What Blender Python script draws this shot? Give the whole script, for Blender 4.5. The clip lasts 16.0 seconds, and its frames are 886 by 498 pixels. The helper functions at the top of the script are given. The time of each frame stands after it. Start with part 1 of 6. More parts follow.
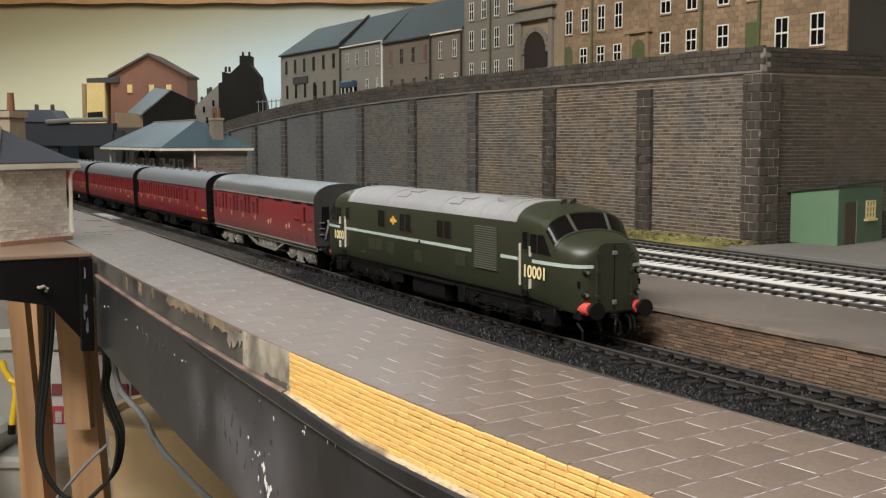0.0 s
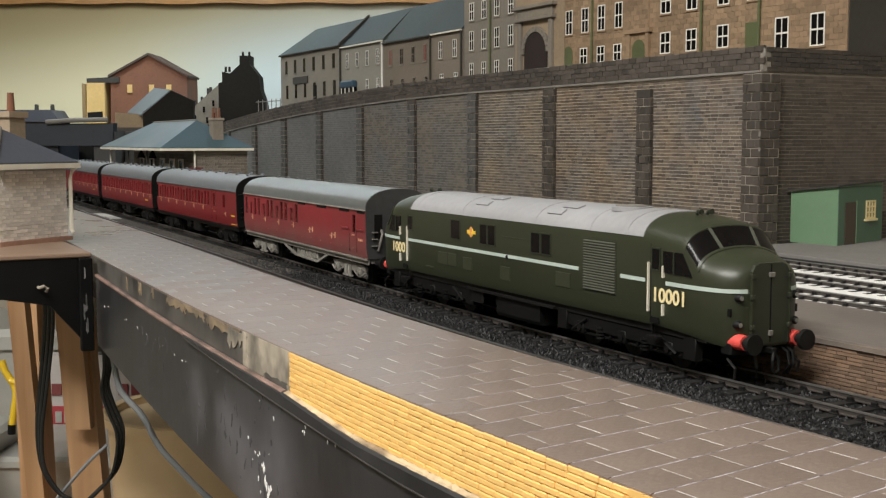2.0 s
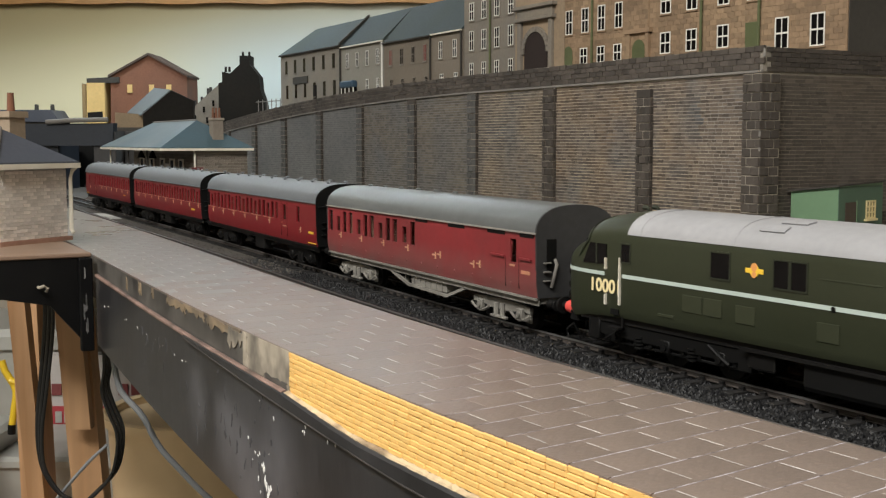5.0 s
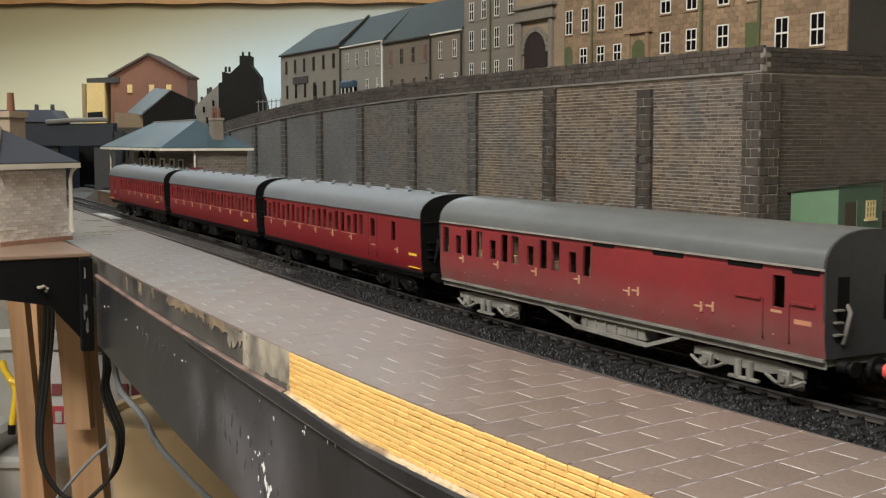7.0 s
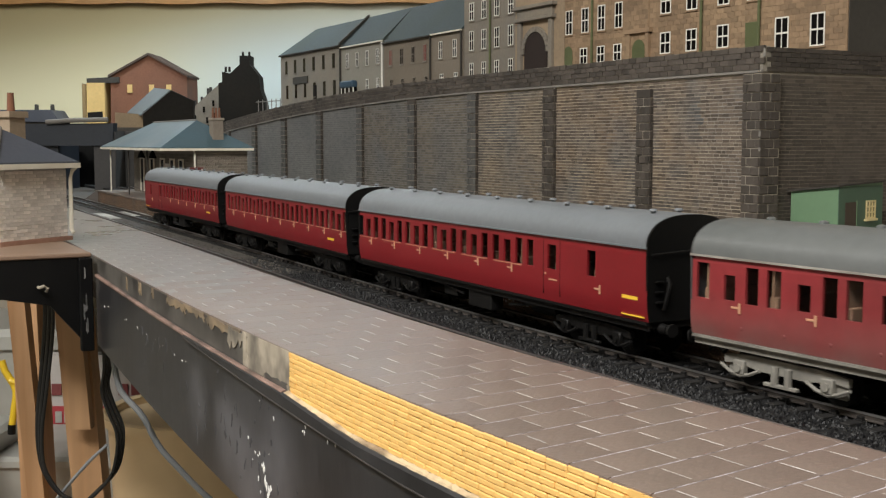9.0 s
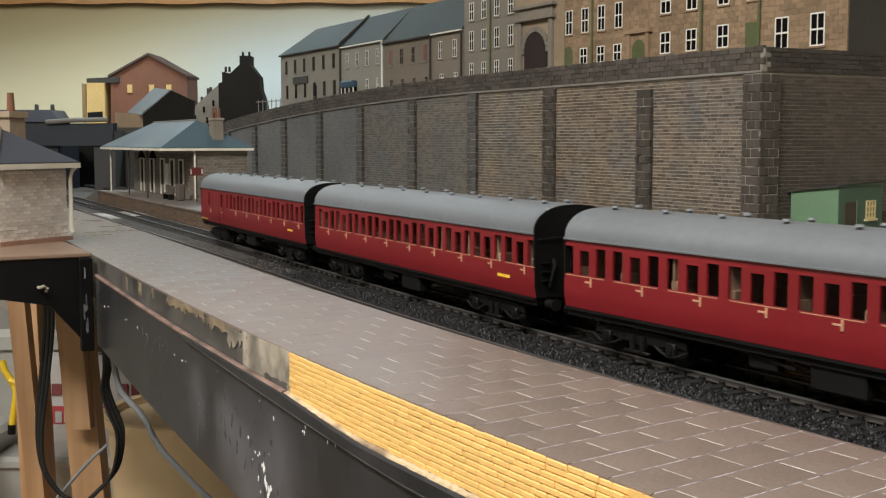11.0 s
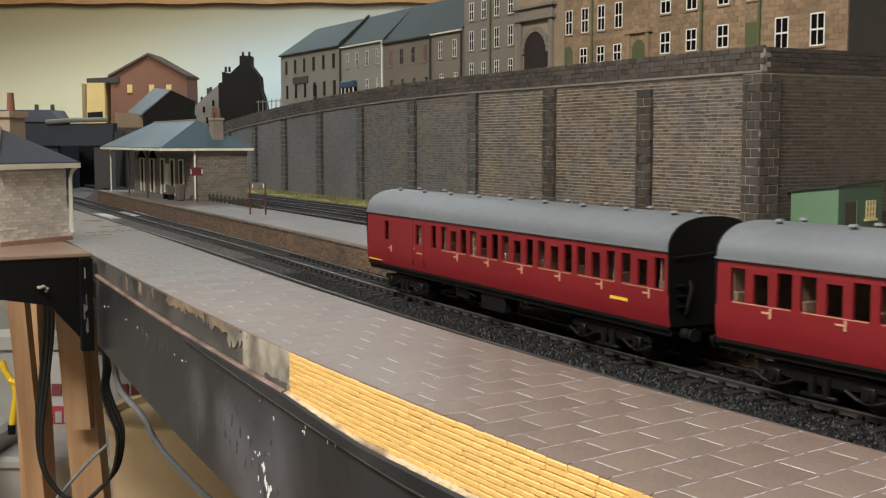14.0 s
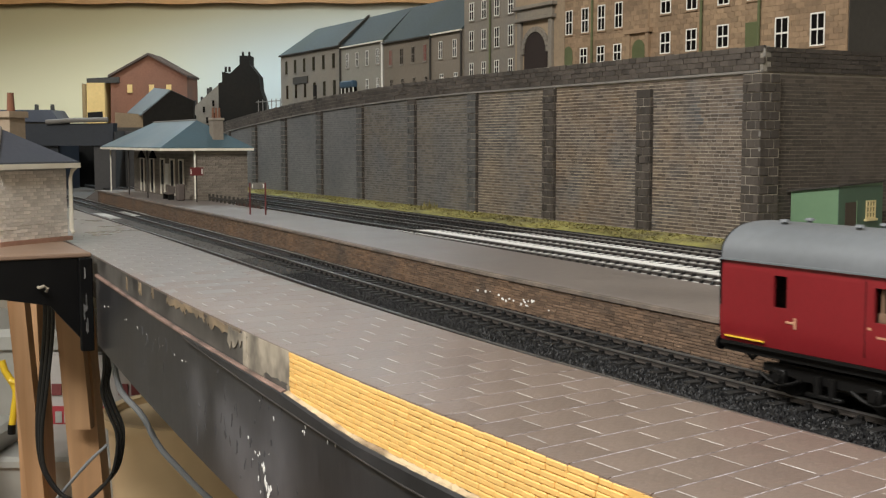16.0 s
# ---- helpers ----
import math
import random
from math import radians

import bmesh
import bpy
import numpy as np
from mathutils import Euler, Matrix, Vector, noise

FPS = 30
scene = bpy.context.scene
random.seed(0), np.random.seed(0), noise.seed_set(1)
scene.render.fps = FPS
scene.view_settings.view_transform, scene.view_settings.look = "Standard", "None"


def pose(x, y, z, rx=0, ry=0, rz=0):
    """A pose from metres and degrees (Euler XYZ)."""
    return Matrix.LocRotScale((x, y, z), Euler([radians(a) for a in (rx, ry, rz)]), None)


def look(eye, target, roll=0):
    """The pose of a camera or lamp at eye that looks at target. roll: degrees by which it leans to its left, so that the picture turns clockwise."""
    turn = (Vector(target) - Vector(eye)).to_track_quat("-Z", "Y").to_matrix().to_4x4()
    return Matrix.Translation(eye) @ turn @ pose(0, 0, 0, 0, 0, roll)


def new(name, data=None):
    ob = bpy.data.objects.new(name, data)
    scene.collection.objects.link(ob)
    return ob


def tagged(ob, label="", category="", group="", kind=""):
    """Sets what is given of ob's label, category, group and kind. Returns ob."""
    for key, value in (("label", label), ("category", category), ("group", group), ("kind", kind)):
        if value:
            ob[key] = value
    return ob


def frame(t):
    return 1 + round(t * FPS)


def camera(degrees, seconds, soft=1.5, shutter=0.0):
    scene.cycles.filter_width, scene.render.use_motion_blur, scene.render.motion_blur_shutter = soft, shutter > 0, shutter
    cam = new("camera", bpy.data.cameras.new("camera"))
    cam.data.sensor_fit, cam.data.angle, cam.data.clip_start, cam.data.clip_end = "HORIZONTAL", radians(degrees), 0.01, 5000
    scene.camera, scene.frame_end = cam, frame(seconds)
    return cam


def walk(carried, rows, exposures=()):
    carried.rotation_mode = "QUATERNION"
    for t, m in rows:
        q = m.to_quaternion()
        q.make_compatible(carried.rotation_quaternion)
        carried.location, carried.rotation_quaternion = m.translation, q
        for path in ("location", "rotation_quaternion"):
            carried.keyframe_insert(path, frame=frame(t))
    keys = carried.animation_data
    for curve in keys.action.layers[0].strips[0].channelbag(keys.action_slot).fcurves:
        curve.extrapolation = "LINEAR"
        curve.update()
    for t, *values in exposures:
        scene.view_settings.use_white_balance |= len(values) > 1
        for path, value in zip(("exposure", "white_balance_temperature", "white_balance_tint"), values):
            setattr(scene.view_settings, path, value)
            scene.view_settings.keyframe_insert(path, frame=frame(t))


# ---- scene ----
cam = camera(41.233, 16.0, soft=1.25, shutter=0.25)
EYE, AIM = (0.239237, -0.260705, 0.076078), (-0.643510, 0.200158, -0.015372)
walk(cam, [(0.0, look(EYE, AIM)), (16.0, look(EYE, AIM))])

# world: the layout stands in a closed room, so the world only adds a trace of light
world = bpy.data.worlds.new("room_air")
scene.world = world
world.use_nodes = True
world.node_tree.nodes["Background"].inputs[0].default_value = (0.9, 0.92, 1.0, 1)
world.node_tree.nodes["Background"].inputs[1].default_value = 0.05
scene.view_settings.exposure = 0.0


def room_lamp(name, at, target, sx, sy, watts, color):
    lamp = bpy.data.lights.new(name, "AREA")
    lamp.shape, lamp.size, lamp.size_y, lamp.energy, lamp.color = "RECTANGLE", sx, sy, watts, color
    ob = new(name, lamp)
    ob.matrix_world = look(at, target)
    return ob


WARM = (1.0, 0.975, 0.925)
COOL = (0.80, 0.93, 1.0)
room_lamp("ceiling_light_front", (0.34, -0.93, 1.26), (0.03, -0.08, 0), 1.3, 0.3, 53, WARM)
room_lamp("ceiling_light_left", (-1.25, -0.90, 1.26), (-1.0, 0.25, 0), 1.2, 0.3, 4.5, WARM)
# cool lamp, unseen, added for the sheen and light at the far end
room_lamp("unseen_cool_lamp_far", (-1.88, 0.30, 0.62), (-1.84, 0.29, 0), 1.0, 0.14, 6.6, COOL)

MM = 0.001


# ---- materials ----
def mat(name, color, rough=0.6, metal=0.0, var=0.25, grain=300.0, blotch=25.0, bump=0.15, second=None, island=0.0, obj=0.0,
        spec=0.5, mix=0.5, stretch=(1, 1, 1), dist=0.0004):
    """A painted or cast surface: colour with fine grain and larger stains, and fine relief."""
    m = bpy.data.materials.new(name)
    m.use_nodes = True
    nt = m.node_tree
    b = nt.nodes["Principled BSDF"]
    b.inputs["Metallic"].default_value = metal
    b.inputs["Specular IOR Level"].default_value = spec
    tc = nt.nodes.new("ShaderNodeTexCoord")
    mp = nt.nodes.new("ShaderNodeMapping")
    mp.inputs["Scale"].default_value = stretch
    nt.links.new(tc.outputs["Object"], mp.inputs[0])

    def tex(scale, detail):
        n = nt.nodes.new("ShaderNodeTexNoise")
        n.inputs["Scale"].default_value, n.inputs["Detail"].default_value = scale, detail
        nt.links.new(mp.outputs[0], n.inputs["Vector"])
        return n
    fine, big = tex(grain, 4), tex(blotch, 3)
    c2 = second or tuple(c * (1 - var) for c in color)
    ramp = nt.nodes.new("ShaderNodeValToRGB")
    ramp.color_ramp.elements[0].position, ramp.color_ramp.elements[1].position = 0.5 - 0.35 * mix - 0.05, 0.5 + 0.35 * mix - 0.05
    ramp.color_ramp.elements[0].color = (*c2, 1)
    ramp.color_ramp.elements[1].color = (*color, 1)
    nt.links.new(big.outputs["Fac"], ramp.inputs[0])
    hsv = nt.nodes.new("ShaderNodeHueSaturation")
    nt.links.new(ramp.outputs[0], hsv.inputs["Color"])
    val = nt.nodes.new("ShaderNodeMath")
    val.operation = "MULTIPLY_ADD"
    nt.links.new(fine.outputs["Fac"], val.inputs[0])
    val.inputs[1].default_value, val.inputs[2].default_value = 2 * var, 1 - var
    out = val
    for amount, node, socket in ((island, "ShaderNodeNewGeometry", "Random Per Island"), (obj, "ShaderNodeObjectInfo", "Random")):
        if amount:
            g = nt.nodes.new(node)
            v = nt.nodes.new("ShaderNodeMath")
            v.operation = "MULTIPLY_ADD"
            nt.links.new(g.outputs[socket], v.inputs[0])
            v.inputs[1].default_value, v.inputs[2].default_value = 2 * amount, 1 - amount
            w = nt.nodes.new("ShaderNodeMath")
            w.operation = "MULTIPLY"
            nt.links.new(v.outputs[0], w.inputs[0])
            nt.links.new(out.outputs[0], w.inputs[1])
            out = w
    nt.links.new(out.outputs[0], hsv.inputs["Value"])
    nt.links.new(hsv.outputs[0], b.inputs["Base Color"])
    r = nt.nodes.new("ShaderNodeMath")
    r.operation = "MULTIPLY_ADD"
    nt.links.new(big.outputs["Fac"], r.inputs[0])
    r.inputs[1].default_value, r.inputs[2].default_value = 0.25, max(0.02, rough - 0.125)
    nt.links.new(r.outputs[0], b.inputs["Roughness"])
    if bump:
        bp = nt.nodes.new("ShaderNodeBump")
        bp.inputs["Strength"].default_value, bp.inputs["Distance"].default_value = bump, dist
        nt.links.new(fine.outputs["Fac"], bp.inputs["Height"])
        nt.links.new(bp.outputs[0], b.inputs["Normal"])
    return m


def glass(name, tint=(0.8, 0.85, 0.85)):
    m = bpy.data.materials.new(name)
    m.use_nodes = True
    b = m.node_tree.nodes["Principled BSDF"]
    b.inputs["Base Color"].default_value = (*tint, 1)
    b.inputs["Roughness"].default_value = 0.06
    b.inputs["Transmission Weight"].default_value = 1.0
    b.inputs["IOR"].default_value = 1.1
    return m


def hazed(m, spots, color):
    """Adds hazy patches of painted-in sheen, (x, y, z, radius) in metres, to a painted surface."""
    nt = m.node_tree
    base = nt.nodes["Principled BSDF"].inputs["Base Color"]
    tc = nt.nodes.new("ShaderNodeTexCoord")
    noise = nt.nodes.new("ShaderNodeTexNoise")
    noise.inputs["Scale"].default_value, noise.inputs["Detail"].default_value = 55, 6
    nt.links.new(tc.outputs["Object"], noise.inputs["Vector"])
    for x, y, z, r in spots:
        dist = nt.nodes.new("ShaderNodeVectorMath")
        dist.operation = "DISTANCE"
        dist.inputs[1].default_value = (x, y, z)
        nt.links.new(tc.outputs["Object"], dist.inputs[0])
        fall = nt.nodes.new("ShaderNodeMapRange")
        fall.interpolation_type = "SMOOTHSTEP"
        for socket, v in (("From Min", r), ("From Max", r * 0.1), ("To Min", 0.0), ("To Max", 1.05)):
            fall.inputs[socket].default_value = v
        nt.links.new(dist.outputs["Value"], fall.inputs["Value"])
        mul = nt.nodes.new("ShaderNodeMath")
        mul.operation = "MULTIPLY"
        mul.use_clamp = True
        nt.links.new(fall.outputs["Result"], mul.inputs[0])
        nt.links.new(noise.outputs["Fac"], mul.inputs[1])
        mx = nt.nodes.new("ShaderNodeMix")
        mx.data_type = "RGBA"
        nt.links.new(mul.outputs[0], mx.inputs["Factor"])
        nt.links.new(base.links[0].from_socket, mx.inputs["A"])
        mx.inputs["B"].default_value = (*color, 1)
        nt.links.new(mx.outputs["Result"], base)
    return m


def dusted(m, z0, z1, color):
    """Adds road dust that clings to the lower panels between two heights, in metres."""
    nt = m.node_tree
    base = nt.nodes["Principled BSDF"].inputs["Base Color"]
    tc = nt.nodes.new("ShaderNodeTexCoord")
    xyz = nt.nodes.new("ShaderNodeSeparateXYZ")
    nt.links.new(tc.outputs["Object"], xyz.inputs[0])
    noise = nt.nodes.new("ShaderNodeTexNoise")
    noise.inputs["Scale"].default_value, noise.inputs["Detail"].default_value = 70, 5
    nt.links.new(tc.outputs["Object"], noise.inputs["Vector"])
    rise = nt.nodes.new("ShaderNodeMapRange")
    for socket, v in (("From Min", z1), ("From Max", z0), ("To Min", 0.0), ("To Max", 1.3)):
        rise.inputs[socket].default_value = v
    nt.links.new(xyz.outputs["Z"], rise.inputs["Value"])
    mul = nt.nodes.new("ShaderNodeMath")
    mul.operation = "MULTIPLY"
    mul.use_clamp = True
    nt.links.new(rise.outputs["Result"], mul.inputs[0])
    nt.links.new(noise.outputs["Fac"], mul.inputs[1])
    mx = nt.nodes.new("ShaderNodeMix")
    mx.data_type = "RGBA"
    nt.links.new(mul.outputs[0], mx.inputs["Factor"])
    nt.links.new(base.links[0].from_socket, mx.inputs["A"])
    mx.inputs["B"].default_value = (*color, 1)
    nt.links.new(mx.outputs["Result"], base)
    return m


def shaded_sky_paint(name, low_left, low_right, high, side0, side1, z0, z1):
    """Backscene paint, cooler to one side; light falloff from pale horizon to ochre overhead is painted in."""
    m = mat(name, low_left, 0.9, var=0.03, grain=60, blotch=1.5, bump=0)
    nt = m.node_tree
    tc = nt.nodes.new("ShaderNodeTexCoord")

    def ramp(direction, a, b):
        dot = nt.nodes.new("ShaderNodeVectorMath")
        dot.operation = "DOT_PRODUCT"
        dot.inputs[1].default_value = direction
        nt.links.new(tc.outputs["Object"], dot.inputs[0])
        rg = nt.nodes.new("ShaderNodeMapRange")
        rg.interpolation_type = "SMOOTHSTEP"
        rg.inputs["From Min"].default_value, rg.inputs["From Max"].default_value = a, b
        nt.links.new(dot.outputs["Value"], rg.inputs["Value"])
        return rg.outputs["Result"]

    def blend(fac, a, b):
        mx = nt.nodes.new("ShaderNodeMix")
        mx.data_type = "RGBA"
        nt.links.new(fac, mx.inputs["Factor"])
        for socket, c in (("A", a), ("B", b)):
            if isinstance(c, tuple):
                mx.inputs[socket].default_value = (*c, 1)
            else:
                nt.links.new(c, mx.inputs[socket])
        return mx.outputs["Result"]
    low = blend(ramp((0.4631, 0.8863, 0.0), side0, side1), low_left, low_right)
    nt.links.new(blend(ramp((-0.06, -0.10, 1.0), z0, z1), low, high), nt.nodes["Principled BSDF"].inputs["Base Color"])
    return m


LOCO_GREEN = mat("loco_green_paint", (0.030, 0.035, 0.019), 0.42, var=0.12, grain=500, blotch=30, bump=0.03)
LOCO_DARK = mat("loco_dark_green", (0.024, 0.028, 0.017), 0.45, var=0.15, bump=0.04)
LOCO_ROOF = mat("loco_grey_roof", (0.33, 0.33, 0.345), 0.55, var=0.12, second=(0.26, 0.26, 0.27), blotch=18, bump=0.05)
STRIPE = mat("pale_stripe", (0.46, 0.54, 0.50), 0.5, var=0.06, bump=0)
CREAM = mat("cream_lettering", (0.85, 0.72, 0.40), 0.5, var=0.05, bump=0)
YELLOW = mat("yellow_marking", (0.85, 0.55, 0.05), 0.5, var=0.05, bump=0)
BLACK = mat("black_underframe", (0.0085, 0.008, 0.0078), 0.5, spec=0.22, var=0.3, bump=0.1)
SOOT = mat("soot_black", (0.005, 0.005, 0.005), 0.55, spec=0.2, var=0.2, bump=0.05)
GREYFRAME = mat("weathered_grey_frame", (0.22, 0.21, 0.185), 0.75, var=0.25, second=(0.11, 0.10, 0.09), blotch=60)
RED = mat("buffer_red", (0.72, 0.085, 0.07), 0.5, var=0.12, bump=0)
CRIMSON = mat("crimson_paint", (0.205, 0.0125, 0.017), 0.38, var=0.08, grain=600, blotch=30, second=(0.172, 0.0105, 0.014), bump=0.02)
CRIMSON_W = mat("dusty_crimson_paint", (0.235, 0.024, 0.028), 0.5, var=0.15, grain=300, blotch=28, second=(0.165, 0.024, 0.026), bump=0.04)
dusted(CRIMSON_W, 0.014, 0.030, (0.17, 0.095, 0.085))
COACH_ROOF = mat("coach_grey_roof", (0.158, 0.172, 0.188), 0.5, var=0.12, blotch=15, second=(0.135, 0.147, 0.16), bump=0.04)
COACH_ROOF_D = mat("coach_dark_roof", (0.125, 0.133, 0.134), 0.36, var=0.15, grain=200, blotch=15, second=(0.10, 0.108, 0.108), bump=0.04)
WINDOW = mat("dark_window", (0.008, 0.007, 0.007), 0.16, var=0.3, bump=0, spec=0.12)
BRASS = mat("brass_fitting", (0.62, 0.34, 0.21), 0.4, metal=0.2, var=0.1, bump=0)
STEEL = mat("rail_steel", (0.42, 0.41, 0.40), 0.34, metal=0.85, var=0.2, bump=0.05)
RUST = mat("rail_side", (0.042, 0.034, 0.029), 0.7, var=0.3, bump=0.1)
SLEEPER = mat("sleeper_timber", (0.014, 0.013, 0.0125), 0.6, var=0.3, island=0.3)
BALLAST = mat("dark_ballast", (0.0068, 0.0068, 0.0078), 0.5, spec=0.25, var=0.5, grain=900, blotch=80, island=0.6, bump=0.3)
BALLAST_B = mat("brown_ballast", (0.062, 0.054, 0.046), 0.8, var=0.4, grain=900, blotch=40, island=0.5, bump=0.3)
BED = mat("track_bed", (0.006, 0.006, 0.0065), 0.8, var=0.4, grain=900, blotch=60, bump=0.4)
SLAB = mat("paving_slab", (0.226, 0.177, 0.150), 0.33, var=0.15, grain=600, blotch=26, obj=0.06, bump=0.3, spec=0.2, second=(0.172, 0.134, 0.114))
# darker, glossier copy of the slab material, tuned to the far end's sheen
SLAB_D = mat("dark_glossy_slab", (0.175, 0.146, 0.130), 0.30, var=0.14, grain=500, blotch=26, obj=0.07, bump=0.08, spec=0.45, second=(0.125, 0.105, 0.095))
JOINT = mat("dark_slab_joint", (0.50, 0.47, 0.52), 0.7, var=0.3, grain=400, blotch=300, second=(0.06, 0.05, 0.053), mix=0.3)
TICK = mat("pale_joint_filler", (0.74, 0.71, 0.70), 0.7, var=0.3, grain=400, blotch=150, obj=0.25, second=(0.30, 0.27, 0.25))
PLATFORM = mat("platform_surface", (0.195, 0.170, 0.156), 0.36, var=0.18, grain=350, blotch=18, bump=0.25, spec=0.35, second=(0.145, 0.127, 0.118))
PALEEDGE = mat("pale_plaster_edge", (0.40, 0.35, 0.28), 0.7, var=0.35, grain=120, blotch=60, second=(0.07, 0.066, 0.06), mix=0.5)
DARKEDGE = mat("grimy_dark_edge", (0.115, 0.108, 0.098), 0.5, var=0.4, grain=110, blotch=34, second=(0.020, 0.019, 0.019), mix=0.6)
TANEDGE = mat("bare_tan_wood", (0.30, 0.225, 0.145), 0.6, var=0.35, grain=90, blotch=60, second=(0.12, 0.10, 0.078))
LIPWOOD = mat("rubbed_edge_wood", (0.30, 0.20, 0.165), 0.45, var=0.4, grain=150, blotch=45, second=(0.05, 0.04, 0.036), mix=0.5)
BOARD = mat("grimy_white_board", (0.40, 0.33, 0.25), 0.65, var=0.4, grain=90, blotch=22, second=(0.045, 0.042, 0.04), mix=0.35)
YBRICK = mat("yellow_brick", (0.90, 0.58, 0.205), 0.55, var=0.07, grain=500, blotch=60, obj=0.06, island=0.06, bump=0.12, second=(0.84, 0.50, 0.15))
YMORTAR = mat("yellow_mortar", (0.78, 0.50, 0.18), 0.8, var=0.15, grain=500)
FASCIA = mat("black_fascia", (0.040, 0.040, 0.044), 0.34, var=0.4, grain=130, blotch=10, second=(0.012, 0.012, 0.013), bump=0.15, mix=0.7, stretch=(1.5, 1, 0.7))
# cool cloudy reflection painted into the fascia's colour
hazed(FASCIA, [(-0.150, -0.135, -0.037, 0.020), (-0.142, -0.135, -0.046, 0.014), (-0.175, -0.135, -0.030, 0.022), (-0.215, -0.134, -0.026, 0.020), (-0.120, -0.135, -0.030, 0.030), (-0.155, -0.135, -0.040, 0.045)], (0.14, 0.14, 0.155))
FASCIA_D = mat("plain_black_board", (0.0035, 0.0035, 0.004), 0.5, spec=0.2, var=0.35, grain=120, blotch=14, bump=0.12)
PBRICK = mat("platform_brick", (0.215, 0.135, 0.085), 0.75, var=0.25, grain=300, blotch=26, island=0.35, obj=0.35, second=(0.12, 0.09, 0.07))
MORTAR = mat("grey_mortar", (0.24, 0.215, 0.175), 0.85, var=0.2, grain=300)
WSTONE = mat("wall_stone", (0.160, 0.112, 0.075), 0.8, var=0.4, grain=160, blotch=24, island=0.42, obj=0.42, second=(0.100, 0.099, 0.100), bump=0.5, mix=0.6)
WMORTAR = mat("wall_mortar", (0.44, 0.37, 0.27), 0.85, var=0.3, grain=200, blotch=16, second=(0.21, 0.205, 0.20))
PSTONE = mat("pier_stone", (0.075, 0.062, 0.052), 0.7, var=0.3, grain=350, blotch=25, island=0.3, obj=0.3, bump=0.4)
PMORTAR = mat("pier_mortar", (0.30, 0.265, 0.215), 0.85, var=0.3, grain=300)
COPING = mat("coping_stone", (0.22, 0.205, 0.185), 0.8, var=0.2, grain=250, blotch=12)
SCRUB = mat("scrub_green", (0.24, 0.21, 0.065), 0.9, var=0.3, grain=500, blotch=30, island=0.35, second=(0.14, 0.12, 0.05))
EARTH = mat("earth_ground", (0.085, 0.075, 0.065), 0.9, var=0.35, grain=500, blotch=12, second=(0.05, 0.047, 0.043), bump=0.4)
WHITE = mat("white_card", (0.88, 0.87, 0.85), 0.7, var=0.05, grain=200)
TRACKGREY = mat("grey_ground", (0.20, 0.19, 0.18), 0.85, var=0.2, grain=400, blotch=15)
GREENHUT = mat("pale_green_paint", (0.150, 0.255, 0.150), 0.6, var=0.06, grain=300, blotch=20)
# the hut's green darkened, painting shade onto its turned face
GREENHUT_SHADED = mat("green_hut_front_shaded", (0.085, 0.155, 0.105), 0.6, var=0.06, grain=300, blotch=20)
# shading towards the top is put into the backscene's colour
STUCCO = shaded_sky_paint("backscene_paint_shaded", (0.80, 0.74, 0.50), (0.58, 0.66, 0.66), (0.30, 0.24, 0.125), -0.95, -0.45, 0.27, 0.50)
TIMBER = mat("pine_timber", (0.50, 0.30, 0.16), 0.5, var=0.25, grain=140, blotch=50, stretch=(1, 1, 0.06), second=(0.33, 0.18, 0.085))
BEAMWOOD = mat("varnished_beam", (0.36, 0.17, 0.045), 0.5, var=0.2, grain=40, blotch=8, stretch=(0.2, 1, 1))
SLATE = mat("blue_grey_slate", (0.055, 0.105, 0.135), 0.42, var=0.15, grain=300, blotch=12, second=(0.05, 0.085, 0.10), bump=0.15)
SLATE_T = mat("terrace_slate", (0.058, 0.073, 0.077), 0.8, spec=0.25, var=0.2, grain=300, blotch=9, second=(0.045, 0.057, 0.052), bump=0.15)
SLATE_D = mat("dark_slate", (0.060, 0.066, 0.086), 0.5, var=0.15, grain=300, blotch=18, bump=0.2)
BUFF = mat("buff_brick", (0.235, 0.200, 0.162), 0.8, var=0.2, grain=450, blotch=40, island=0.2, obj=0.2, second=(0.185, 0.160, 0.135), bump=0.2)
BUFFMORTAR = mat("buff_mortar", (0.33, 0.29, 0.24), 0.85, var=0.15, grain=300)
CREAMTRIM = mat("cream_trim", (0.84, 0.80, 0.70), 0.45, var=0.08, grain=100, blotch=40, second=(0.70, 0.64, 0.52), bump=0)
SANDSTONE = mat("brown_sandstone", (0.29, 0.20, 0.122), 0.85, var=0.25, grain=260, blotch=20, second=(0.225, 0.15, 0.092), bump=0.2, island=0.22)
GREYSTONE = mat("grey_stone", (0.225, 0.195, 0.155), 0.85, var=0.2, grain=260, blotch=20, second=(0.185, 0.165, 0.14), bump=0.2)
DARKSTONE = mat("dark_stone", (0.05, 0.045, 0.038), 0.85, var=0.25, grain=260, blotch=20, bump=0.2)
BLACKSTONE = mat("near_black_stone", (0.016, 0.013, 0.010), 0.85, spec=0.2, var=0.3, grain=200, blotch=14, second=(0.010, 0.009, 0.007))
REDBRICK = mat("red_brick", (0.200, 0.085, 0.048), 0.8, var=0.2, grain=260, blotch=12, second=(0.140, 0.062, 0.037))
OCHRE = mat("ochre_render", (0.72, 0.50, 0.20), 0.8, var=0.12, grain=200, blotch=10, second=(0.58, 0.38, 0.14))
WFRAME = mat("white_window_frame", (0.80, 0.78, 0.72), 0.5, var=0.04, bump=0)
GREENDOOR = mat("green_door", (0.095, 0.11, 0.045), 0.6, var=0.1)
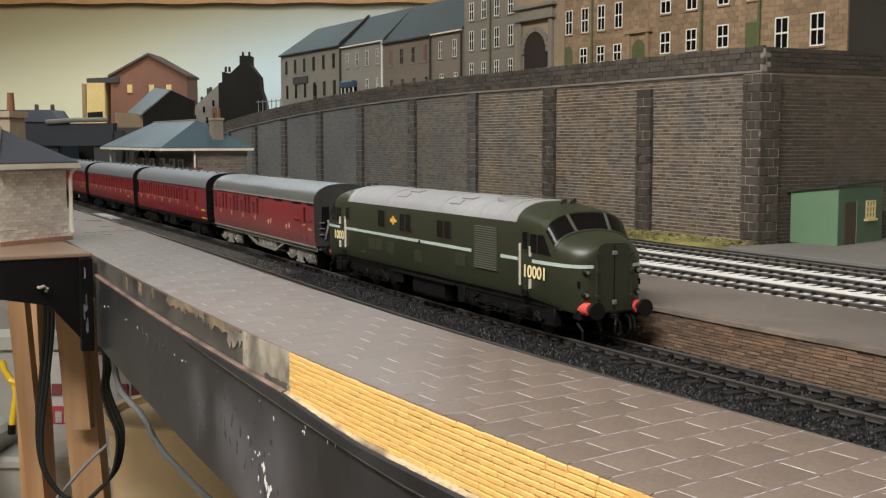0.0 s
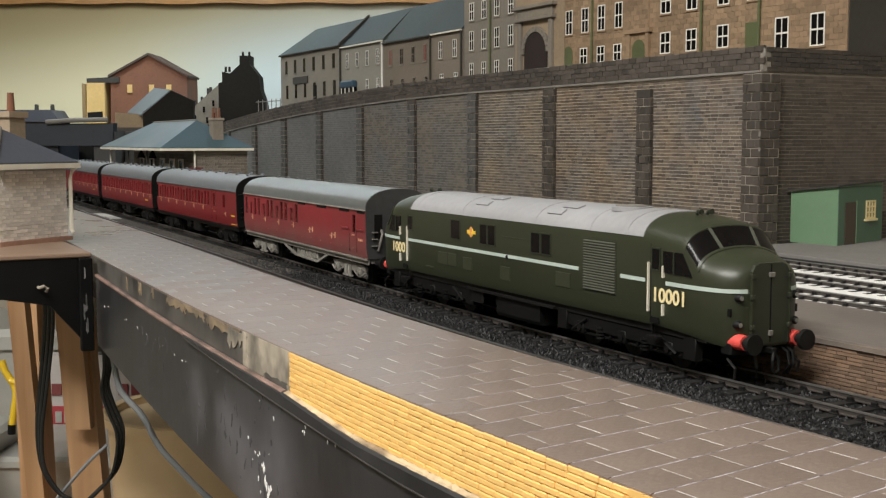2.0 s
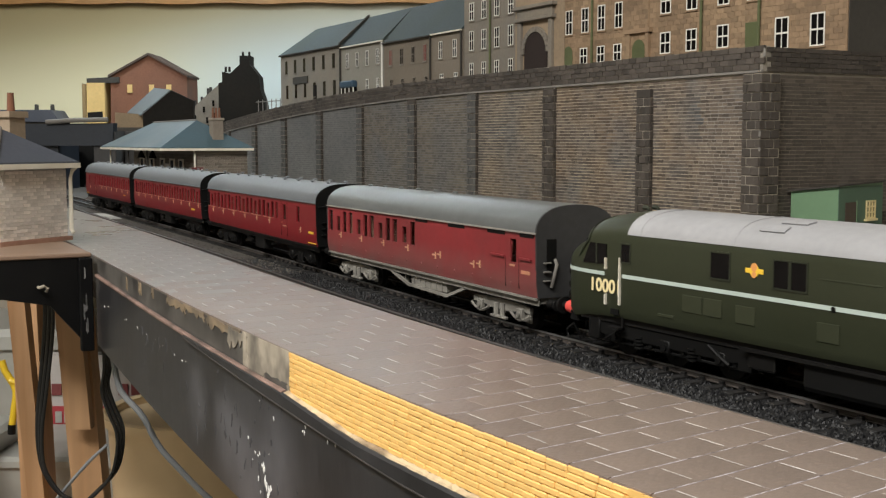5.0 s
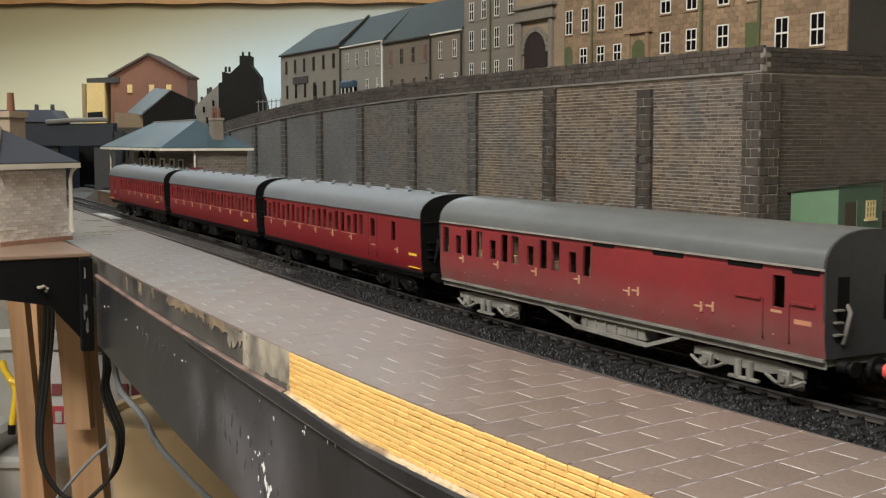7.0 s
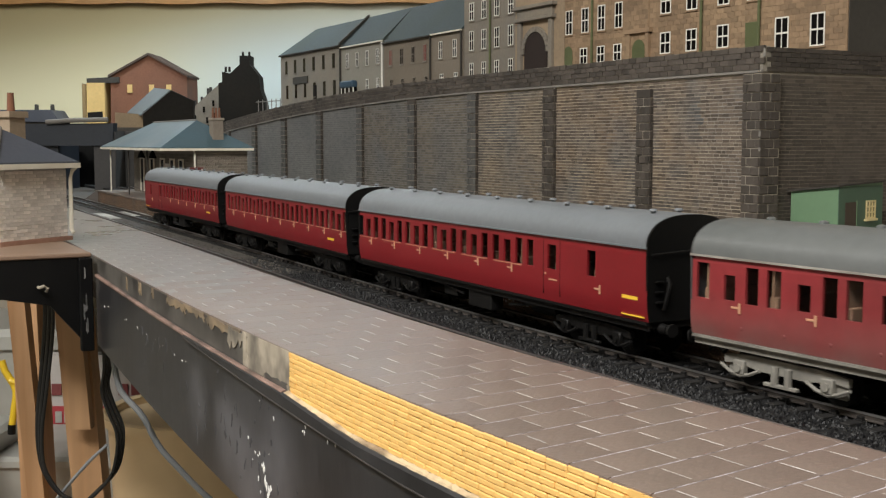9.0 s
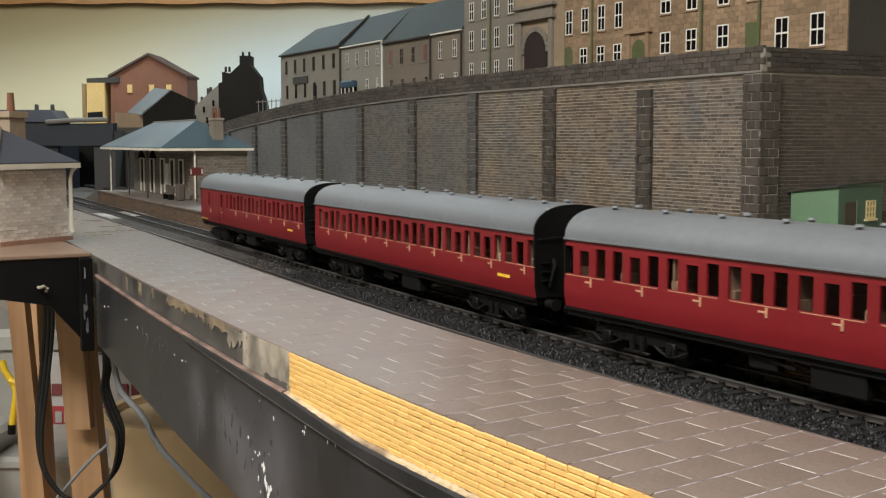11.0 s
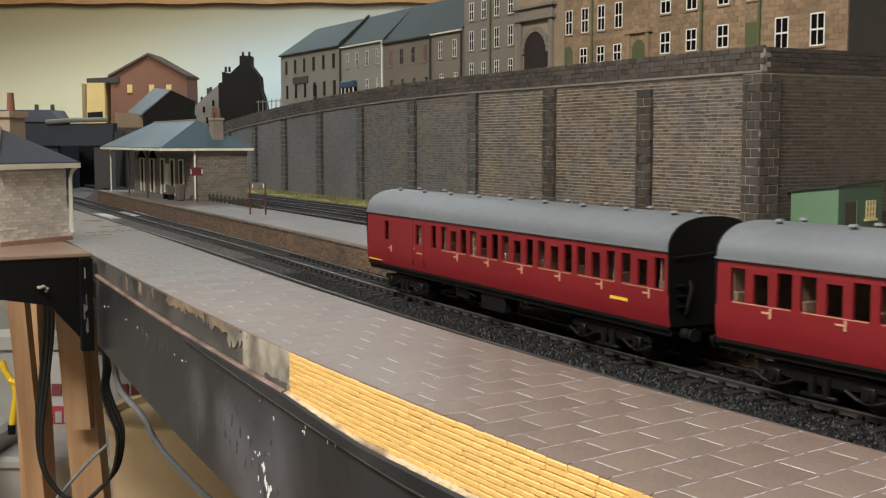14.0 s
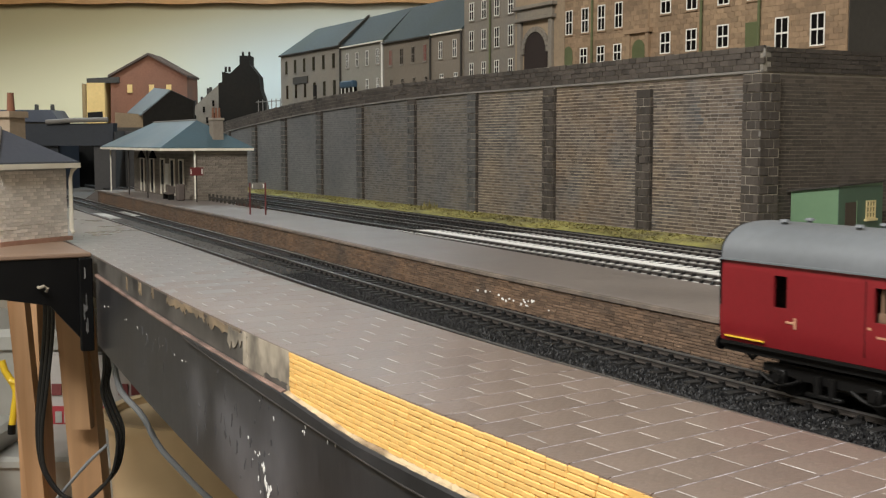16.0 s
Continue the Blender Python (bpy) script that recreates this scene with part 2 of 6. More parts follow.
BRIDGEBLUE = mat("dark_blue_girder", (0.022, 0.028, 0.040), 0.5, var=0.2, grain=200, blotch=10)
CEILWHITE = mat("white_ceiling", (0.75, 0.73, 0.68), 0.9, var=0.03, grain=20, blotch=2, bump=0)
ROOMWALL = mat("cream_room_wall", (0.62, 0.57, 0.46), 0.9, var=0.04, grain=20, blotch=2, bump=0)
CARPET = mat("grey_floor", (0.20, 0.18, 0.16), 0.95, var=0.2, grain=200, blotch=6)
PLASTIC = mat("cloudy_plastic", (0.42, 0.42, 0.39), 0.3, var=0.1, grain=60, blotch=9, second=(0.33, 0.33, 0.30), bump=0)
BUCKET = mat("tan_plastic", (0.84, 0.66, 0.42), 0.35, var=0.08, grain=30, blotch=8, bump=0)
CABLE = mat("black_cable", (0.012, 0.012, 0.012), 0.35, var=0.1, bump=0)
GREYCABLE = mat("grey_cable", (0.20, 0.21, 0.22), 0.4, var=0.1, bump=0)
MAROON = mat("maroon_sign", (0.12, 0.02, 0.02), 0.5, var=0.1, bump=0)
CARDRED = mat("red_print", (0.42, 0.05, 0.06), 0.6, var=0.1, bump=0)
YELLOWPL = mat("yellow_plastic", (0.75, 0.52, 0.03), 0.4, var=0.08, bump=0)
PEOPLEGREY = mat("dull_figure_paint", (0.10, 0.08, 0.07), 0.8, var=0.2)
PALEBLUE = mat("blue_sign", (0.035, 0.075, 0.12), 0.5, var=0.1, bump=0)


# ---- mesh building, in millimetres ----
class Build:
    def __init__(self):
        self.v, self.f, self.halves = [], [], []

    def add(self, verts, faces):
        n = len(self.v)
        self.v.extend(verts)
        self.f.extend([tuple(i + n for i in f) for f in faces])
        return self

    def box(self, x0, x1, y0, y1, z0, z1, c=0.0):
        if c <= 0:
            v = [(x, y, z) for x in (x0, x1) for y in (y0, y1) for z in (z0, z1)]
            return self.add(v, [(0, 1, 3, 2), (4, 6, 7, 5), (0, 4, 5, 1), (2, 3, 7, 6), (0, 2, 6, 4), (1, 5, 7, 3)])
        v, idx = [], {}
        for sx, x in ((-1, x0), (1, x1)):
            for sy, y in ((-1, y0), (1, y1)):
                for sz, z in ((-1, z0), (1, z1)):
                    for k in range(3):
                        q = [x - sx * c, y - sy * c, z - sz * c]
                        q[k] = (x, y, z)[k]
                        idx[(sx, sy, sz, k)] = len(v)
                        v.append(tuple(q))
        f = []
        S = (-1, 1)
        for k in range(3):
            for s in S:
                o = [a for a in range(3) if a != k]
                ring = []
                for a, b in ((-1, -1), (1, -1), (1, 1), (-1, 1)):
                    g = [0, 0, 0]
                    g[k], g[o[0]], g[o[1]] = s, a, b
                    ring.append(idx[(*g, k)])
                f.append(tuple(ring))
        for k in range(3):
            o = [a for a in range(3) if a != k]
            for a in S:
                for b in S:
                    g = [0, 0, 0]
                    g[o[0]], g[o[1]] = a, b
                    g[k] = -1
                    p = tuple(g)
                    g[k] = 1
                    q = tuple(g)
                    f.append((idx[(*p, o[0])], idx[(*q, o[0])], idx[(*q, o[1])], idx[(*p, o[1])]))
        for a in S:
            for b in S:
                for d in S:
                    f.append((idx[(a, b, d, 0)], idx[(a, b, d, 1)], idx[(a, b, d, 2)]))
        return self.add(v, f)

    def loft(self, rings, closed=True, caps=True):
        n = len(rings[0])
        v = [p for ring in rings for p in ring]
        f = []
        for i in range(len(rings) - 1):
            for j in range(n if closed else n - 1):
                k = (j + 1) % n
                f.append((i * n + j, i * n + k, (i + 1) * n + k, (i + 1) * n + j))
        if caps and closed:
            f.append(tuple(range(n - 1, -1, -1)))
            f.append(tuple((len(rings) - 1) * n + j for j in range(n)))
        return self.add(v, f)

    def prism(self, poly, axis, a, b):
        """A polygon given in the two other axes, drawn out along axis from a to b."""
        def at(p, t):
            q = [0, 0, 0]
            o = [i for i in range(3) if i != axis]
            q[axis], q[o[0]], q[o[1]] = t, p[0], p[1]
            return tuple(q)
        return self.loft([[at(p, a) for p in poly], [at(p, b) for p in poly]])

    def tube(self, points, radius, n=8):
        rings = []
        pts = [Vector(p) for p in points]
        for i, p in enumerate(pts):
            d = (pts[min(i + 1, len(pts) - 1)] - pts[max(i - 1, 0)]).normalized()
            up = Vector((0, 0, 1)) if abs(d.z) < 0.9 else Vector((1, 0, 0))
            a = d.cross(up).normalized()
            b = d.cross(a)
            r = radius[i] if isinstance(radius, (list, tuple)) else radius
            rings.append([tuple(p + (a * math.cos(2 * math.pi * k / n) + b * math.sin(2 * math.pi * k / n)) * r) for k in range(n)])
        return self.loft(rings)

    def cyl(self, p, q, r, n=12):
        return self.tube([p, q], r, n)

    def mesh(self, name, smooth=False):
        me = bpy.data.meshes.new(name)
        me.from_pydata([(x * MM, y * MM, z * MM) for x, y, z in self.v], [], self.f)
        bm = bmesh.new()
        bm.from_mesh(me)
        bmesh.ops.recalc_face_normals(bm, faces=bm.faces)
        bm.to_mesh(me)
        bm.free()
        if smooth:
            me.polygons.foreach_set("use_smooth", [True] * len(me.polygons))
            me.set_sharp_from_angle(angle=radians(38))
        me.update()
        return me


def part(name, b, material, parent=None, label="", smooth=False, at=None):
    if isinstance(b, Build) and b.halves and sum(len(h.v) for h in b.halves) == len(b.v):
        return [part(name, h, material, parent, label, smooth, at) for h in b.halves][0]
    me = b.mesh(name, smooth) if isinstance(b, Build) else b
    if not me.materials:
        me.materials.append(material)
    ob = new(name, me)
    if parent:
        ob.parent = parent
    if at is not None:
        ob.location = [c * MM for c in at]
    if label:
        ob["label"] = label
    return ob


def thing(name, label, category, b=None, material=None, at=(0, 0, 0), group="", kind="", smooth=False):
    if b is None:
        ob = new(name)
        ob.empty_display_size = 0.02
    else:
        ob = part(name, b, material, smooth=smooth)
    ob.location = [c * MM for c in at]
    return tagged(ob, label, category, group, kind)


def jagged(x0, x1, z0, z1, seed, rough=0.18, n=14):
    """The uneven outline of a worn patch."""
    rng = random.Random(seed)
    w, h = x1 - x0, z1 - z0
    pts = [(x0 + w * i / n, z0 + h * rough * rng.random() * 2) for i in range(n)]
    pts += [(x1 - w * 0.06 * rng.random(), z0 + h * i / 5) for i in range(5)]
    pts += [(x1 - w * i / n, z1 - h * rough * 0.6 * rng.random()) for i in range(n)]
    pts += [(x0 + w * 0.10 * rng.random(), z1 - h * i / 5) for i in range(5)]
    return pts


def setting(name, label, category, b, material, smooth=False):
    return tagged(part(name, b, material, smooth=smooth), label, category, "", "structure")


# ---- the line of the track ----
def yc(x):
    def g(w):
        return 33.62 * w * w + 18.9 * w ** 3
    w = (x + 150) / 500
    if w < -1:
        return g(-1) + (w + 1) * (-2 * 33.62 + 3 * 18.9)
    if w > 0.42:
        return g(0.42) + (w - 0.42) * (2 * 33.62 * 0.42 + 3 * 18.9 * 0.42 ** 2)
    return g(w)


def heading(x):
    return math.degrees(math.atan2(yc(x + 1) - yc(x - 1), 2))


def stations(a, b, step):
    n = max(1, round((b - a) / step))
    return [a + (b - a) * i / n for i in range(n + 1)]


def sweep(profile, a, b, step=25, build=None):
    """A cross-section of (offset, height) drawn along the track's line."""
    build = build or Build()
    return build.loft([[(x, yc(x) + o, z) for o, z in profile] for x in stations(a, b, step)])


def rect(o0, o1, z0, z1):
    return [(o0, z0), (o1, z0), (o1, z1), (o0, z1)]


# ---- room ----
ROOM_X0, ROOM_X1, ROOM_Y0, ROOM_Y1, ROOM_Z0, ROOM_Z1 = -3400, 1800, -1500, 1500, -900, 1300
setting("floor", "grey carpeted floor under the layout", "floor", Build().box(ROOM_X0, ROOM_X1, ROOM_Y0, ROOM_Y1, -920, -900), CARPET)
setting("ceiling", "plain white room ceiling", "ceiling", Build().box(ROOM_X0, ROOM_X1, ROOM_Y0, ROOM_Y1, 1300, 1320), CEILWHITE)
setting("wall_west", "plain cream room wall", "wall", Build().box(ROOM_X0 - 20, ROOM_X0, ROOM_Y0, ROOM_Y1, -920, 1320), ROOMWALL)
setting("wall_east", "plain cream room wall", "wall", Build().box(ROOM_X1, ROOM_X1 + 20, ROOM_Y0, ROOM_Y1, -920, 1320), ROOMWALL)
setting("wall_north", "plain cream room wall", "wall", Build().box(ROOM_X0, ROOM_X1, ROOM_Y1, ROOM_Y1 + 20, -920, 1320), ROOMWALL)
setting("wall_south", "plain cream room wall", "wall", Build().box(ROOM_X0, ROOM_X1, ROOM_Y0 - 20, ROOM_Y0, -920, 1320), ROOMWALL)

# painted backscene across the far end and its varnished beam, both square to the view
FW = Vector((-0.8863, 0.4631, 0)).normalized()
RT = Vector((0.4631, 0.8863, 0)).normalized()


def across(d, side, z):
    """A place d mm ahead of the camera's stand and side mm to the right of its line."""
    p = Vector((239, -261, 0)) + FW * d + RT * side
    return (p.x, p.y, z)


def slab_across(b, d0, d1, s0, s1, z0, z1):
    v = [across(d, s, z) for d in (d0, d1) for s in (s0, s1) for z in (z0, z1)]
    return b.add(v, [(0, 1, 3, 2), (4, 6, 7, 5), (0, 4, 5, 1), (2, 3, 7, 6), (0, 2, 6, 4), (1, 5, 7, 3)])


setting("backdrop", "pale ochre sky backscene with painted shading above", "backdrop", slab_across(Build(), 2620, 2635, -1150, 700, -60, 420), STUCCO)
beam = Build()
n = 30
beam.loft([[across(2600 + a, -1100 + 1180 * i / n, z + 1.6 * math.sin(i * 1.3) - 0.10 * max(0, i - 14) * -1.2) for a, z in ((0, 374), (22, 374), (22, 410), (0, 410))] for i in range(n + 1)])
setting("trim", "varnished wooden beam along the top of the backscene", "beam", beam, BEAMWOOD)

# ---- baseboard, fascia and platforms ----
PT = 9.7
ground = Build()
ground.loft([[(x, yc(x) - 131.5, -5), (x, yc(x) - 131.5, -17), (x, 980, -17), (x, 980, -5)] for x in stations(-2300, 700, 50)])
setting("ground", "dark earth-covered baseboard of the model railway", "ground", ground, EARTH)


def piecewise(table):
    def at(x):
        for (x0, z0), (x1, z1) in zip(table, table[1:]):
            if x <= x1:
                return z0 + (z1 - z0) * (x - x0) / (x1 - x0)
        return table[-1][1]
    return at


lip_z = piecewise([(-448, -0.1), (-158, -2.8), (-112, -3.5), (-60, -6.9), (420, -7.2)])
foot_z = piecewise([(-448, -41.3), (-162, -52.2), (100, -60), (420, -62)])
mould_z = piecewise([(-236, -3.9), (-156, -6.9), (-110, -8.7), (-33, -12.0), (420, -15)])


def fascia_loft(prof, a, b, step=20):
    return Build().loft([[(x, yc(x) + o, z) for o, z in prof(x)] for x in stations(a, b, step)])


setting("fascia", "scuffed black-painted fascia board of the layout", "fascia board",
        fascia_loft(lambda x: [(-134.6, lip_z(x) - 0.5), (-133.9, lip_z(x)), (-128, lip_z(x)), (-128, foot_z(x)), (-134.2, foot_z(x)), (-134.6, foot_z(x) + 0.6)], -448, 420), FASCIA)
setting("fascia_lip", "worn wooden edge strip along the fascia", "trim",
        fascia_loft(lambda x: [(-135.3, lip_z(x) - 1.2), (-133.6, lip_z(x) - 1.2), (-133.6, lip_z(x) + 0.15), (-134.9, lip_z(x) + 0.15), (-135.3, lip_z(x) - 0.3)], -448, -113), LIPWOOD)
setting("fascia_moulding", "black moulding under the platform edge with a rubbed lower arris", "trim",
        fascia_loft(lambda x: [(-135.5, mould_z(x)), (-134.3, mould_z(x)), (-134.3, lip_z(x) - 0.3), (-135.0, lip_z(x) - 0.3), (-135.7, lip_z(x) - 1.0), (-135.8, mould_z(x) + 0.5)], -232, 420), FASCIA)
part("rubbed_arris", fascia_loft(lambda x: [(-135.95, mould_z(x)), (-135.4, mould_z(x)), (-135.4, mould_z(x) + 0.35), (-135.95, mould_z(x) + 0.35)], -230, 300),
     mat("rubbed_black", (0.085, 0.078, 0.075), 0.45, var=0.4, grain=200, blotch=50, second=(0.03, 0.028, 0.028)), bpy.data.objects["fascia_moulding"], "grey rubbed lower edge")
chips = Build()
rng = random.Random(21)
for i in range(46):
    x, z = rng.choice(((rng.uniform(-430, 40), rng.gauss(-12.6, 1.4)), (rng.gauss(-138, 5), rng.gauss(-36, 6)), (rng.gauss(-128, 3), rng.gauss(-42, 3))))
    if not (-57 < z < -7.8 and -440 < x < 60):
        continue
    big = 2.4 if abs(x + 132) < 9 and z < -30 else 1.0
    r = rng.uniform(0.12, 0.42) * big
    y = yc(x) - 134.75
    lean = rng.uniform(-0.6, 0.6)
    pts = [(x + r * rng.uniform(0.3, 1.2) * math.cos(a) + lean * r * math.sin(a), z + 1.9 * r * rng.uniform(0.4, 1.3) * math.sin(a)) for a in np.linspace(0, 5.7, 9)]
    chips.loft([[(p, y, q) for p, q in pts], [(p, y + 0.4, q) for p, q in pts]])
SCUFF = mat("grey_scuff", (0.075, 0.075, 0.083), 0.5, var=0.5, grain=160, blotch=70, second=(0.045, 0.045, 0.05), mix=0.4)
# scuffs that also paint in the grey sheen over this stretch
smears = Build()
for i in range(46):
    x, z, w, h = rng.gauss(-165, 26), rng.gauss(-31, 9), rng.uniform(0.3, 1.4), rng.uniform(0.8, 4.0)
    if i % 3 == 0:
        x, z = rng.uniform(-330, -190), rng.uniform(-30, -10)
    if not (foot_z(x) + 5 < z - h and z + h < lip_z(x) - 4):
        continue
    y, lean = yc(x) - 134.68, rng.uniform(-0.3, 0.5)
    pts = [(x + w * rng.uniform(0.2, 1.1) * math.cos(a) + lean * h * math.sin(a), z + h * rng.uniform(0.3, 1.1) * math.sin(a)) for a in np.linspace(0, 5.9, 13)]
    smears.loft([[(p, y, q) for p, q in pts], [(p, y + 0.3, q) for p, q in pts]])
ob = part("scuff_marks", smears, SCUFF, bpy.data.objects["fascia"], "dull grey scuffs and painted sheen on the black fascia")
ob["kind"] = "stuff"
ob = part("paint_chips", chips, WHITE, bpy.data.objects["fascia"], "pale flecks where paint is chipped")
ob["kind"] = "stuff"
near_platform = setting("pavement", "brown paved station platform of the near line", "platform",
                        sweep(rect(-132.2, -70.5, -5, PT - 0.04), -1500, 420), JOINT)
part("grimy_edge", sweep(rect(-133.0, -132.4, -6.2, PT - 0.3), -1500, -158, 20), DARKEDGE, near_platform, "grimy blackened platform edging")
part("plaster_edge", sweep(rect(-133.2, -132.4, -6.2, PT - 0.3), -157.9, -111.2, 8), PALEEDGE, near_platform, "pale mottled plaster edging")
for i, (x0, x1, z0, z1) in enumerate(((-270, -236, 4.0, 9.3), (-238, -206, 5.6, 9.3), (-205, -160, 4.0, 9.3), (-330, -323, 2, 8.6), (-362, -358, 0.5, 7.5), (-300, -296, 4, 9))):
    pts = jagged(x0, x1, z0, z1, i, 0.3)
    part("bare_patch", Build().loft([[(x, yc(x) - 133.25, z) for x, z in pts], [(x, yc(x) - 132.8, z) for x, z in pts]]), TANEDGE, near_platform, "patch of bare tan wood")
for i, (x0, x1, z0, z1, m) in enumerate(((-176, -152, 0.5, 9.2, PALEEDGE), (-135, -113, -6.0, -1.0, DARKEDGE), (-150, -133, -6.0, -3.0, DARKEDGE))):
    pts = jagged(x0, x1, z0, z1, 30 + i, 0.3)
    part("edge_stain", Build().loft([[(x, yc(x) - 133.38, z) for x, z in pts], [(x, yc(x) - 132.9, z) for x, z in pts]]), m, near_platform, "ragged stain on the edging")
rng = random.Random(77)
xs_p = stations(-112, 90, 1.6)
low_p = [lip_z(x) - 0.3 - (rng.uniform(0.0, 0.9) + (1.0 if rng.random() < 0.15 else 0)) * min(1, (x + 114) / 50) for x in xs_p]
high_p = [lip_z(x) - 0.2 + rng.uniform(0.1, 0.7) * min(1, (x + 114) / 60) for x in xs_p]
part("plaster_line", Build().loft([[(x, yc(x) - 134.95, a), (x, yc(x) - 133.2, a), (x, yc(x) - 133.2, b + 0.5), (x, yc(x) - 134.4, b)] for x, a, b in zip(xs_p, low_p, high_p)]),
     mat("cream_plaster", (0.56, 0.44, 0.28), 0.8, var=0.3, grain=200, blotch=60, second=(0.26, 0.19, 0.12), mix=0.3), near_platform, "ragged cream plaster under the bricks")
part("mortar_backing", sweep(rect(-133.0, -132.4, -6.2, PT - 0.9), -110.8, 420, 20), YMORTAR, near_platform, "yellow mortar behind the bricks")
part("far_paving", sweep(rect(-133.2, -70.3, PT - 0.06, PT - 0.015), -1500, -604, 20), SLAB_D, near_platform)

# board that widens the layout under the small building
side_board = Build().box(-680, -449, -196, -128.5, 9.75, 12.4, 0.6)
setting("side_board", "worn wooden board that widens the layout", "baseboard", side_board, mat("worn_board", (0.25, 0.165, 0.115), 0.6, var=0.2, grain=60, blotch=12))
sb = Build().prism([(-196, 9.6), (-196, -14), (-178, -12), (-152, -17), (-129.5, -44), (-129.5, 9.6)], 0, -456, -450.2)
setting("side_fascia", "black fascia under the widened board", "fascia board", sb, FASCIA_D)
br = Build().box(-450, -446, -136, -128.6, -44, 9.6, 0.6)
post_ob = setting("end_post", "black corner post of the fascia with a shiny scuff", "post", br, FASCIA_D)

scuff = Build()
rng = random.Random(9)
for k in range(9):
    y, z, h = -134.6 + rng.uniform(0, 2.2), rng.uniform(-34, 0), rng.uniform(3, 9)
    scuff.loft([[(-445.9, y, z), (-445.9, y + 0.9, z + h * 0.2), (-445.9, y + 0.7, z + h), (-445.9, y + 0.2, z + h * 1.1)], [(-446.2, y, z), (-446.2, y + 0.9, z + h * 0.2), (-446.2, y + 0.7, z + h), (-446.2, y + 0.2, z + h * 1.1)]])
ob = part("scuff_marks", scuff, mat("bright_scuff", (0.20, 0.195, 0.19), 0.4, var=0.4, grain=300, blotch=80, second=(0.12, 0.12, 0.12)), post_ob, "silvery scuffs down the post")
ob["kind"] = "stuff"
part("screw_hook", Build().tube([(-449.8, -158, -6), (-446.5, -158, -6), (-445.5, -155.5, -5), (-446.0, -153.5, -6.5), (-446.4, -154.5, -8.5)], 0.9, 8), PALEEDGE, post_ob, "pale screw hook", smooth=True)

far_platform = setting("island_platform", "grey-brown surfaced island platform with brick face", "platform",
                       sweep([(20.6, -5), (86, -5), (86, 12.2), (19.6, 12.2), (19.6, 10.8), (20.6, 10.6)], -1330, 500), PLATFORM)
part("ramp", Build().loft([[(-1330, yc(-1330) + 20.6, -5), (-1330, yc(-1330) + 86, -5), (-1330, yc(-1330) + 86, 12.2), (-1330, yc(-1330) + 20.6, 12.2)],
                           [(-1420, yc(-1420) + 20.6, -5), (-1420, yc(-1420) + 86, -5), (-1420, yc(-1420) + 86, -3), (-1420, yc(-1420) + 20.6, -3)]]), PLATFORM, far_platform)


# ---- bricks and slabs ----
def brick_mesh(l, d, h, c=0.12, name="brick"):
    return Build().box(-l / 2, l / 2, -d / 2, d / 2, -h / 2, h / 2, c).mesh(name)


def brick_wall(parent, place, u0, u1, z0, z1, bl, bh, gap, depth, material, near, count=300, jitter=0.25, top=None, name="brick", bevel=None, ragged=0.0):
    """Bricks in running bond over a face. place(u, z, out) gives the spot and the turn; those whose u lies within near are objects
    of their own, up to count, the rest are joined."""
    rest = Build()
    full = brick_mesh(bl - gap, depth, bh - gap, bevel or min(0.14, bh * 0.09), name)
    full.materials.append(material)
    rng = random.Random(hash((round(u0), round(bl * 10))) % 1000 + 7)
    made = 0
    rows = int((z1 - z0) / bh)
    for r in range(rows):
        z = z0 + (r + 0.5) * bh
        u = u0 - (bl / 2 if r % 2 else 0)
        while u < u1 - bl * 0.15:
            step = bl * (1 + ragged * rng.uniform(-0.8, 1.3))
            a0, a1 = max(u, u0), min(u + step, u1)
            mid = (a0 + a1) / 2
            side_gap = gap * (1 - 0.5 * min(1, ragged * 2))
            dz = ragged * rng.uniform(-0.25, 0.25)
            if a1 - a0 > side_gap * 1.5 and (top is None or z + bh / 2 < top(mid)):
                out = (rng.random() - 0.5) * jitter
                p, turn = place(mid, z + dz, out)
                whole = a1 - a0 > step - 0.5
                if whole and near[0] <= mid <= near[1] and made < count:
                    ob = new(name, full)
                    ob.parent = parent
                    ob.location, ob.rotation_euler = [c * MM for c in p], (0, 0, radians(turn))
                    ob.scale = ((step - side_gap) / (bl - gap), 1, 1)
                    made += 1
                else:
                    l = (a1 - a0 - side_gap) / 2
                    ca, sa = math.cos(radians(turn)), math.sin(radians(turn))
                    h, d = (bh - gap) / 2, depth / 2
                    v = [(p[0] + ca * a * l - sa * b * d, p[1] + sa * a * l + ca * b * d, p[2] + e * h) for a in (-1, 1) for b in (-1, 1) for e in (-1, 1)]
                    rest.add(v, [(0, 1, 3, 2), (4, 6, 7, 5), (0, 4, 5, 1), (2, 3, 7, 6), (0, 2, 6, 4), (1, 5, 7, 3)])
            u += step
    if rest.v:
        me = bpy.data.meshes.new(name + "work")
        me.from_pydata([(x * MM, y * MM, z * MM) for x, y, z in rest.v], [], rest.f)
        me.materials.append(material)
        ob = new(name + "work", me)
        ob.parent = parent
        ob["kind"] = "stuff"


def along(off):
    return lambda u, z, out: ((u, yc(u) + off - out, z), heading(u))


brick_wall(near_platform, along(-133.1), -110.8, 260, -6.4, PT - 0.35, 5.3, 1.57, 0.13, 0.7, YBRICK, (-111, 60), 300, 0.26, bevel=0.24, ragged=0.35)
part("edge_coping", sweep(rect(19.3, 22.6, 10.9, 12.45), -1330, 500), mat("tan_edging", (0.215, 0.172, 0.140), 0.75, var=0.4, grain=200, blotch=60, second=(0.115, 0.098, 0.085)), far_platform, "worn tan platform edging")
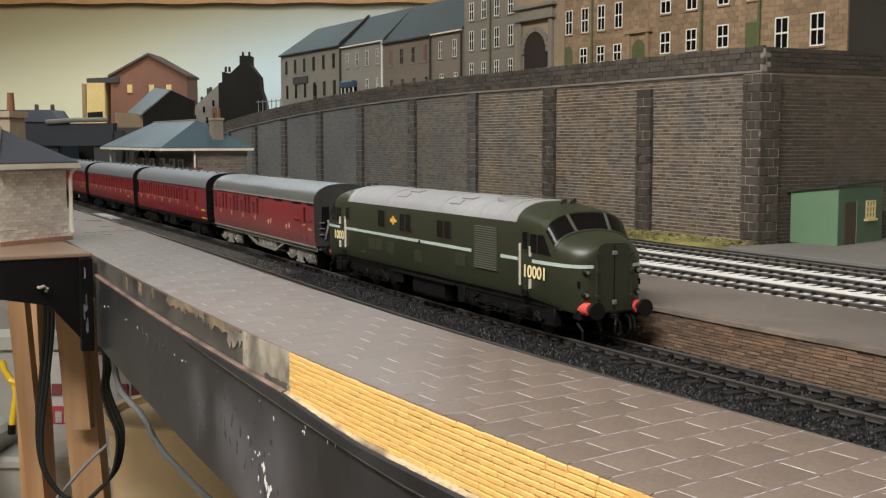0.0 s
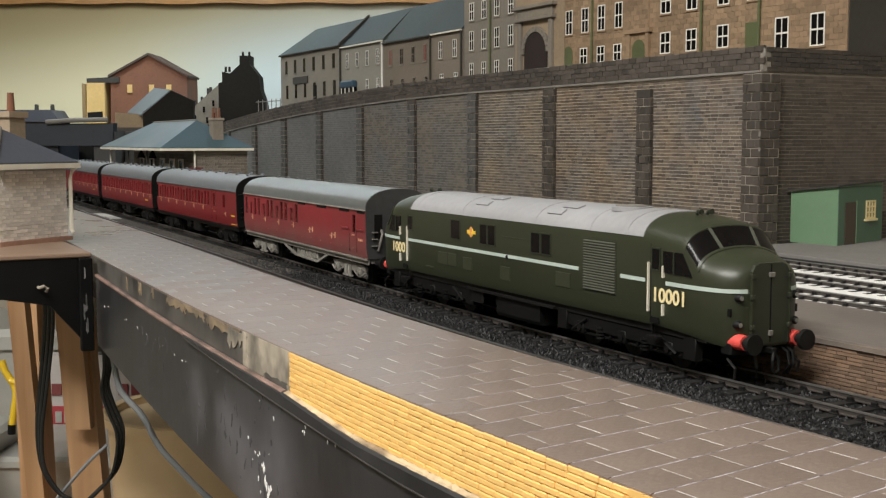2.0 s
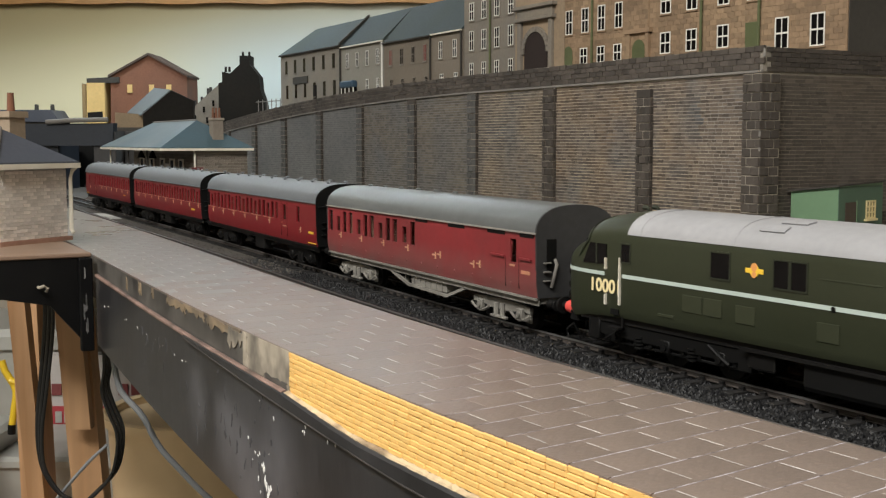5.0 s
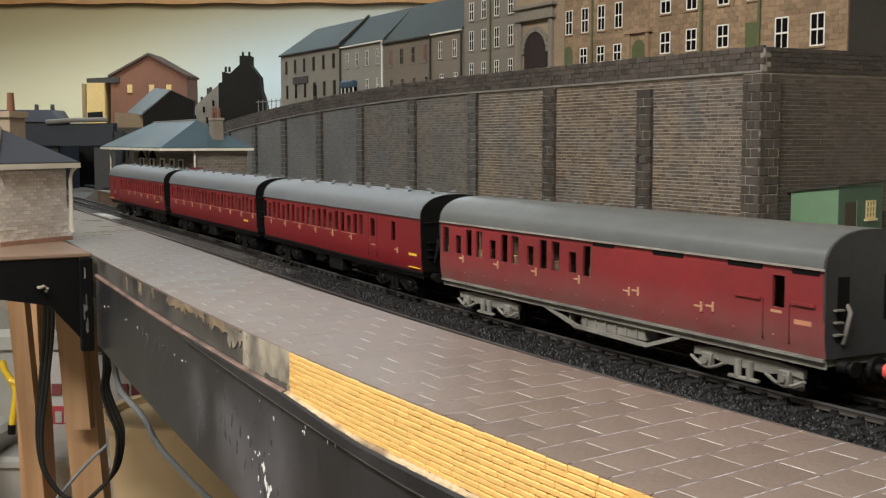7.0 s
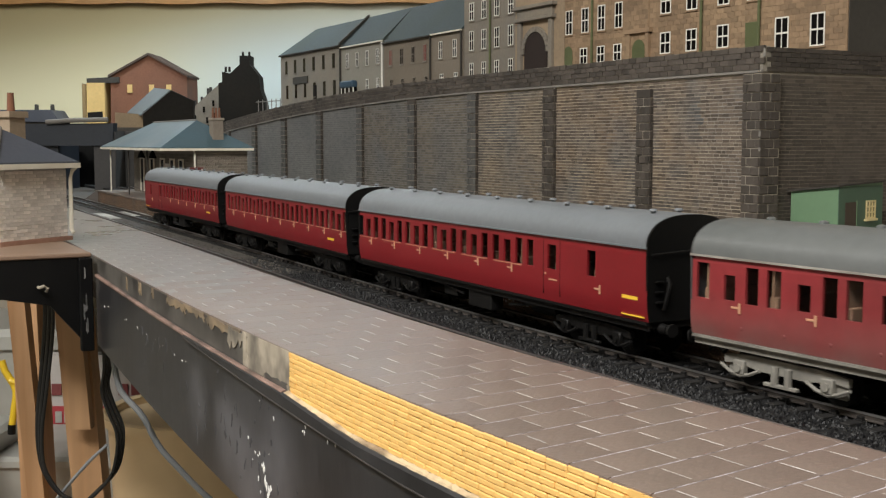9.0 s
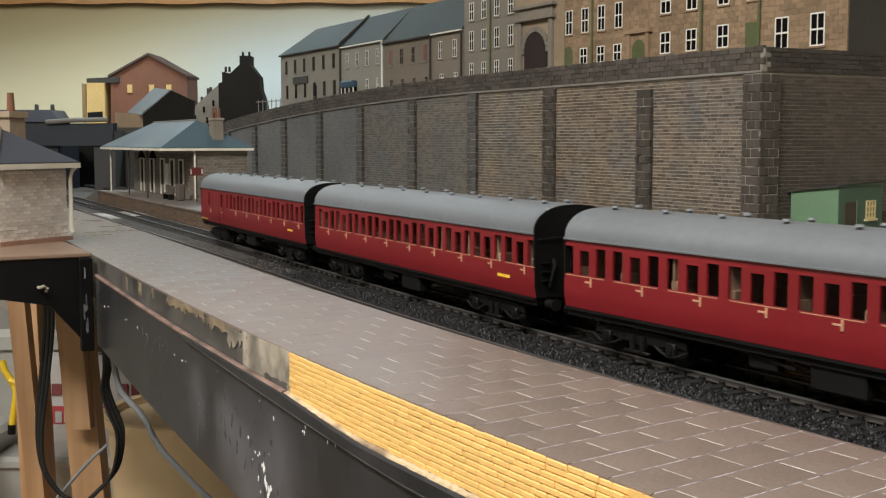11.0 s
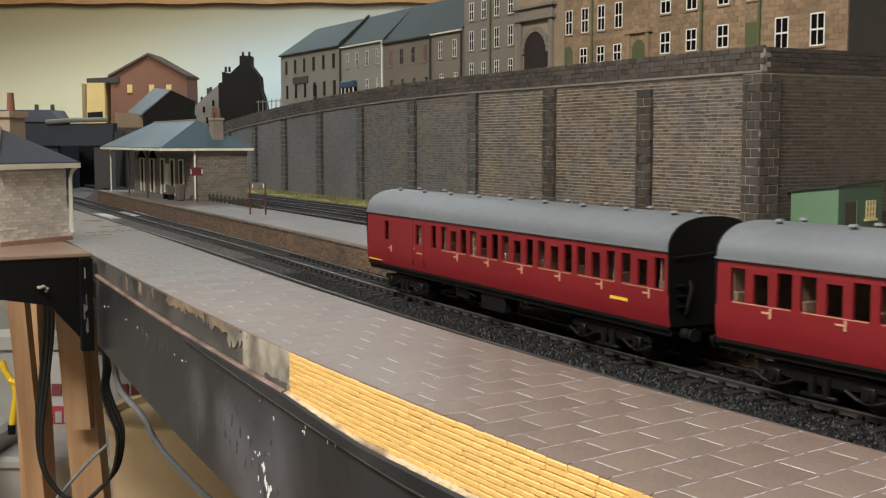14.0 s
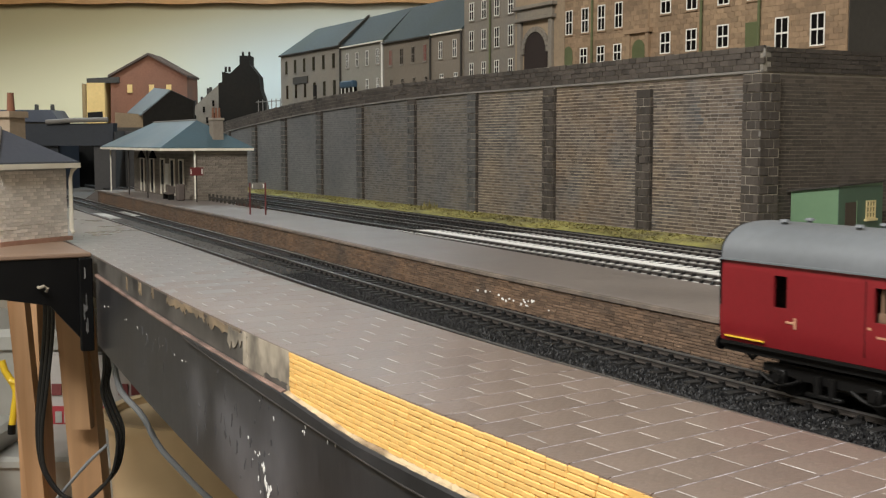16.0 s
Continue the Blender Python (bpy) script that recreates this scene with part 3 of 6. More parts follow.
brick_wall(far_platform, along(20.5), -1320, 400, -5, 10.8, 4.6, 1.2, 0.2, 0.9, PBRICK, (-200, -20), 300, 0.3, ragged=0.3)
splash = Build()
rng = random.Random(41)
for i in range(16):
    x, z, r = rng.gauss(-230, 17), rng.uniform(0.8, 3.8), rng.uniform(0.3, 0.9)
    pts = [(x + 1.8 * r * rng.uniform(0.4, 1.2) * math.cos(a), z + r * rng.uniform(0.4, 1.2) * math.sin(a)) for a in np.linspace(0, 5.6, 8)]
    splash.loft([[(p, yc(p) + 19.85, q) for p, q in pts], [(p, yc(p) + 20.4, q) for p, q in pts]])
ob = part("paint_splash", splash, WHITE, far_platform, "white paint spots on the bricks")
ob["kind"] = "stuff"

# paving slabs of the near platform, laid in courses square to the curve
rng = random.Random(5)


def on_curve(u, o):
    h = radians(heading(u)) + 0.10
    return u - (o + 100) * math.sin(h), yc(u) - 100 + (o + 100) * math.cos(h)


w, k, course = 12.3, 0, -605.0
tick = Build().box(-0.5, 0.5, -0.16, 0.16, -0.4, 0.03).mesh("joint_filler")
tick.materials.append(TICK)
while course < 130:
    o = -135.6 + (0 if k % 2 else -8.0)
    while o < -70.5:
        a, b = max(o, -133.3) + 0.05, min(o + 16.0, -70.2) - 0.05
        if b - a > 1.2:
            e = 0.19 if course > -75 else 0.09
            corners = [on_curve(u, v) for u, v in ((course + e, a), (course + w - e, a), (course + w - e, b), (course + e, b))]
            cx, cy = sum(c[0] for c in corners) / 4, sum(c[1] for c in corners) / 4
            z = rng.uniform(-0.02, 0.02)
            rings = [[((x - cx) * f, (y - cy) * f, q) for x, y in corners] for f, q in ((1, -0.9), (1, z - 0.03), (0.995, z))]
            part("paving_slab", Build().loft(rings), SLAB if course > -250 - 150 * rng.random() else SLAB_D, near_platform, at=(cx, cy, PT))
        if -132 < o < -72 and rng.random() < 0.93:
            (ax, ay), (bx, by) = on_curve(course + w * 0.10, o), on_curve(course + w * 0.90, o)
            ob = part("joint_filler", tick, TICK, near_platform, at=((ax + bx) / 2, (ay + by) / 2, PT))
            ob.rotation_euler = (0, 0, math.atan2(by - ay, bx - ax))
            ob.scale = (math.hypot(bx - ax, by - ay) * rng.uniform(0.68, 0.95), rng.uniform(0.6, 1.1), 1)
        o += 16.0
    course += w
    k += 1


# ---- tracks ----
def track(name, label, off, a, b, near, ztop=0.0, sleeper_mat=SLEEPER, pitch=9.2):
    """A track of two bullhead rails in chairs on timber sleepers; off gives its centre line's offset."""
    t = thing(name, label, "railway track")
    for side in (-8.7, 8.7):
        prof = [(side - 0.45, ztop - 0.5), (side - 0.45, ztop), (side + 0.45, ztop), (side + 0.45, ztop - 0.5)]
        web = [(side - 0.5, ztop - 2.2), (side - 0.5, ztop - 1.9), (side - 0.2, ztop - 1.6), (side - 0.2, ztop - 0.51), (side + 0.2, ztop - 0.51), (side + 0.2, ztop - 1.6), (side + 0.5, ztop - 1.9), (side + 0.5, ztop - 2.2)]
        rail = Build().loft([[(x, off(x) + o, z) for o, z in prof] for x in stations(a, b, 25)])
        r = part("rail", rail, STEEL, t, "bright worn rail head")
        part("rail_web", Build().loft([[(x, off(x) + o, z) for o, z in web] for x in stations(a, b, 25)]), RUST, r)
    me = Build().box(-1.75, 1.75, -16.5, 16.5, -1.0, 1.0, 0.15).mesh("sleeper")
    me.materials.append(sleeper_mat)
    ch = Build()
    for s in (-8.7, 8.7):
        for d in (-1.1, 1.1):
            ch.box(-1.0, 1.0, s + d - 0.65, s + d + 0.65, 0.9, 2.3, 0.2)
        ch.box(-1.3, 1.3, s - 2.1, s + 2.1, 0.9, 1.4, 0.15)
    chm = ch.mesh("chair")
    chm.materials.append(BLACK)
    rest = Build()
    made, x = 0, a
    rng = random.Random(3)
    while x < b:
        if near[0] < x < near[1] and made < 150:
            turn = math.atan2(off(x + 1) - off(x - 1), 2) + rng.uniform(-0.02, 0.02)
            s = new("sleeper", me)
            s.parent, s.location, s.rotation_euler = t, (x * MM, off(x) * MM, (ztop - 3.2) * MM), (0, 0, turn)
            c = new("chair", chm)
            c.parent = s
            made += 1
        else:
            rest.box(x - 1.75, x + 1.75, off(x) - 16.5, off(x) + 16.5, ztop - 4.2, ztop - 2.2)
        x += pitch
    if rest.v:
        ob = part("sleeper_run", rest, sleeper_mat, t)
        ob["kind"] = "stuff"
    return t


def back_line(y0, bend):
    return lambda x: y0 + (0.00012 * (x + 700) ** 2 * bend if x < -700 else 0.0)


track("main_track", "dark-sleepered railway track under the train", yc, -1900, 900, (-520, 160))
track("platform_track", "railway track close under the platform edge", lambda x: yc(x) - 48.2, -1900, 900, (-200, 100))
YARD = [back_line(165, 0.0), back_line(214, 0.0), back_line(262, 0.0)]
for f in YARD:
    track("yard_track", "unused siding track beside the retaining wall", f, -1700, 500, (-900, -150), 2.0)
white_bed = Build()
white_bed.add([(-700, 142, -0.28), (500, 142, -0.28), (500, 284, -0.28), (-470, 282, -0.28), (-640, 240, -0.28)], [(0, 1, 2, 3, 4)])
white_bed.add([(-700, 142, -5.1), (500, 142, -5.1), (500, 284, -5.1), (-470, 282, -5.1), (-640, 240, -5.1)], [(4, 3, 2, 1, 0)])
white_bed.f += [(0, 5, 6, 1), (1, 6, 7, 2), (2, 7, 8, 3), (3, 8, 9, 4), (4, 9, 5, 0)]
setting("white_bed", "bare white card under the unballasted sidings", "track bed", white_bed, WHITE)

# ballast: a bed with loose stones on it
setting("ballast_bed", "dark fine ballast bed", "ballast", sweep(rect(-70.0, 20.4, -4.9, -3.0), -1900, 700), BED)


def stones(name, label, count, a, b, o0, o1, z, s0, s1, material, seed, skip=None, line=yc):
    rng = np.random.RandomState(seed)
    x = a + (b - a) * rng.rand(count) ** 1.0
    o = o0 + (o1 - o0) * rng.rand(count)
    s = s0 + (s1 - s0) * rng.rand(count)
    base = np.array([(1, 0, 0), (-0.9, 0.3, 0), (0, 1, 0.1), (0.1, -1, 0), (0.1, 0.1, 0.9), (0, 0, -0.9)])
    tri = np.array([(4, 0, 2), (4, 2, 1), (4, 1, 3), (4, 3, 0), (5, 2, 0), (5, 1, 2), (5, 3, 1), (5, 0, 3)])
    ang = rng.rand(count) * 6.283
    ca, sa = np.cos(ang)[:, None], np.sin(ang)[:, None]
    shape = base[None] * (0.7 + 0.6 * rng.rand(count, 6, 1)) * s[:, None, None]
    vx = shape[:, :, 0] * ca - shape[:, :, 1] * sa + x[:, None]
    vy = shape[:, :, 0] * sa + shape[:, :, 1] * ca + (o + np.array([line(q) for q in x]))[:, None]
    vz = shape[:, :, 2] + z + rng.rand(count)[:, None] * 0.5
    v = np.stack([vx, vy, vz], -1).reshape(-1, 3) * MM
    f = (tri[None] + 6 * np.arange(count)[:, None, None]).reshape(-1, 3)
    me = bpy.data.meshes.new(name)
    me.from_pydata(v.tolist(), [], f.tolist())
    me.materials.append(material)
    return tagged(new(name, me), label, "ballast", "", "stuff")


stones("ballast", "dark grey loose ballast stones between the tracks", 30000, -420, 150, -48, 20, -3.3, 0.35, 1.0, BALLAST, 1)
stones("far_ballast", "brown dusty ballast stones", 9000, -1500, -420, -48, 20, -3.4, 0.5, 1.1, BALLAST_B, 2)
setting("yard_bed", "dark cinder bed of the sidings", "ballast", Build().box(-1900, -702, 140, 298, -4.8, -0.9), BED)
setting("yard_bed_back", "dark cinder bed beside the wall", "ballast", Build().box(-640, 500, 284.5, 299, -4.8, -0.7), BED)
setting("far_bed", "brown dusty ballast", "ballast", sweep(rect(-69, 20.3, -2.9, -2.7), -1900, -520), BALLAST_B)

# ---- retaining wall along the back, with piers, coping and parapet ----
WY = 338.0


def cop(x):
    """Height of the coping, which falls away to the far end."""
    return 126.0 - (0 if x > -850 else 0.0000415 * (x + 850) ** 2 + 0.006 * (-850 - x))


def par(x):
    return cop(x) + 18.5


def base_z(x):
    return 0.0


rw = Build()
rw.loft([[(x, WY + 0.6, -5), (x, WY + 45, -5), (x, WY + 45, cop(x)), (x, WY + 0.6, cop(x))] for x in stations(-1900, -424, 40)])
retaining = setting("retaining_wall", "tall sooty stone retaining wall with buttress piers", "retaining wall", rw, WMORTAR)
pw = Build()
pw.loft([[(x, WY + 2.6, cop(x)), (x, WY + 9, cop(x)), (x, WY + 9, par(x)), (x, WY + 2.6, par(x))] for x in stations(-1900, -414, 40)])
PARMORTAR = mat("parapet_mortar", (0.34, 0.31, 0.26), 0.85, var=0.35, grain=300, blotch=60, second=(0.14, 0.125, 0.105))
parapet = part("parapet", pw, PARMORTAR, retaining, "dark stone parapet")
cp = Build()
cp.loft([[(x, WY - 1.6, cop(x) - 0.8), (x, WY + 3, cop(x) - 0.8), (x, WY + 3, cop(x) + 1.4), (x, WY - 1.6, cop(x) + 0.7)] for x in stations(-1900, -414, 40)])
part("coping", cp, COPING, retaining, "pale coping course")
GSTONE = mat("grey_wall_stone", (0.155, 0.153, 0.148), 0.85, var=0.2, grain=160, blotch=14, island=0.12, second=(0.122, 0.122, 0.121), bump=0.3)
MSTONE = mat("mixed_wall_stone", (0.145, 0.125, 0.102), 0.85, var=0.3, grain=160, blotch=20, island=0.26, second=(0.105, 0.104, 0.104), bump=0.4)
BSTONE = mat("brown_grey_wall_stone", (0.150, 0.118, 0.088), 0.85, var=0.35, grain=160, blotch=22, island=0.34, second=(0.102, 0.101, 0.101), bump=0.5)
backing = Build().loft([[(x, WY + 0.5, -4.5), (x, WY + 3, -4.5), (x, WY + 3, cop(x) - 1), (x, WY + 0.5, cop(x) - 1)] for x in stations(-1890, -838.5, 40)])
part("mortar_backing", backing, mat("grey_wall_mortar", (0.215, 0.21, 0.20), 0.85, var=0.2, grain=200, blotch=14, second=(0.14, 0.14, 0.138)), retaining)
for u0, u1, stone_mat in ((-1880, -1131, GSTONE), (-1131, -838.5, MSTONE), (-838.5, -691.5, BSTONE), (-691.5, -415, WSTONE)):
    brick_wall(retaining, lambda u, z, out: ((u, WY + 0.93 - (0.08 if u < -838.5 else 0) - out, z), 0), u0, u1, -2.5, 127, 6.2, 2.75, 0.6, 1.0, stone_mat, (-480, -428), 300, 0.24,
               ragged=0.5, top=lambda x: cop(x) - 0.6, name="stone")
pst = Build()
rng = random.Random(11)
for r in range(4):
    x = -1880 + (4.7 if r % 2 else 0)
    while x < -420:
        z0 = cop(x + 4.7) + 1.4 + r * 4.3
        o = rng.uniform(-0.5, 0.3)
        pst.box(x + 0.25, x + 9.2, WY + 1.7 + o, WY + 4, z0 + 0.2, z0 + 4.1 + (rng.uniform(-0.4, 0.5) if r == 3 else 0))
        x += 9.5
ob = part("parapet_stonework", pst, PSTONE, parapet)
ob["kind"] = "stuff"
GPIER = mat("grey_pier_stone", (0.105, 0.102, 0.097), 0.75, var=0.25, grain=300, blotch=22, obj=0.2, island=0.2, bump=0.4)
for i, x in enumerate((-547, -691.5, -838.5, -982, -1131, -1269, -1410, -1545, -1680)):
    top = cop(x) - (11.5 if i == 0 else 1.0)
    pier = part("pier", Build().box(x - 8.8, x + 8.8, WY - 2.8, WY + 1, -4.5, top), PMORTAR, retaining, "dark stone buttress pier")
    under = -3 + int((top + 3) / 6.7) * 6.7
    part("pier_cap", Build().box(x - 9.0, x + 9.0, WY - 3.4, WY + 0.4, under, top + (3.4 if i == 0 else 0.2), 0.4), PSTONE, pier, "rough cap stone")
    brick_wall(pier, lambda u, z, out: ((u, WY - 2.95 - out, z), 0), x - 8.9, x + 8.9, -3, top, 8.9, 6.7, 0.6, 1.2, PSTONE if i < 2 else GPIER, (x - 20, x + 20), 40, 0.7, name="pier_stone", bevel=0.5)
    # dark stone on this side paints in the shade of the grey far piers
    brick_wall(pier, lambda u, z, out, x=x: ((x + 9.0 + out, u, z), 90), WY - 3.2, WY + 0.6, -3, top, 3.8, 6.7, 0.55, 1.0, PSTONE, (0, 900), 40, 0.6, name="pier_stone")
# corner pier and the end of the wall, running back from the corner
corner = part("corner_pier", Build().box(-428, -410, WY - 2.8, WY + 16, -4.5, 124.5), PMORTAR, retaining, "dark stone corner pier")
brick_wall(corner, lambda u, z, out: ((u, WY - 2.95 - out, z), 0), -428.2, -409.6, -3, 125, 9.3, 6.7, 0.6, 1.2, PSTONE, (-430, -400), 60, 0.7, name="pier_stone", bevel=0.5)
brick_wall(corner, lambda u, z, out: ((-409.9 + out, u, z), 90), WY - 3, WY + 16, -3, 125, 9.3, 6.7, 0.6, 1.2, PSTONE, (0, 900), 60, 0.7, name="pier_stone", bevel=0.5)
# stone and mortar are darkened to paint in this face's shade
ew = Build().box(-460, -414.6, WY + 3, 760, -5, 126)
end_wall = setting("end_wall", "stone end of the retaining wall, shade in its colour", "retaining wall", ew, mat("shaded_end_mortar", (0.19, 0.165, 0.13), 0.85, var=0.25, grain=300, blotch=20))
SHADED_STONE = mat("shaded_end_stone", (0.072, 0.057, 0.044), 0.8, var=0.2, grain=350, blotch=12, island=0.25, obj=0.25, second=(0.065, 0.057, 0.05), bump=0.3)
brick_wall(end_wall, lambda u, z, out: ((-414.9 + out, u, z), 90), WY + 15, 620, -2.5, 126, 6.2, 2.75, 0.5, 1.0, SHADED_STONE, (WY + 16, WY + 66), 300, 0.2, name="stone", ragged=0.5)
ep = Build().box(-422, -414.5, WY + 6, 760, 126, 143.5)
end_par = part("end_parapet", ep, PARMORTAR, end_wall)
est = Build()
for r in range(5):
    y = WY + 6 + (4.5 if r % 2 else 0)
    while y < 640:
        est.box(-415, -413.4 + rng.uniform(-0.3, 0.4), y + 0.2, y + 9.0, 126.4 + r * 3.5, 129.5 + r * 3.5)
        y += 9.2
ob = part("parapet_stonework", est, PSTONE, end_par)
ob["kind"] = "stuff"
chip = Build()
for z0, z1, y in ((125.5, 127.5, -3.3), (136, 142.5, -0.6), (79, 83, -3.3), (68.5, 71.5, -3.3)):
    pts = [(-409.9, WY + y, z0), (-409.5, WY + y - 0.3, z0 + 0.3), (-409.4, WY + y, (z0 + z1) / 2), (-409.6, WY + y - 0.2, z1), (-410.2, WY + y - 0.2, z1 - 0.5), (-410.3, WY + y - 0.2, z0 + 0.8)]
    chip.loft([pts, [(a + 0.5, b + 0.8, c) for a, b, c in pts]])
part("chipped_edge", chip, COPING, corner, "bare white plaster where paint has chipped")

setting("hardstanding", "grey yard surface beside the hut", "yard", Build().box(-404, 500, 300, 760, -4.9, 1.6, 0.5), TRACKGREY)
setting("street", "grey street behind the parapet", "road", Build().loft([[(x, WY + 9.5, -4), (x, 900, -4), (x, 900, cop(x) + 1), (x, WY + 9.5, cop(x) + 1)] for x in stations(-2000, -461, 60)]), TRACKGREY)


# scrub at the foot of the wall
def scrub():
    rng = np.random.RandomState(4)
    v, f = [], []
    for i in range(3800):
        x = -1650 + 1240 * rng.rand()
        y = WY - 4 - 26 * rng.rand() ** 1.6 * (0.5 + 0.5 * math.sin(x * 0.021) ** 2 + 0.25)
        tall = 0.4 + 1.3 * rng.rand() + (9 * rng.rand() if abs(x + 920) < 9 and y > WY - 20 else 0)
        w = 0.8 + 1.2 * rng.rand()
        a = 6.28 * rng.rand()
        dx, dy = math.cos(a) * w, math.sin(a) * w
        z = -0.5 + (y - WY + 30) * 0.10
        n = len(v)
        v += [(x - dx, y - dy, z), (x + dx, y + dy, z), (x + dy * 0.8, y - dx * 0.8, z + tall), (x - dy, y + dx, z + 0.2)]
        f += [(n, n + 1, n + 2), (n + 1, n + 3, n + 2), (n + 3, n, n + 2)]
    me = bpy.data.meshes.new("scrub")
    me.from_pydata([(a * MM, b * MM, c * MM) for a, b, c in v], [], f)
    me.materials.append(SCRUB)
    tagged(new("scrub", me), "yellow-green scrub along the foot of the wall", "scrub", "", "stuff")
    setting("verge", "mossy verge under the retaining wall", "verge",
            Build().loft([[(x, WY - 40 + 3 * math.sin(x * 0.05), -4.9), (x, WY, -4.9), (x, WY, 2.5), (x, WY - 22 + 4 * math.sin(x * 0.03), 0.3)] for x in stations(-1700, -412, 20)]),
            mat("moss", (0.31, 0.29, 0.085), 0.9, var=0.35, grain=400, blotch=30, second=(0.15, 0.135, 0.06), bump=0.4))


scrub()


# ---- buildings ----
def quad_prism(b, corners, z0, z1):
    n = len(corners)
    return b.loft([[(x, y, z0) for x, y in corners], [(x, y, z1) for x, y in corners]])


def sash(parent, x, z0, z1, w, y, frame_mat=WFRAME, open_dark=WINDOW, bars=True, sill=None, arched=False):
    """A sash window let into a front that faces the railway."""
    p = part("window", Build().box(x - w / 2, x + w / 2, y - 0.42, y + 1.0, z0, z1), open_dark, parent)
    if frame_mat:
        b = Build()
        t = w * 0.075
        b.box(x - w / 2, x - w / 2 + t, y - 0.85, y + 0.6, z0, z1).box(x + w / 2 - t, x + w / 2, y - 0.85, y + 0.6, z0, z1)
        b.box(x - w / 2 + t, x + w / 2 - t, y - 0.85, y + 0.6, z0, z0 + t).box(x - w / 2 + t, x + w / 2 - t, y - 0.85, y + 0.6, z1 - t, z1)
        if bars:
            m = (z0 + z1) / 2
            b.box(x - w / 2 + t, x + w / 2 - t, y - 0.95, y + 0.5, m - t * 0.6, m + t * 0.6).box(x - t * 0.35, x + t * 0.35, y - 0.9, y + 0.5, z0 + t, z1 - t)
        part("window_frame", b, frame_mat, p, "white painted sash frame" if frame_mat == WFRAME else "")
    if sill:
        part("window_sill", Build().box(x - w / 2 - 1, x + w / 2 + 1, y - 1.4, y + 0.5, z0 - 1.4, z0), sill, p)
    return p


def arch(b, x, w, z0, z1, y0, y1, n=12):
    pts = [(x - w / 2, z0)] + [(x - w / 2 * math.cos(math.pi * i / n), z1 - w / 2 + w / 2 * math.sin(math.pi * i / n)) for i in range(n + 1)] + [(x + w / 2, z0)]
    return b.prism(pts, 1, y0, y1)


BY = 430.0


def town_building():
    t = thing("stone_warehouse", "long brown stone town building with white sash windows", "building")
    part("wall", Build().box(-1028, -905, BY, BY + 110, 120, 262), GREYSTONE, t, "grey-brown stone front")
    part("wall", Build().box(-905, -806, BY - 2, BY + 110, 120, 262), mat("warm_stone", (0.32, 0.24, 0.16), 0.85, var=0.2, grain=260, blotch=20, bump=0.2), t)
    part("wall", Build().box(-806, -665, BY - 1, BY + 110, 120, 262), SANDSTONE, t)
    part("wall", Build().box(-665, -421, BY, BY + 110, 120, 262), SANDSTONE, t)
    # thin dark sheet paints the shade on the end turned to the right
    part("side_wall", Build().box(-421, -420, BY + 1.2, BY + 109, 120, 262), DARKSTONE, t, "stone gable end with painted shade")
    for x in (-1009, -979, -949, -918):
        sash(t, x, 183.5, 206.5, 11, BY, sill=GREYSTONE)
        sash(t, x, 153, 169, 10, BY, sill=GREYSTONE)
        sash(t, x, 219, 240, 11, BY, sill=GREYSTONE)
    e = Build()
    arch(e, -861, 46, 140, 194, BY - 3.2, BY - 1.9)
    # flat panel whose dark colour paints the shade inside the arch
    p = part("archway", e, mat("archway_shade", (0.022, 0.013, 0.010), 0.9, var=0.3), t, "arched cart entrance with its depth painted dark")
    for k in range(13):
        a0, a1 = math.pi * k / 13, math.pi * (k + 0.9) / 13
        pts = [(-861 - r * math.cos(a), 171 + r * math.sin(a)) for r, a in ((23, a0), (28.5, a0), (28.5, a1), (23, a1))]
        part("voussoir", Build().prism(pts, 1, BY - 4.6, BY - 1.5), GREYSTONE, p)
    ent = Build().box(-896, -889, BY - 5.5, BY - 1, 120, 206, 0.5).box(-833, -826, BY - 5.5, BY - 1, 120, 206, 0.5)
    ent.box(-900, -822, BY - 8, BY - 1, 206, 210, 0.6).box(-897, -825, BY - 5.5, BY - 1, 210, 219, 0.5).box(-902, -820, BY - 9, BY - 1, 219, 223, 0.6)
    part("doorcase", ent, GREYSTONE, t, "stone doorcase with cornice")
    for x in (-798, -769, -740.5, -711.5):
        sash(t, x, 185.5, 210.5, 12.5, BY - 1, sill=SANDSTONE)
        sash(t, x, 222, 246, 12.5, BY - 1, sill=SANDSTONE)
    for x in (-771, -741, -713):
        sash(t, x, 154, 170.5, 13, BY - 1, sill=SANDSTONE)
    part("door", arch(Build(), -800, 17, 140, 174, BY - 1.6, BY - 0.5), GREENDOOR, t, "green arched door")
    part("niche", arch(Build(), -679, 19, 140, 172, BY - 2.0, BY - 0.5), GREENDOOR, t)
    nd = Build().box(-696, -691, BY - 3.4, BY, 140, 178).box(-667, -662, BY - 3.4, BY, 140, 178).box(-699, -659, BY - 4.6, BY, 178, 182)
    part("door_surround", nd, SANDSTONE, t)
    for x in (-640, -603, -561):
        sash(t, x, 156, 176, 15, BY, sill=SANDSTONE)
        sash(t, x, 192.5, 216, 15, BY, sill=SANDSTONE)
    part("door", Build().box(-533, -517, BY - 0.9, BY + 1, 146, 175, 0.3), GREENDOOR, t, "green boarded door")
    for x in (-490, -451):
        sash(t, x, 150, 176, 15.5, BY, sill=SANDSTONE)
        sash(t, x, 193, 216, 15.5, BY, sill=SANDSTONE)
    sash(t, -524, 193, 216, 15.5, BY, sill=SANDSTONE)
    for x in (-962, -755.5, -515, -588):
        part("drainpipe", Build().cyl((x, BY - 2.4, 125), (x, BY - 2.4, 262), 1.3, 8), GREENDOOR, t)
    rng = random.Random(8)
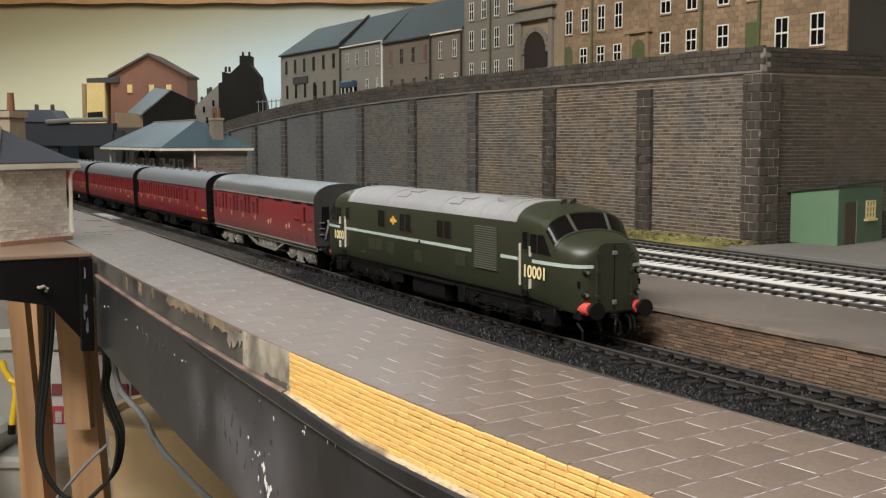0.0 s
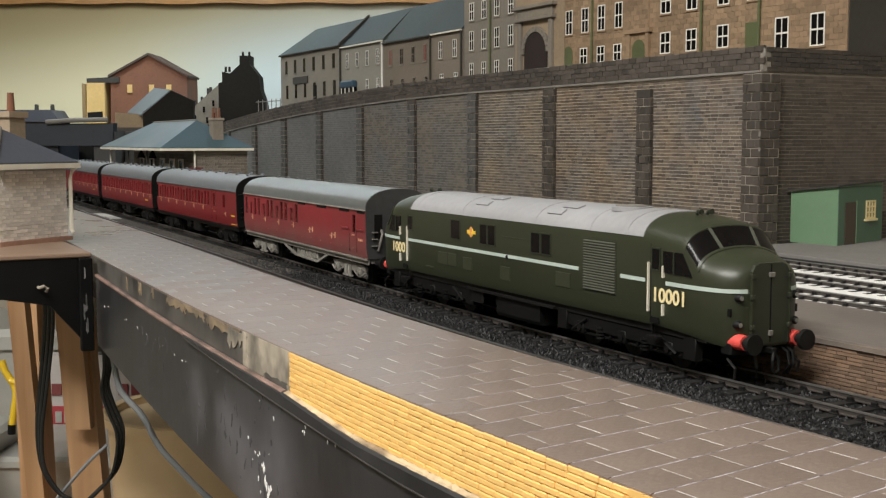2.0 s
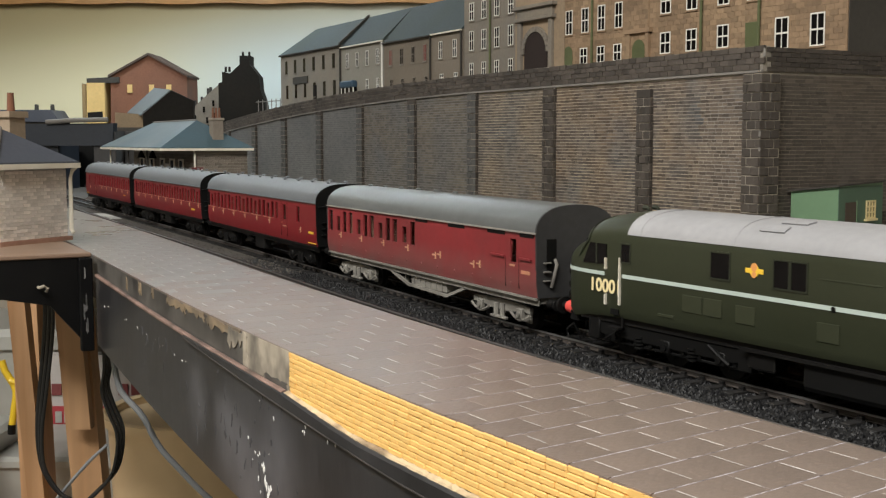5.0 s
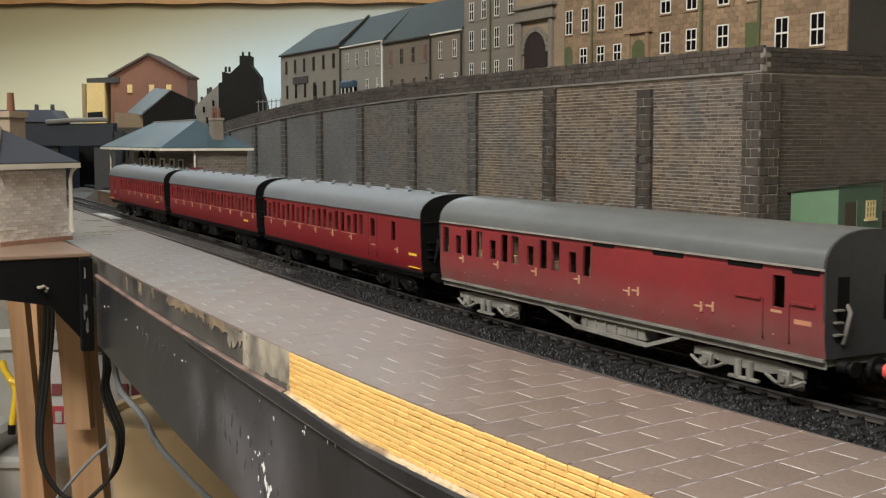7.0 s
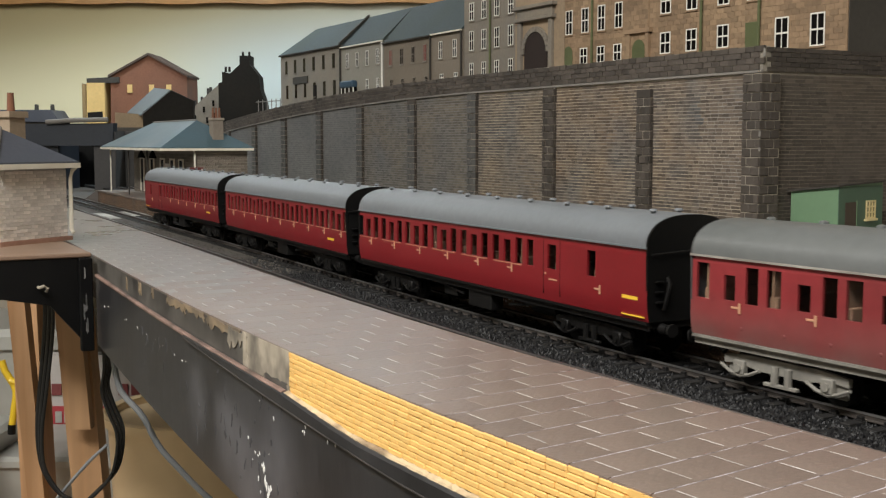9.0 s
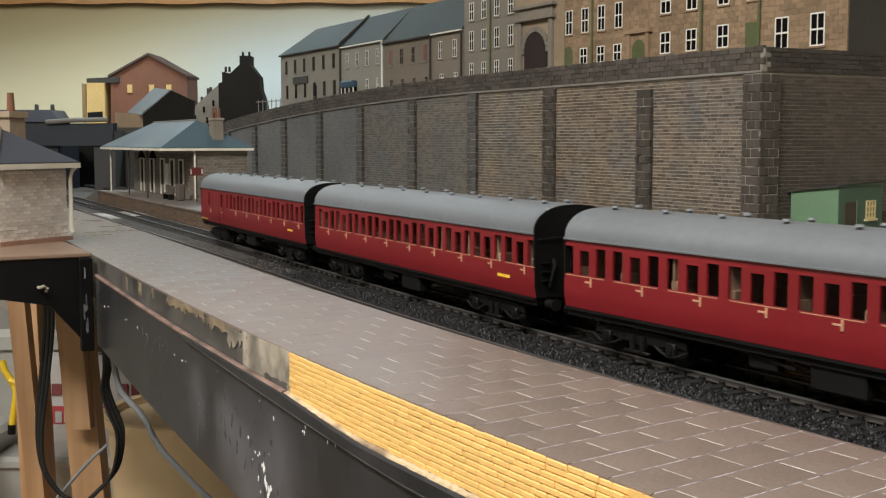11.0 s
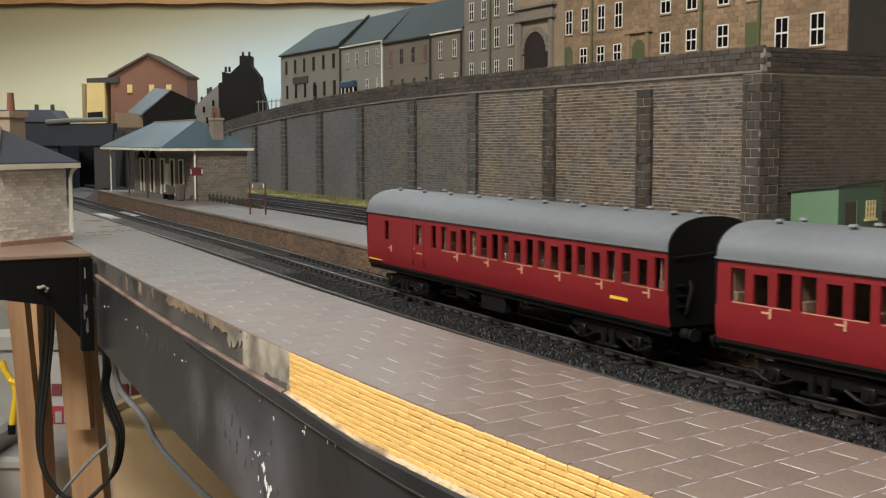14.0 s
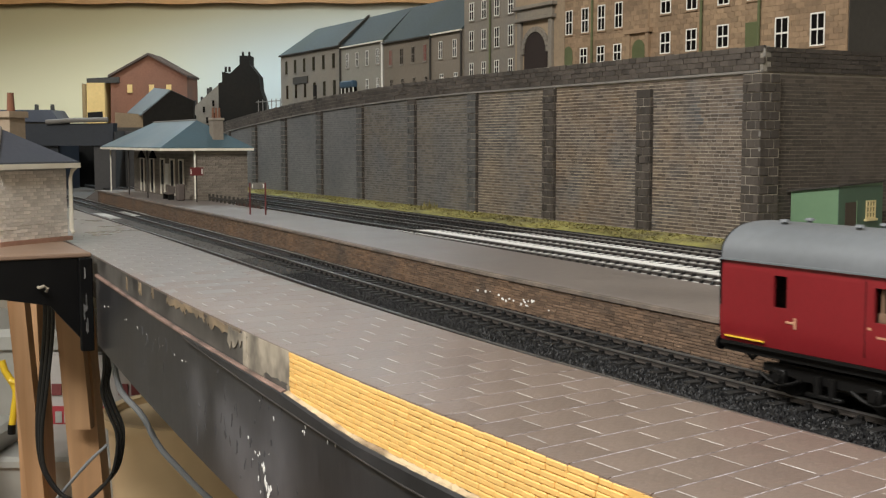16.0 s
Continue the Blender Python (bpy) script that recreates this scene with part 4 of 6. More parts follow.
    for x0, x1, y in ((-664, -422, BY), (-805, -666, BY - 1)):
        q = Build()
        for r in range(23):
            x = x0 - (4.5 if r % 2 else 0)
            while x < x1:
                a, b = max(x, x0), min(x + 9, x1)
                q.box(a + 0.2, b - 0.2, y - 0.18 - 0.12 * rng.random(), y + 0.5, 126 + r * 4.6 + 0.2, 126 + (r + 1) * 4.6 - 0.2)
                x += 9
        ob = part("stonework", q, SANDSTONE, t)
        ob["kind"] = "stuff"
    part("roof", Build().prism([(BY - 3, 262), (BY + 113, 262), (BY + 55, 300)], 0, -1029, -419), SLATE, t)
    # terrace of houses down the street
    spec = [(-1679, -1411, 220, GREYSTONE, "plain grey stone house with a slate roof"), (-1411, -1260, 216, mat("pale_render", (0.27, 0.25, 0.21), 0.85, var=0.12, grain=200, blotch=14), "grey rendered shop with a blue sign"),
            (-1260, -1113, 211.5, mat("dun_brick", (0.20, 0.165, 0.125), 0.85, var=0.2, grain=300, blotch=14), "dull brown brick terraced house"),
            (-1113, -1030, 212, mat("dun_stone", (0.215, 0.18, 0.14), 0.85, var=0.2, grain=300, blotch=14), "grey-brown stone terraced house")]
    for i, (x0, x1, ze, m, lab) in enumerate(spec):
        h = thing("terraced_house", lab, "house", group="houses behind the wall")
        part("wall", Build().box(x0, x1 - 0.4, BY, BY + 90, 100, ze), m, h)
        rz = 262.0
        if i == 0:
            rf = Build()
            v = [(x0 - 3, BY - 3, ze - 0.6), (x1, BY - 3, ze - 0.6), (x1, BY + 93, ze - 0.6), (x0 - 3, BY + 93, ze - 0.6), (x0 + 52, BY + 45, rz), (x1, BY + 45, rz)]
            rf.add(v, [(0, 1, 5, 4), (1, 2, 5), (2, 3, 4, 5), (3, 0, 4), (0, 3, 2, 1)])
            part("roof", rf, SLATE_T, h, "grey slate hipped roof")
        else:
            part("roof", Build().prism([(BY - 3, ze - 0.6), (BY + 93, ze - 0.6), (BY + 45, rz)], 0, x0 + 0.2, x1 - 0.2), SLATE_T, h, "grey slate roof")
        part("gutter", Build().box(x0, x1 - 0.5, BY - 4, BY - 1.5, ze - 2.6, ze - 0.8), CREAMTRIM if i in (1, 3) else DARKSTONE, h)
        n = (6, 4, 4, 2)[i]
        for k in range(n):
            x = x0 + (x1 - x0) * (k + 0.62) / (n + 0.2) if i != 0 else x0 + 28 + k * 41.5
            fr = WFRAME if i in (1, 3) else (None if i == 0 else BUFF)
            wm = WINDOW if k % 3 or i != 2 else mat("red_curtain", (0.22, 0.05, 0.04), 0.6, var=0.2, bump=0)
            sash(h, x, ze - 33, ze - 11.5, 9.5, BY, fr, wm, sill=GREYSTONE)
            if i != 1:
                sash(h, x + 3, ze - 74 if i == 0 else ze - 62, ze - 52, 9.5 if i != 2 else 8, BY, fr, WINDOW, sill=GREYSTONE)
            elif k > 1:
                sash(h, x, ze - 70, ze - 52, 9, BY, fr, WINDOW, sill=GREYSTONE)
        if i == 1:
            part("shop_sign", Build().box(x0 + 10, x0 + 58, BY - 9, BY, ze - 62, ze - 52, 1.5), PALEBLUE, h, "blue shop canopy")
            sw = part("shop_window", Build().box(x0 + 11, x0 + 56, BY - 6, BY, ze - 98, ze - 62), WINDOW, h)
            fr = Build()
            for u in (11, 25, 40, 55):
                fr.box(x0 + u, x0 + u + 2, BY - 6.6, BY - 5.5, ze - 98, ze - 62)
            part("shop_frame", fr, WFRAME, sw)
        if i == 0:
            part("name_board", Build().box(x0 + 62, x0 + 128, BY - 2, BY, ze - 51, ze - 40), DARKSTONE, h)
            part("door", Build().box(x0 + 150, x0 + 164, BY - 0.6, BY + 1, ze - 95, ze - 56), SOOT, h)
        part("drainpipe", Build().cyl((x1 - 3, BY - 2, 110), (x1 - 3, BY - 2, ze - 2), 1.5, 8), WFRAME if i == 1 else DARKSTONE, h)
        if i in (0,):
            part("party_wall", Build().prism([(BY - 4, ze - 1), (BY + 45, rz + 1), (BY + 45, rz + 4), (BY - 4, ze + 3)], 0, x1 - 4, x1 + 2), DARKSTONE, h)


town_building()


def station_building():
    t = thing("station_building", "brick island platform building with a blue-grey hipped slate roof", "station building")
    x0, x1, y0, y1, z0, ze = -1290, -1006, 88, 148, 12.2, 66.5
    shell = Build().box(x0, x1 - 1, y0 + 2, y1, z0, ze - 1)
    w = part("wall", shell, BUFFMORTAR, t)
    brick_wall(w, lambda u, z, out: ((x1 - 0.9 + out, u, z), 90), y0 + 2, y1, z0, ze - 2, 7.2, 3.1, 0.35, 1.0, BUFF, (0, 900), 300, 0.3, name="brick")
    brick_wall(w, lambda u, z, out: ((u, y0 + 1.9 - out, z), 0), x0, x1, z0, ze - 2, 7.2, 3.1, 0.35, 1.0, BUFF, (-1050, -1006), 100, 0.3, name="brick")
    ov = 37
    e = [(x0 - 12, y0 - ov), (x1 + 6, y0 - ov), (x1 + 6, y1 + 5), (x0 - 12, y1 + 5)]
    r = Build()
    v = [(x, y, 66.8) for x, y in e] + [(x, y, 69.2) for x, y in e] + [(x1 - 46, 105, 99), (x0 + 46, 105, 99)]
    r.add(v, [(4, 5, 8, 9), (5, 6, 8), (6, 7, 9, 8), (7, 4, 9), (0, 1, 5, 4), (1, 2, 6, 5), (2, 3, 7, 6), (3, 0, 4, 7), (3, 2, 1, 0)])
    part("roof", r, SLATE, t, "blue-grey slate hipped roof with canopy")
    part("fascia_board", Build().box(x0 - 12.5, x1 + 6.8, y0 - ov - 0.9, y0 - ov, 65.6, 68.2).box(x1 + 6.1, x1 + 7.2, y0 - ov, y1 + 5, 65.6, 68.2), CREAMTRIM, t, "cream gutter board")
    part("ridge", Build().cyl((x0 + 46, 105, 99), (x1 - 46, 105, 99), 1.2, 8), COPING, t)
    ch = part("chimney", Build().box(x1 - 22, x1 - 8, 112, 124, 70, 101, 0.5).box(x1 - 23, x1 - 7, 111, 125, 98, 101, 0.5), BUFF, t, "brick chimney stack")
    for y in (114.5, 118, 121.5):
        part("chimney_pot", Build().tube([(x1 - 15, y, 101), (x1 - 15, y, 112)], [1.6, 1.2], 10), REDBRICK, ch)
    part("drainpipe", Build().tube([(x1 + 5, y0 - 1, 66), (x1 + 1, y0 + 1, 62), (x1 + 1, y0 + 1, 14)], 1.0, 8), CREAMTRIM, t, "cream drainpipe")
    for x in (-1240, -1190, -1140, -1096, -1058):
        o = part("window" if x not in (-1190, -1096) else "door", Build().box(x - 8, x + 8, y0 + 0.2, y0 + 2, 16 if x in (-1190, -1096) else 25, 54), WINDOW, t)
        part("window_frame", Build().box(x - 9.5, x - 7.5, y0 - 0.6, y0 + 1, 14, 56).box(x + 7.5, x + 9.5, y0 - 0.6, y0 + 1, 14, 56).box(x - 7.5, x + 7.5, y0 - 0.6, y0 + 1, 54, 56), CREAMTRIM, o)
    for x in (-1280, -1180, -1088):
        part("canopy_post", Build().cyl((x, y0 - 30, 12.2), (x, y0 - 30, 66), 0.8, 8), CREAMTRIM if x == -1280 else DARKSTONE, t)
    part("poster_board", Build().box(-1125, -1110, y0 - 1, y0 + 0.5, 26, 50), WFRAME, t)
    for x in (-1175, -1120):
        lampb = Build().tube([(x, y0 - 16, 66), (x, y0 - 16, 60), (x, y0 - 16, 56)], [0.6, 3.5, 5.0], 10)
        part("hanging_lamp", lampb, SOOT, t)


station_building()


def platform_sign(x, y, z0, w, h, top, mats, label, posts=1, turn=0.0):
    t = thing("platform_sign", label, "sign")
    for k in range(posts):
        px = x if posts == 1 else x + (k - 0.5) * 2 * w * 0.4
        py = y if posts == 1 else y + (k - 0.5) * 2 * w * 0.45
        part("post", Build().cyl((px, py, z0), (px, py, top), 0.7, 8), mats[1], t)
    ys, ye = (y - w / 2, y + w / 2)
    b = part("board", Build().box(x + 0.6, x + 1.6, ys, ye, top - h, top, 0.2), mats[0], t)
    part("lettering_bar", Build().box(x + 1.6, x + 1.75, ys + w * 0.04, ys + w * 0.10, top - h * 0.8, top - h * 0.2).box(x + 1.6, x + 1.75, ye - w * 0.14, ye - w * 0.06, top - h * 0.8, top - h * 0.2), WFRAME, b)


platform_sign(-970, 80.5, 12.2, 14, 8.5, 48.5, (MAROON, DARKSTONE), "small maroon running-in board on a post")
platform_sign(-742, 70, 12.2, 12, 5.5, 40, (GREYFRAME, MAROON), "low grey notice board on two maroon posts", 2)
# bench and block are added in place of two small model figures
fg = thing("platform_bench", "brown bench shape in place of small figures", "bench")
part("seat", Build().box(-1056, -1030, 66, 73, 18, 19.5, 0.3), PEOPLEGREY, fg)
part("backrest", Build().box(-1056, -1030, 72.5, 74, 19, 27, 0.3), PEOPLEGREY, fg)
for x in (-1054, -1032):
    part("leg", Build().box(x - 0.8, x + 0.8, 66.5, 73, 12.2, 18), BLACK, fg)
stand_in = thing("luggage_trunk", "dull brown block in place of a small figure", "trunk", Build().box(-1016, -1006, 70, 78, 12.2, 30, 1.2), PEOPLEGREY)
fence = thing("low_fence", "low brown fence behind the station building", "fence")
for x in range(-990, -800, 14):
    part("post", Build().box(x - 0.7, x + 0.7, 99, 101, -5, 20), DARKSTONE, fence)
part("rail", Build().box(-992, -812, 99.6, 100.4, 15, 17), DARKSTONE, fence)
part("board", Build().box(-900, -830, 100.5, 101.5, -4, 17), mat("brown_board", (0.075, 0.035, 0.026), 0.8, var=0.2), fence)
PALEBOARD = mat("worn_pale_board", (0.60, 0.60, 0.57), 0.7, var=0.35, grain=60, blotch=22, second=(0.22, 0.21, 0.20))
crossing = thing("boarded_crossing", "pale worn boards laid between the rails", "track crossing")
for x0, x1, o0, o1 in ((-1062, -968, -31, -19), (-1075, -990, -6.5, -0.5), (-1082, -1000, 0.8, 6.5), (-1085, -1020, 11, 18)):
    part("board", sweep(rect(o0, o1, -2.8, -2.0), x0, x1, 20), PALEBOARD, crossing)


def platform_hut():
    """The small brick building on the widened board, set at an angle."""
    t = thing("brick_lodge", "pale brick lodge with a hipped slate roof and cream gutter", "building")
    base = Vector((-545, -124, 0))
    u, n = Vector((-0.583, 0.812, 0)), Vector((0.812, 0.583, 0))

    def P(a, b, z):
        q = base - u * a - n * b
        return (q.x, q.y, z)

    def blk(a0, a1, b0, b1, z0, z1):
        v = [P(a, b, z) for a in (a0, a1) for b in (b0, b1) for z in (z0, z1)]
        return v, [(0, 1, 3, 2), (4, 6, 7, 5), (0, 4, 5, 1), (2, 3, 7, 6), (0, 2, 6, 4), (1, 5, 7, 3)]
    w = part("wall", Build().add(*blk(0.6, 57, 0.8, 120, 12.5, 59)), mat("pale_mortar", (0.66, 0.62, 0.57), 0.85, var=0.2, grain=300), t)
    ang = math.degrees(math.atan2(-u.y, -u.x))
    PALEBRICK = mat("pale_brick", (0.84, 0.79, 0.74), 0.8, var=0.2, grain=450, blotch=40, island=0.18, obj=0.18, second=(0.68, 0.63, 0.58), bump=0.25)
    brick_wall(w, lambda a, z, out: (P(a, 0.7 - out, z), ang), 0.5, 57, 15, 59, 5.6, 2.25, 0.3, 1.0, PALEBRICK, (0, 60), 300, 0.35, name="brick")
    part("plinth", Build().add(*blk(-1.5, 58, -2, 121, 12.4, 15)), mat("pink_plinth", (0.38, 0.22, 0.16), 0.7, var=0.2), t)
    ov = 5
    c = [P(-ov, -ov, 61), P(57 + ov, -ov, 61), P(57 + ov, 125, 61), P(-ov, 125, 61)]
    c2 = [(x, y, 63) for x, y, _ in c]
    r = Build().add(c + c2 + [P(28, 28, 84), P(28, 92, 84)], [(4, 5, 8), (5, 6, 9, 8), (6, 7, 9), (7, 4, 8, 9), (0, 1, 5, 4), (1, 2, 6, 5), (2, 3, 7, 6), (3, 0, 4, 7), (3, 2, 1, 0)])
    part("roof", r, SLATE_D, t, "dark slate hipped roof")
    part("gutter", Build().add(*blk(-ov - 0.8, 57 + ov, -ov - 1.2, -ov, 58.8, 62)).add(*blk(-ov - 1.2, -ov, -ov, 125, 58.8, 62)), CREAMTRIM, t, "cream gutter")
    part("hip_ridge", Build().tube([P(28, 28, 84.4), P(57 + ov, -ov, 63.4)], 1.3, 8), COPING, t)
    pts = [P(-ov, -ov + 1, 60), P(-2, -2.5, 57), P(-1.2, -1.5, 52), P(-1.2, -1.5, 19), P(-1.4, -3, 17)]
    part("drainpipe", Build().tube(pts, 1.25, 10), CREAMTRIM, t, "cream drainpipe")
    ch = part("chimney", Build().add(*blk(5, 18, 30, 43, 66, 93)).add(*blk(3.5, 19.5, 28.5, 44.5, 91, 95)), mat("chimney_brick", (0.36, 0.28, 0.20), 0.8, var=0.2, grain=300), t)
    q = P(11, 36, 95)
    part("chimney_pot", Build().tube([q, (q[0], q[1], 107)], [2.6, 2.0], 12), REDBRICK, ch, "red chimney pot")


platform_hut()


def green_hut():
    # yellow tone paints in the pane's lit look
    PALEPANE = mat("lit_toned_pane", (0.34, 0.29, 0.12), 0.3, var=0.3, grain=200, blotch=120, second=(0.10, 0.085, 0.04), bump=0)
    t = thing("green_hut", "green painted yard hut with a small yellow window", "hut")
    c = [(-411.5, 368.5), (-371, 374), (-391, 440), (-413, 440)]
    b = Build().loft([[(x, y, 1.6) for x, y in c], [(c[0][0], c[0][1], 38.7), (c[1][0], c[1][1], 43.4), (c[2][0], c[2][1], 45.6), (c[3][0], c[3][1], 42)]])
    part("wall", b, GREENHUT, t)
    d = (Vector((c[2][0], c[2][1], 0)) - Vector((c[1][0], c[1][1], 0)))
    L = d.length
    d.normalize()
    nrm = Vector((d.y, -d.x, 0))

    def blk(a0, a1, o0, o1, z0, z1):
        v = []
        for a in (a0, a1):
            for o in (o0, o1):
                for z in (z0, z1):
                    q = Vector((c[1][0], c[1][1], 0)) + d * a + nrm * o
                    v.append((q.x, q.y, z))
        return v, [(0, 1, 3, 2), (4, 6, 7, 5), (0, 4, 5, 1), (2, 3, 7, 6), (0, 2, 6, 4), (1, 5, 7, 3)]
    part("front", Build().add(*blk(0.2, L - 0.2, 0, 0.4, 1.7, 43.2)), GREENHUT_SHADED, t, "green front with painted shade")
    part("roof", Build().loft([[(-413, 366, 38.9), (-369, 372, 43.6), (-389, 442, 45.8), (-415, 442, 42.2)], [(-413, 366, 40), (-369, 372, 44.8), (-389, 442, 47), (-415, 442, 43.4)]]), DARKSTONE, t)
    part("door", Build().add(*blk(10, 26, 0.4, 1.0, 2, 32)), mat("brown_door", (0.075, 0.055, 0.04), 0.6, var=0.1), t)
    part("door_post", Build().add(*blk(26, 27, 0.4, 1.4, 2, 32.6)), GREENHUT, t)
    w = part("window", Build().add(*blk(41, 56, 0.4, 0.8, 19, 32.5)), PALEPANE, t)
    fr = Build()
    for a in (41, 45.6, 50.2, 54.7):
        fr.add(*blk(a, a + 1.3, 0.8, 1.5, 19, 32.5))
    for z in (19, 23.1, 27.2, 31.3):
        fr.add(*blk(41, 56, 0.8, 1.5, z, z + 1.2))
    part("window_frame", fr, CREAM, w, "cream window bars")
    part("window_sill", Build().add(*blk(39.5, 57.5, 0.4, 2.6, 17.4, 19)), CREAM, w)


green_hut()


# ---- bridge and low-relief town at the far end, all square to the view ----
def poly_across(pts, d0, d1):
    b = Build()
    return b.loft([[across(d0, s, z) for s, z in pts], [across(d1, s, z) for s, z in pts]])


def far_town():
    t = thing("girder_bridge", "dark blue girder bridge over the line", "bridge")
    part("girder", poly_across([(-900, 68.3), (-540, 68.3), (-538, 105), (-900, 101)], 1930, 1955), BRIDGEBLUE, t)
    part("parapet_pipe", Build().tube([across(1925, -646, 106.5), across(1925, -600, 109.5), across(1925, -545, 110.5)], 4, 10), COPING, t, "pale pipe along the parapet")
    part("abutment", poly_across([(-572, -5), (-538, -5), (-536, 92), (-572, 69)], 1935, 2060), mat("abutment_grey", (0.07, 0.068, 0.068), 0.8, var=0.2), t)
    part("abutment", poly_across([(-900, -5), (-632, -5), (-632, 69), (-900, 69)], 1940, 2050), BRIDGEBLUE, t)
    # flat black sheet stands in for the darkness under the bridge
    part("tunnel_lining", poly_across([(-900, -6), (-330, -6), (-330, 95), (-900, 68)], 2075, 2085), SOOT, t)
    part("wing_wall", poly_across([(-536, -5), (-330, -5), (-330, 78), (-536, 92)], 1990, 2040), mat("wing_stone", (0.075, 0.072, 0.07), 0.85, var=0.25, grain=200, blotch=14), t)
    m = thing("brick_mill", "red brick gabled mill on the skyline", "building")
    part("wall", poly_across([(-660, 60), (-507, 60), (-507, 203), (-582, 245), (-658, 203)], 2350, 2450), REDBRICK, m)
    rf = poly_across([(-662, 201), (-582, 244.5), (-504, 201), (-504, 205.5), (-582, 249), (-662, 205.5)], 2344, 2455)
    part("roof", rf, mat("mill_roof_edge", (0.085, 0.055, 0.042), 0.85, var=0.2, grain=200), m)
    for s in (-620, -577, -543):
        w = part("window", poly_across([(s - 5, 171), (s + 5, 171), (s + 5, 187), (s - 5, 187)], 2348, 2352), OCHRE, m)
    a = thing("ochre_block", "ochre rendered block beside the mill", "building")
    part("wall", poly_across([(-705, 60), (-668, 60), (-668, 190), (-703, 190)], 2340, 2400), OCHRE, a)
    part("return_wall", poly_across([(-713, 112), (-705.3, 112), (-705.3, 187), (-713, 189)], 2342, 2400), mat("brown_render", (0.30, 0.2, 0.09), 0.8, var=0.2), a)
    part("roof", poly_across([(-704, 190.2), (-640, 190.2), (-640, 202), (-704, 199)], 2345, 2400), DARKSTONE, a)
    part("doorway", poly_across([(-702, 120), (-672, 120), (-672, 134), (-702, 132)], 2338, 2341), SOOT, a)
    s = thing("slate_shed", "low shed with a pale slate roof and dark gable", "shed")
    part("gable", poly_across([(-545, 60), (-455, 60), (-452, 148), (-494, 168), (-545, 128)], 2150, 2160), BLACKSTONE, s)
    sh = Build().add([across(2149, -548, 124), across(2149, -494, 168.5), across(2250, -548, 176), across(2250, -600, 130)], [(0, 1, 2, 3)])
    sh.add([across(2149, -548, 121.5), across(2149, -494, 166), across(2250, -548, 173.5), across(2250, -600, 127.5)], [(3, 2, 1, 0)])
    sh.f += [(0, 4, 5, 1), (1, 5, 6, 2), (2, 6, 7, 3), (3, 7, 4, 0)]
    part("roof", sh, mat("pale_grey_slate", (0.15, 0.165, 0.17), 0.6, var=0.2, grain=200, blotch=10), s, "pale slate roof slope")
    part("wall", poly_across([(-600, 60), (-548, 60), (-548, 124), (-600, 128)], 2165, 2240), mat("tan_wall", (0.28, 0.2, 0.12), 0.8, var=0.2), s)
    h = thing("dark_house", "near-black gabled house with chimneys on the skyline", "house")
    part("wall", poly_across([(-425, 60), (-334, 60), (-334.9, 126), (-338, 150), (-345, 172), (-347, 197), (-364.5, 219), (-364.2, 236), (-383.4, 236), (-383.7, 219), (-402, 203), (-417, 206), (-417, 187), (-424, 184)], 2240, 2290), BLACKSTONE, h)
    for x0, z in ((-381, 238), (-369, 238), (-414, 210), (-407, 210)):
        part("chimney_pot", poly_across([(x0, z - 4), (x0 + 4, z - 4), (x0 + 3.5, z + 6), (x0 + 0.5, z + 6)], 2250, 2256), BLACKSTONE, h)
    rw = thing("cottage_row", "stone cottages stepping down behind the station", "house")
    part("wall", poly_across([(-512, 60), (-426, 60), (-426, 184), (-449, 164), (-471, 144), (-512, 108)], 2260, 2300), GREYSTONE, rw)
    for x0, z in ((-451, 168), (-446, 170), (-476, 145), (-463, 152)):
        part("chimney_pot", poly_across([(x0, z - 12), (x0 + 5, z - 10), (x0 + 4.5, z + 8), (x0 + 0.5, z + 8)], 2262, 2268), DARKSTONE, rw)
    for x0, z in ((-440, 150), (-458, 138), (-475, 122), (-437, 126), (-452, 118)):
        part("window", poly_across([(x0, z - 8), (x0 + 4, z - 8), (x0 + 4, z + 3), (x0, z + 3)], 2258, 2261), WINDOW, rw)
    g = thing("slate_cottage", "dark slate cottage roof on the skyline", "house")
    part("roof", poly_across([(-900, 113), (-745, 113), (-761, 136), (-900, 136)], 2300, 2380), SLATE_D, g)
    part("wall", poly_across([(-900, 60), (-750, 60), (-750, 112.6), (-900, 112.6)], 2305, 2380), DARKSTONE, g)
    for x0 in (-797, -766):
        part("chimney", poly_across([(x0, 132), (x0 + 6, 132), (x0 + 5, 147), (x0 + 1, 147)], 2310, 2320), DARKSTONE, g)
    f = thing("iron_fence", "thin pale street railing at the end of the wall", "fence")
    for k in range(7):
        part("post", Build().cyl(across(2150, -335 + k * 8, 112 + k * 1.2), across(2150, -335 + k * 8, 150 + k * 0.6), 0.9, 6), COPING, f)
    for z in (122, 146):
        part("rail", Build().cyl(across(2150, -340, z), across(2150, -270, z + 4), 0.8, 6), COPING, f)


far_town()
setting("hillside", "dark ground rising behind the bridge", "ground", poly_across([(-1100, -10), (350, -10), (350, 108), (-330, 112), (-480, 100), (-1100, 100)], 2120, 2600), EARTH)


# ---- below the layout ----
def beam_between(p, q, w, d):
    """A squared timber from p to q."""
    p, q = Vector(p), Vector(q)
    a = RT * (w / 2)
    b = FW * (d / 2)
    return Build().loft([[tuple(p - a - b), tuple(p + a - b), tuple(p + a + b), tuple(p - a + b)], [tuple(q - a - b), tuple(q + a - b), tuple(q + a + b), tuple(q - a + b)]])


